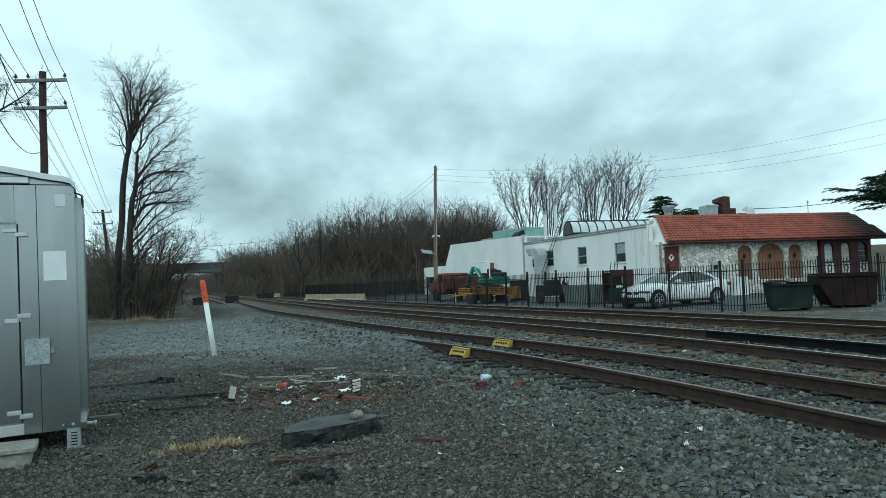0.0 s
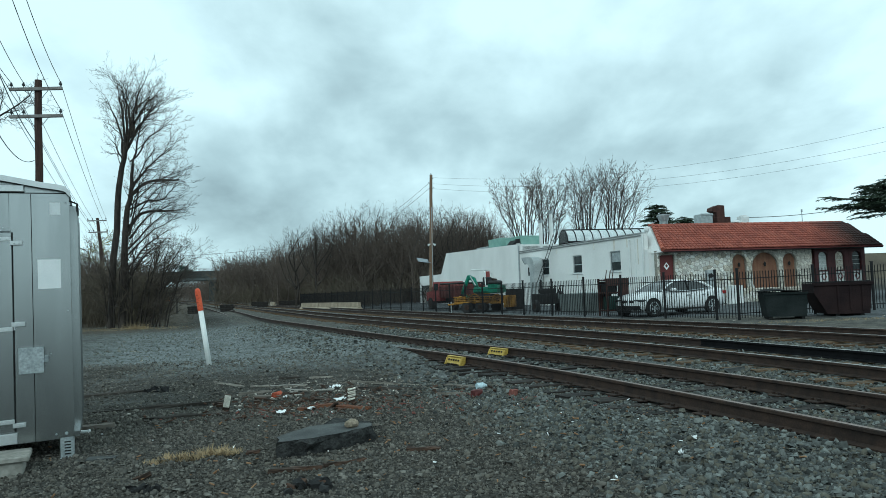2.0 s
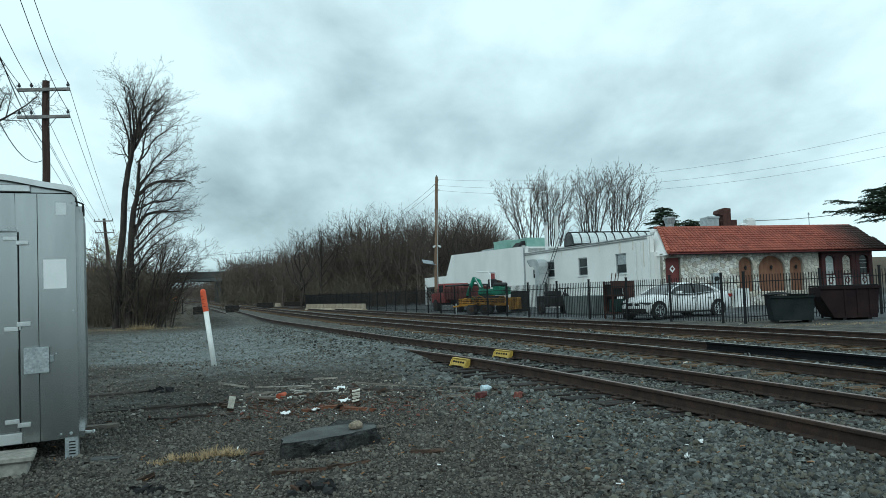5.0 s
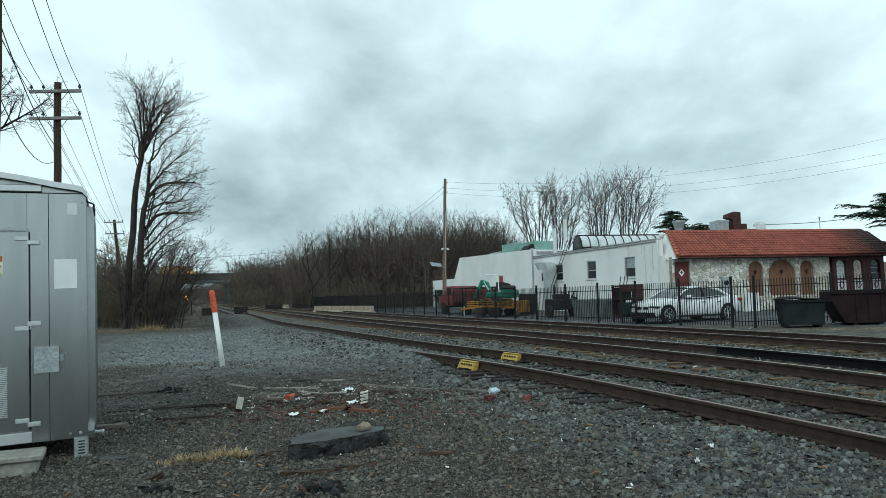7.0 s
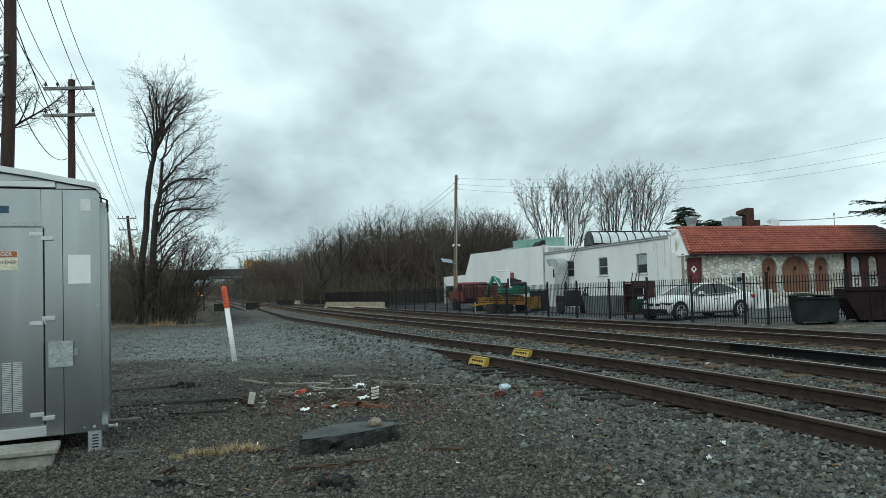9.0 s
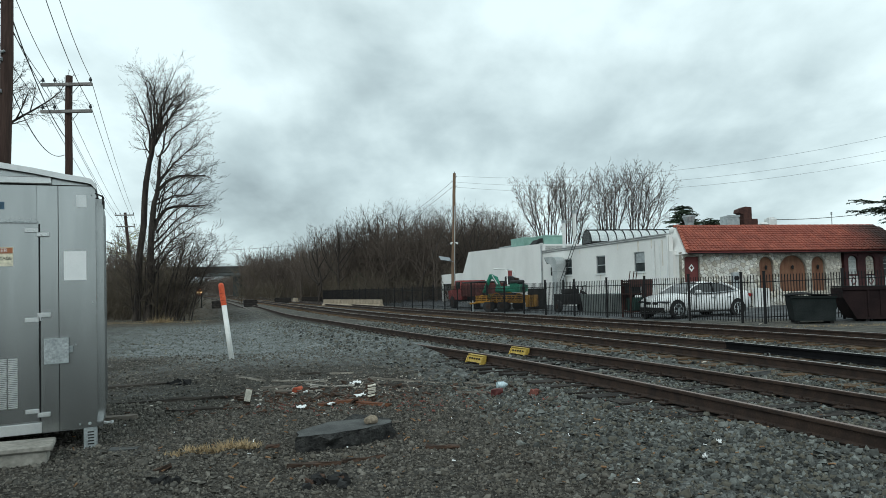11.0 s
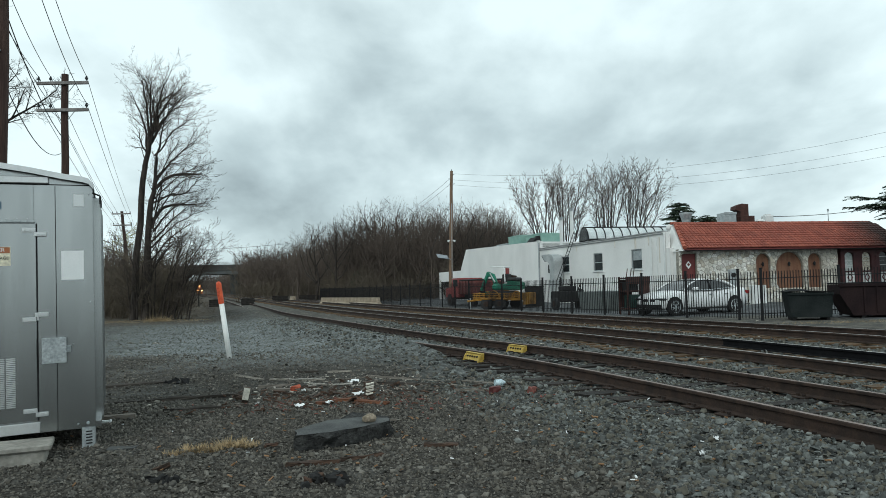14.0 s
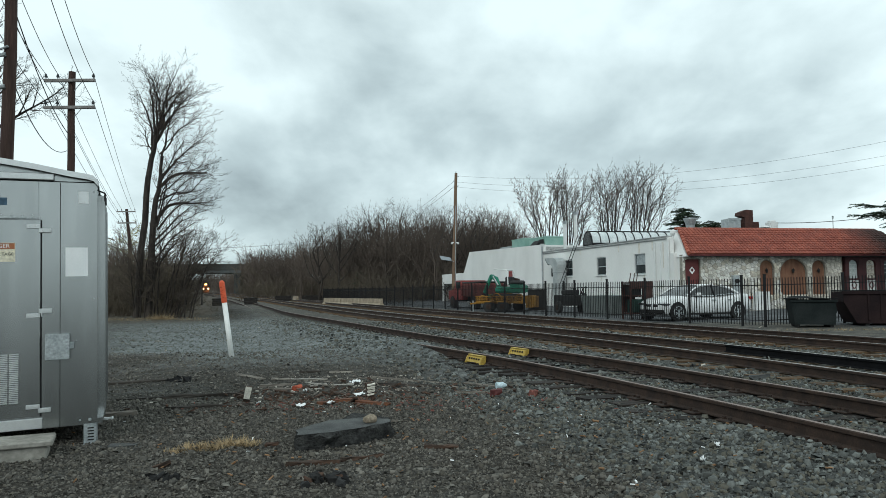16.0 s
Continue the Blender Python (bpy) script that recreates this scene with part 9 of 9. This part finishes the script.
for k, (x, y) in enumerate(((-1.74, 10.6), (-1.85, 10.45), (-1.6, 10.4), (-1.9, 11.2))):
    sq = bmesh.new()
    r_ = random.Random(300 + k)
    p = Vector((0, 0, 0.03))
    pts, a = [p], r_.uniform(0, 6)
    for _ in range(9):
        a += r_.uniform(-0.9, 0.9)
        p = p + Vector((0.06 * math.cos(a), 0.06 * math.sin(a), r_.uniform(-0.012, 0.012)))
        pts.append(p)
    sweep(sq, pts, 0.011, 5)
    lying("rope_end", sq, OLDROPE, x, y, 40 * k, "tangled pale rope end on the gravel", "rope", "rope ends", 0.01)
for x, y, s in ((-1.34, 10.8, 1.0), (-1.12, 9.5, 0.9), (-1.75, 8.72, 0.75), (-1.4, 8.85, 0.6), (-2.35, 9.0, 0.35), (-1.95, 10.0, 0.4)):
    p = bmesh.new()
    bmesh.ops.create_grid(p, x_segments=6, y_segments=5, size=0.075 * s)
    rng = random.Random(int(-x * 100))
    for v in p.verts:
        v.co.z += 0.02 + rng.gauss(0, 0.010) + 0.12 * v.co.x
    bmesh.ops.solidify(p, geom=p.faces[:], thickness=0.002)
    lying("litter_paper", p, PAPER, x, y, 30 * s, "crumpled white plastic scrap on the gravel", "litter", "paper litter", 0.02)
debris("rotten_wood", 42, -2.6, 0.6, 9.0, 10.6, 0.10, RUSTBOARD, "broken rotten wood strips strewn on the gravel", 11)
debris("rusty_scraps", 220, -2.6, -0.2, 8.6, 10.0, 0.05, RUSTBIT, "rusty scraps scattered on the gravel", 1)
debris("red_scraps", 130, -2.4, 1.4, 8.2, 9.5, 0.032, BRICKRED, "red brick crumbs scattered on the gravel", 2)
debris("pale_scraps", 120, -2.6, -0.6, 9.2, 11.6, 0.035, CREAM, "pale litter scraps on the gravel", 3)
debris("pale_scraps", 46, -3.5, 3.5, 5.2, 9.0, 0.025, PAPER, "tiny white litter specks on the gravel", 4)
debris("wood_splinters", 330, -3.0, 1.0, 8.5, 12.0, 0.05, OLDPLANK, "wood splinters strewn over the gravel", 5)
debris("dead_leaves", 260, -3.0, 4.0, 5.0, 9.0, 0.03, mat("dead_leaf", (0.16, 0.085, 0.04), (0.26, 0.15, 0.08), 6, 0.9, 0, 0, 20), "brown dead leaves caught in the stones", 6)
debris("trackside_litter", 60, -6.0, 12.0, 12.0, 30.0, 0.07, CREAM, "pale scraps along the tracks", 7)


def motions():
    # the train comes round the curve towards the camera
    rows = []
    for t, s in TRAIN_ROWS:
        x, y, b = on_line(MAIN, s)
        rows.append((t, pose(x, y, TOP_MAIN + float(rise(y)), 0, 0, math.degrees(b) - 90)))
    walk(train, rows)
    walk(white_truck, [(t, pose(WHITE_X + 14.2 * t, 248.2, 10.3)) for t in (0, 4, 8, 12, 16)])
    walk(yellow_truck, [(t, pose(YELLOW_X + 12.6 * t, 248.2, 10.3)) for t in (0, 4, 8, 12, 16)])


motions()
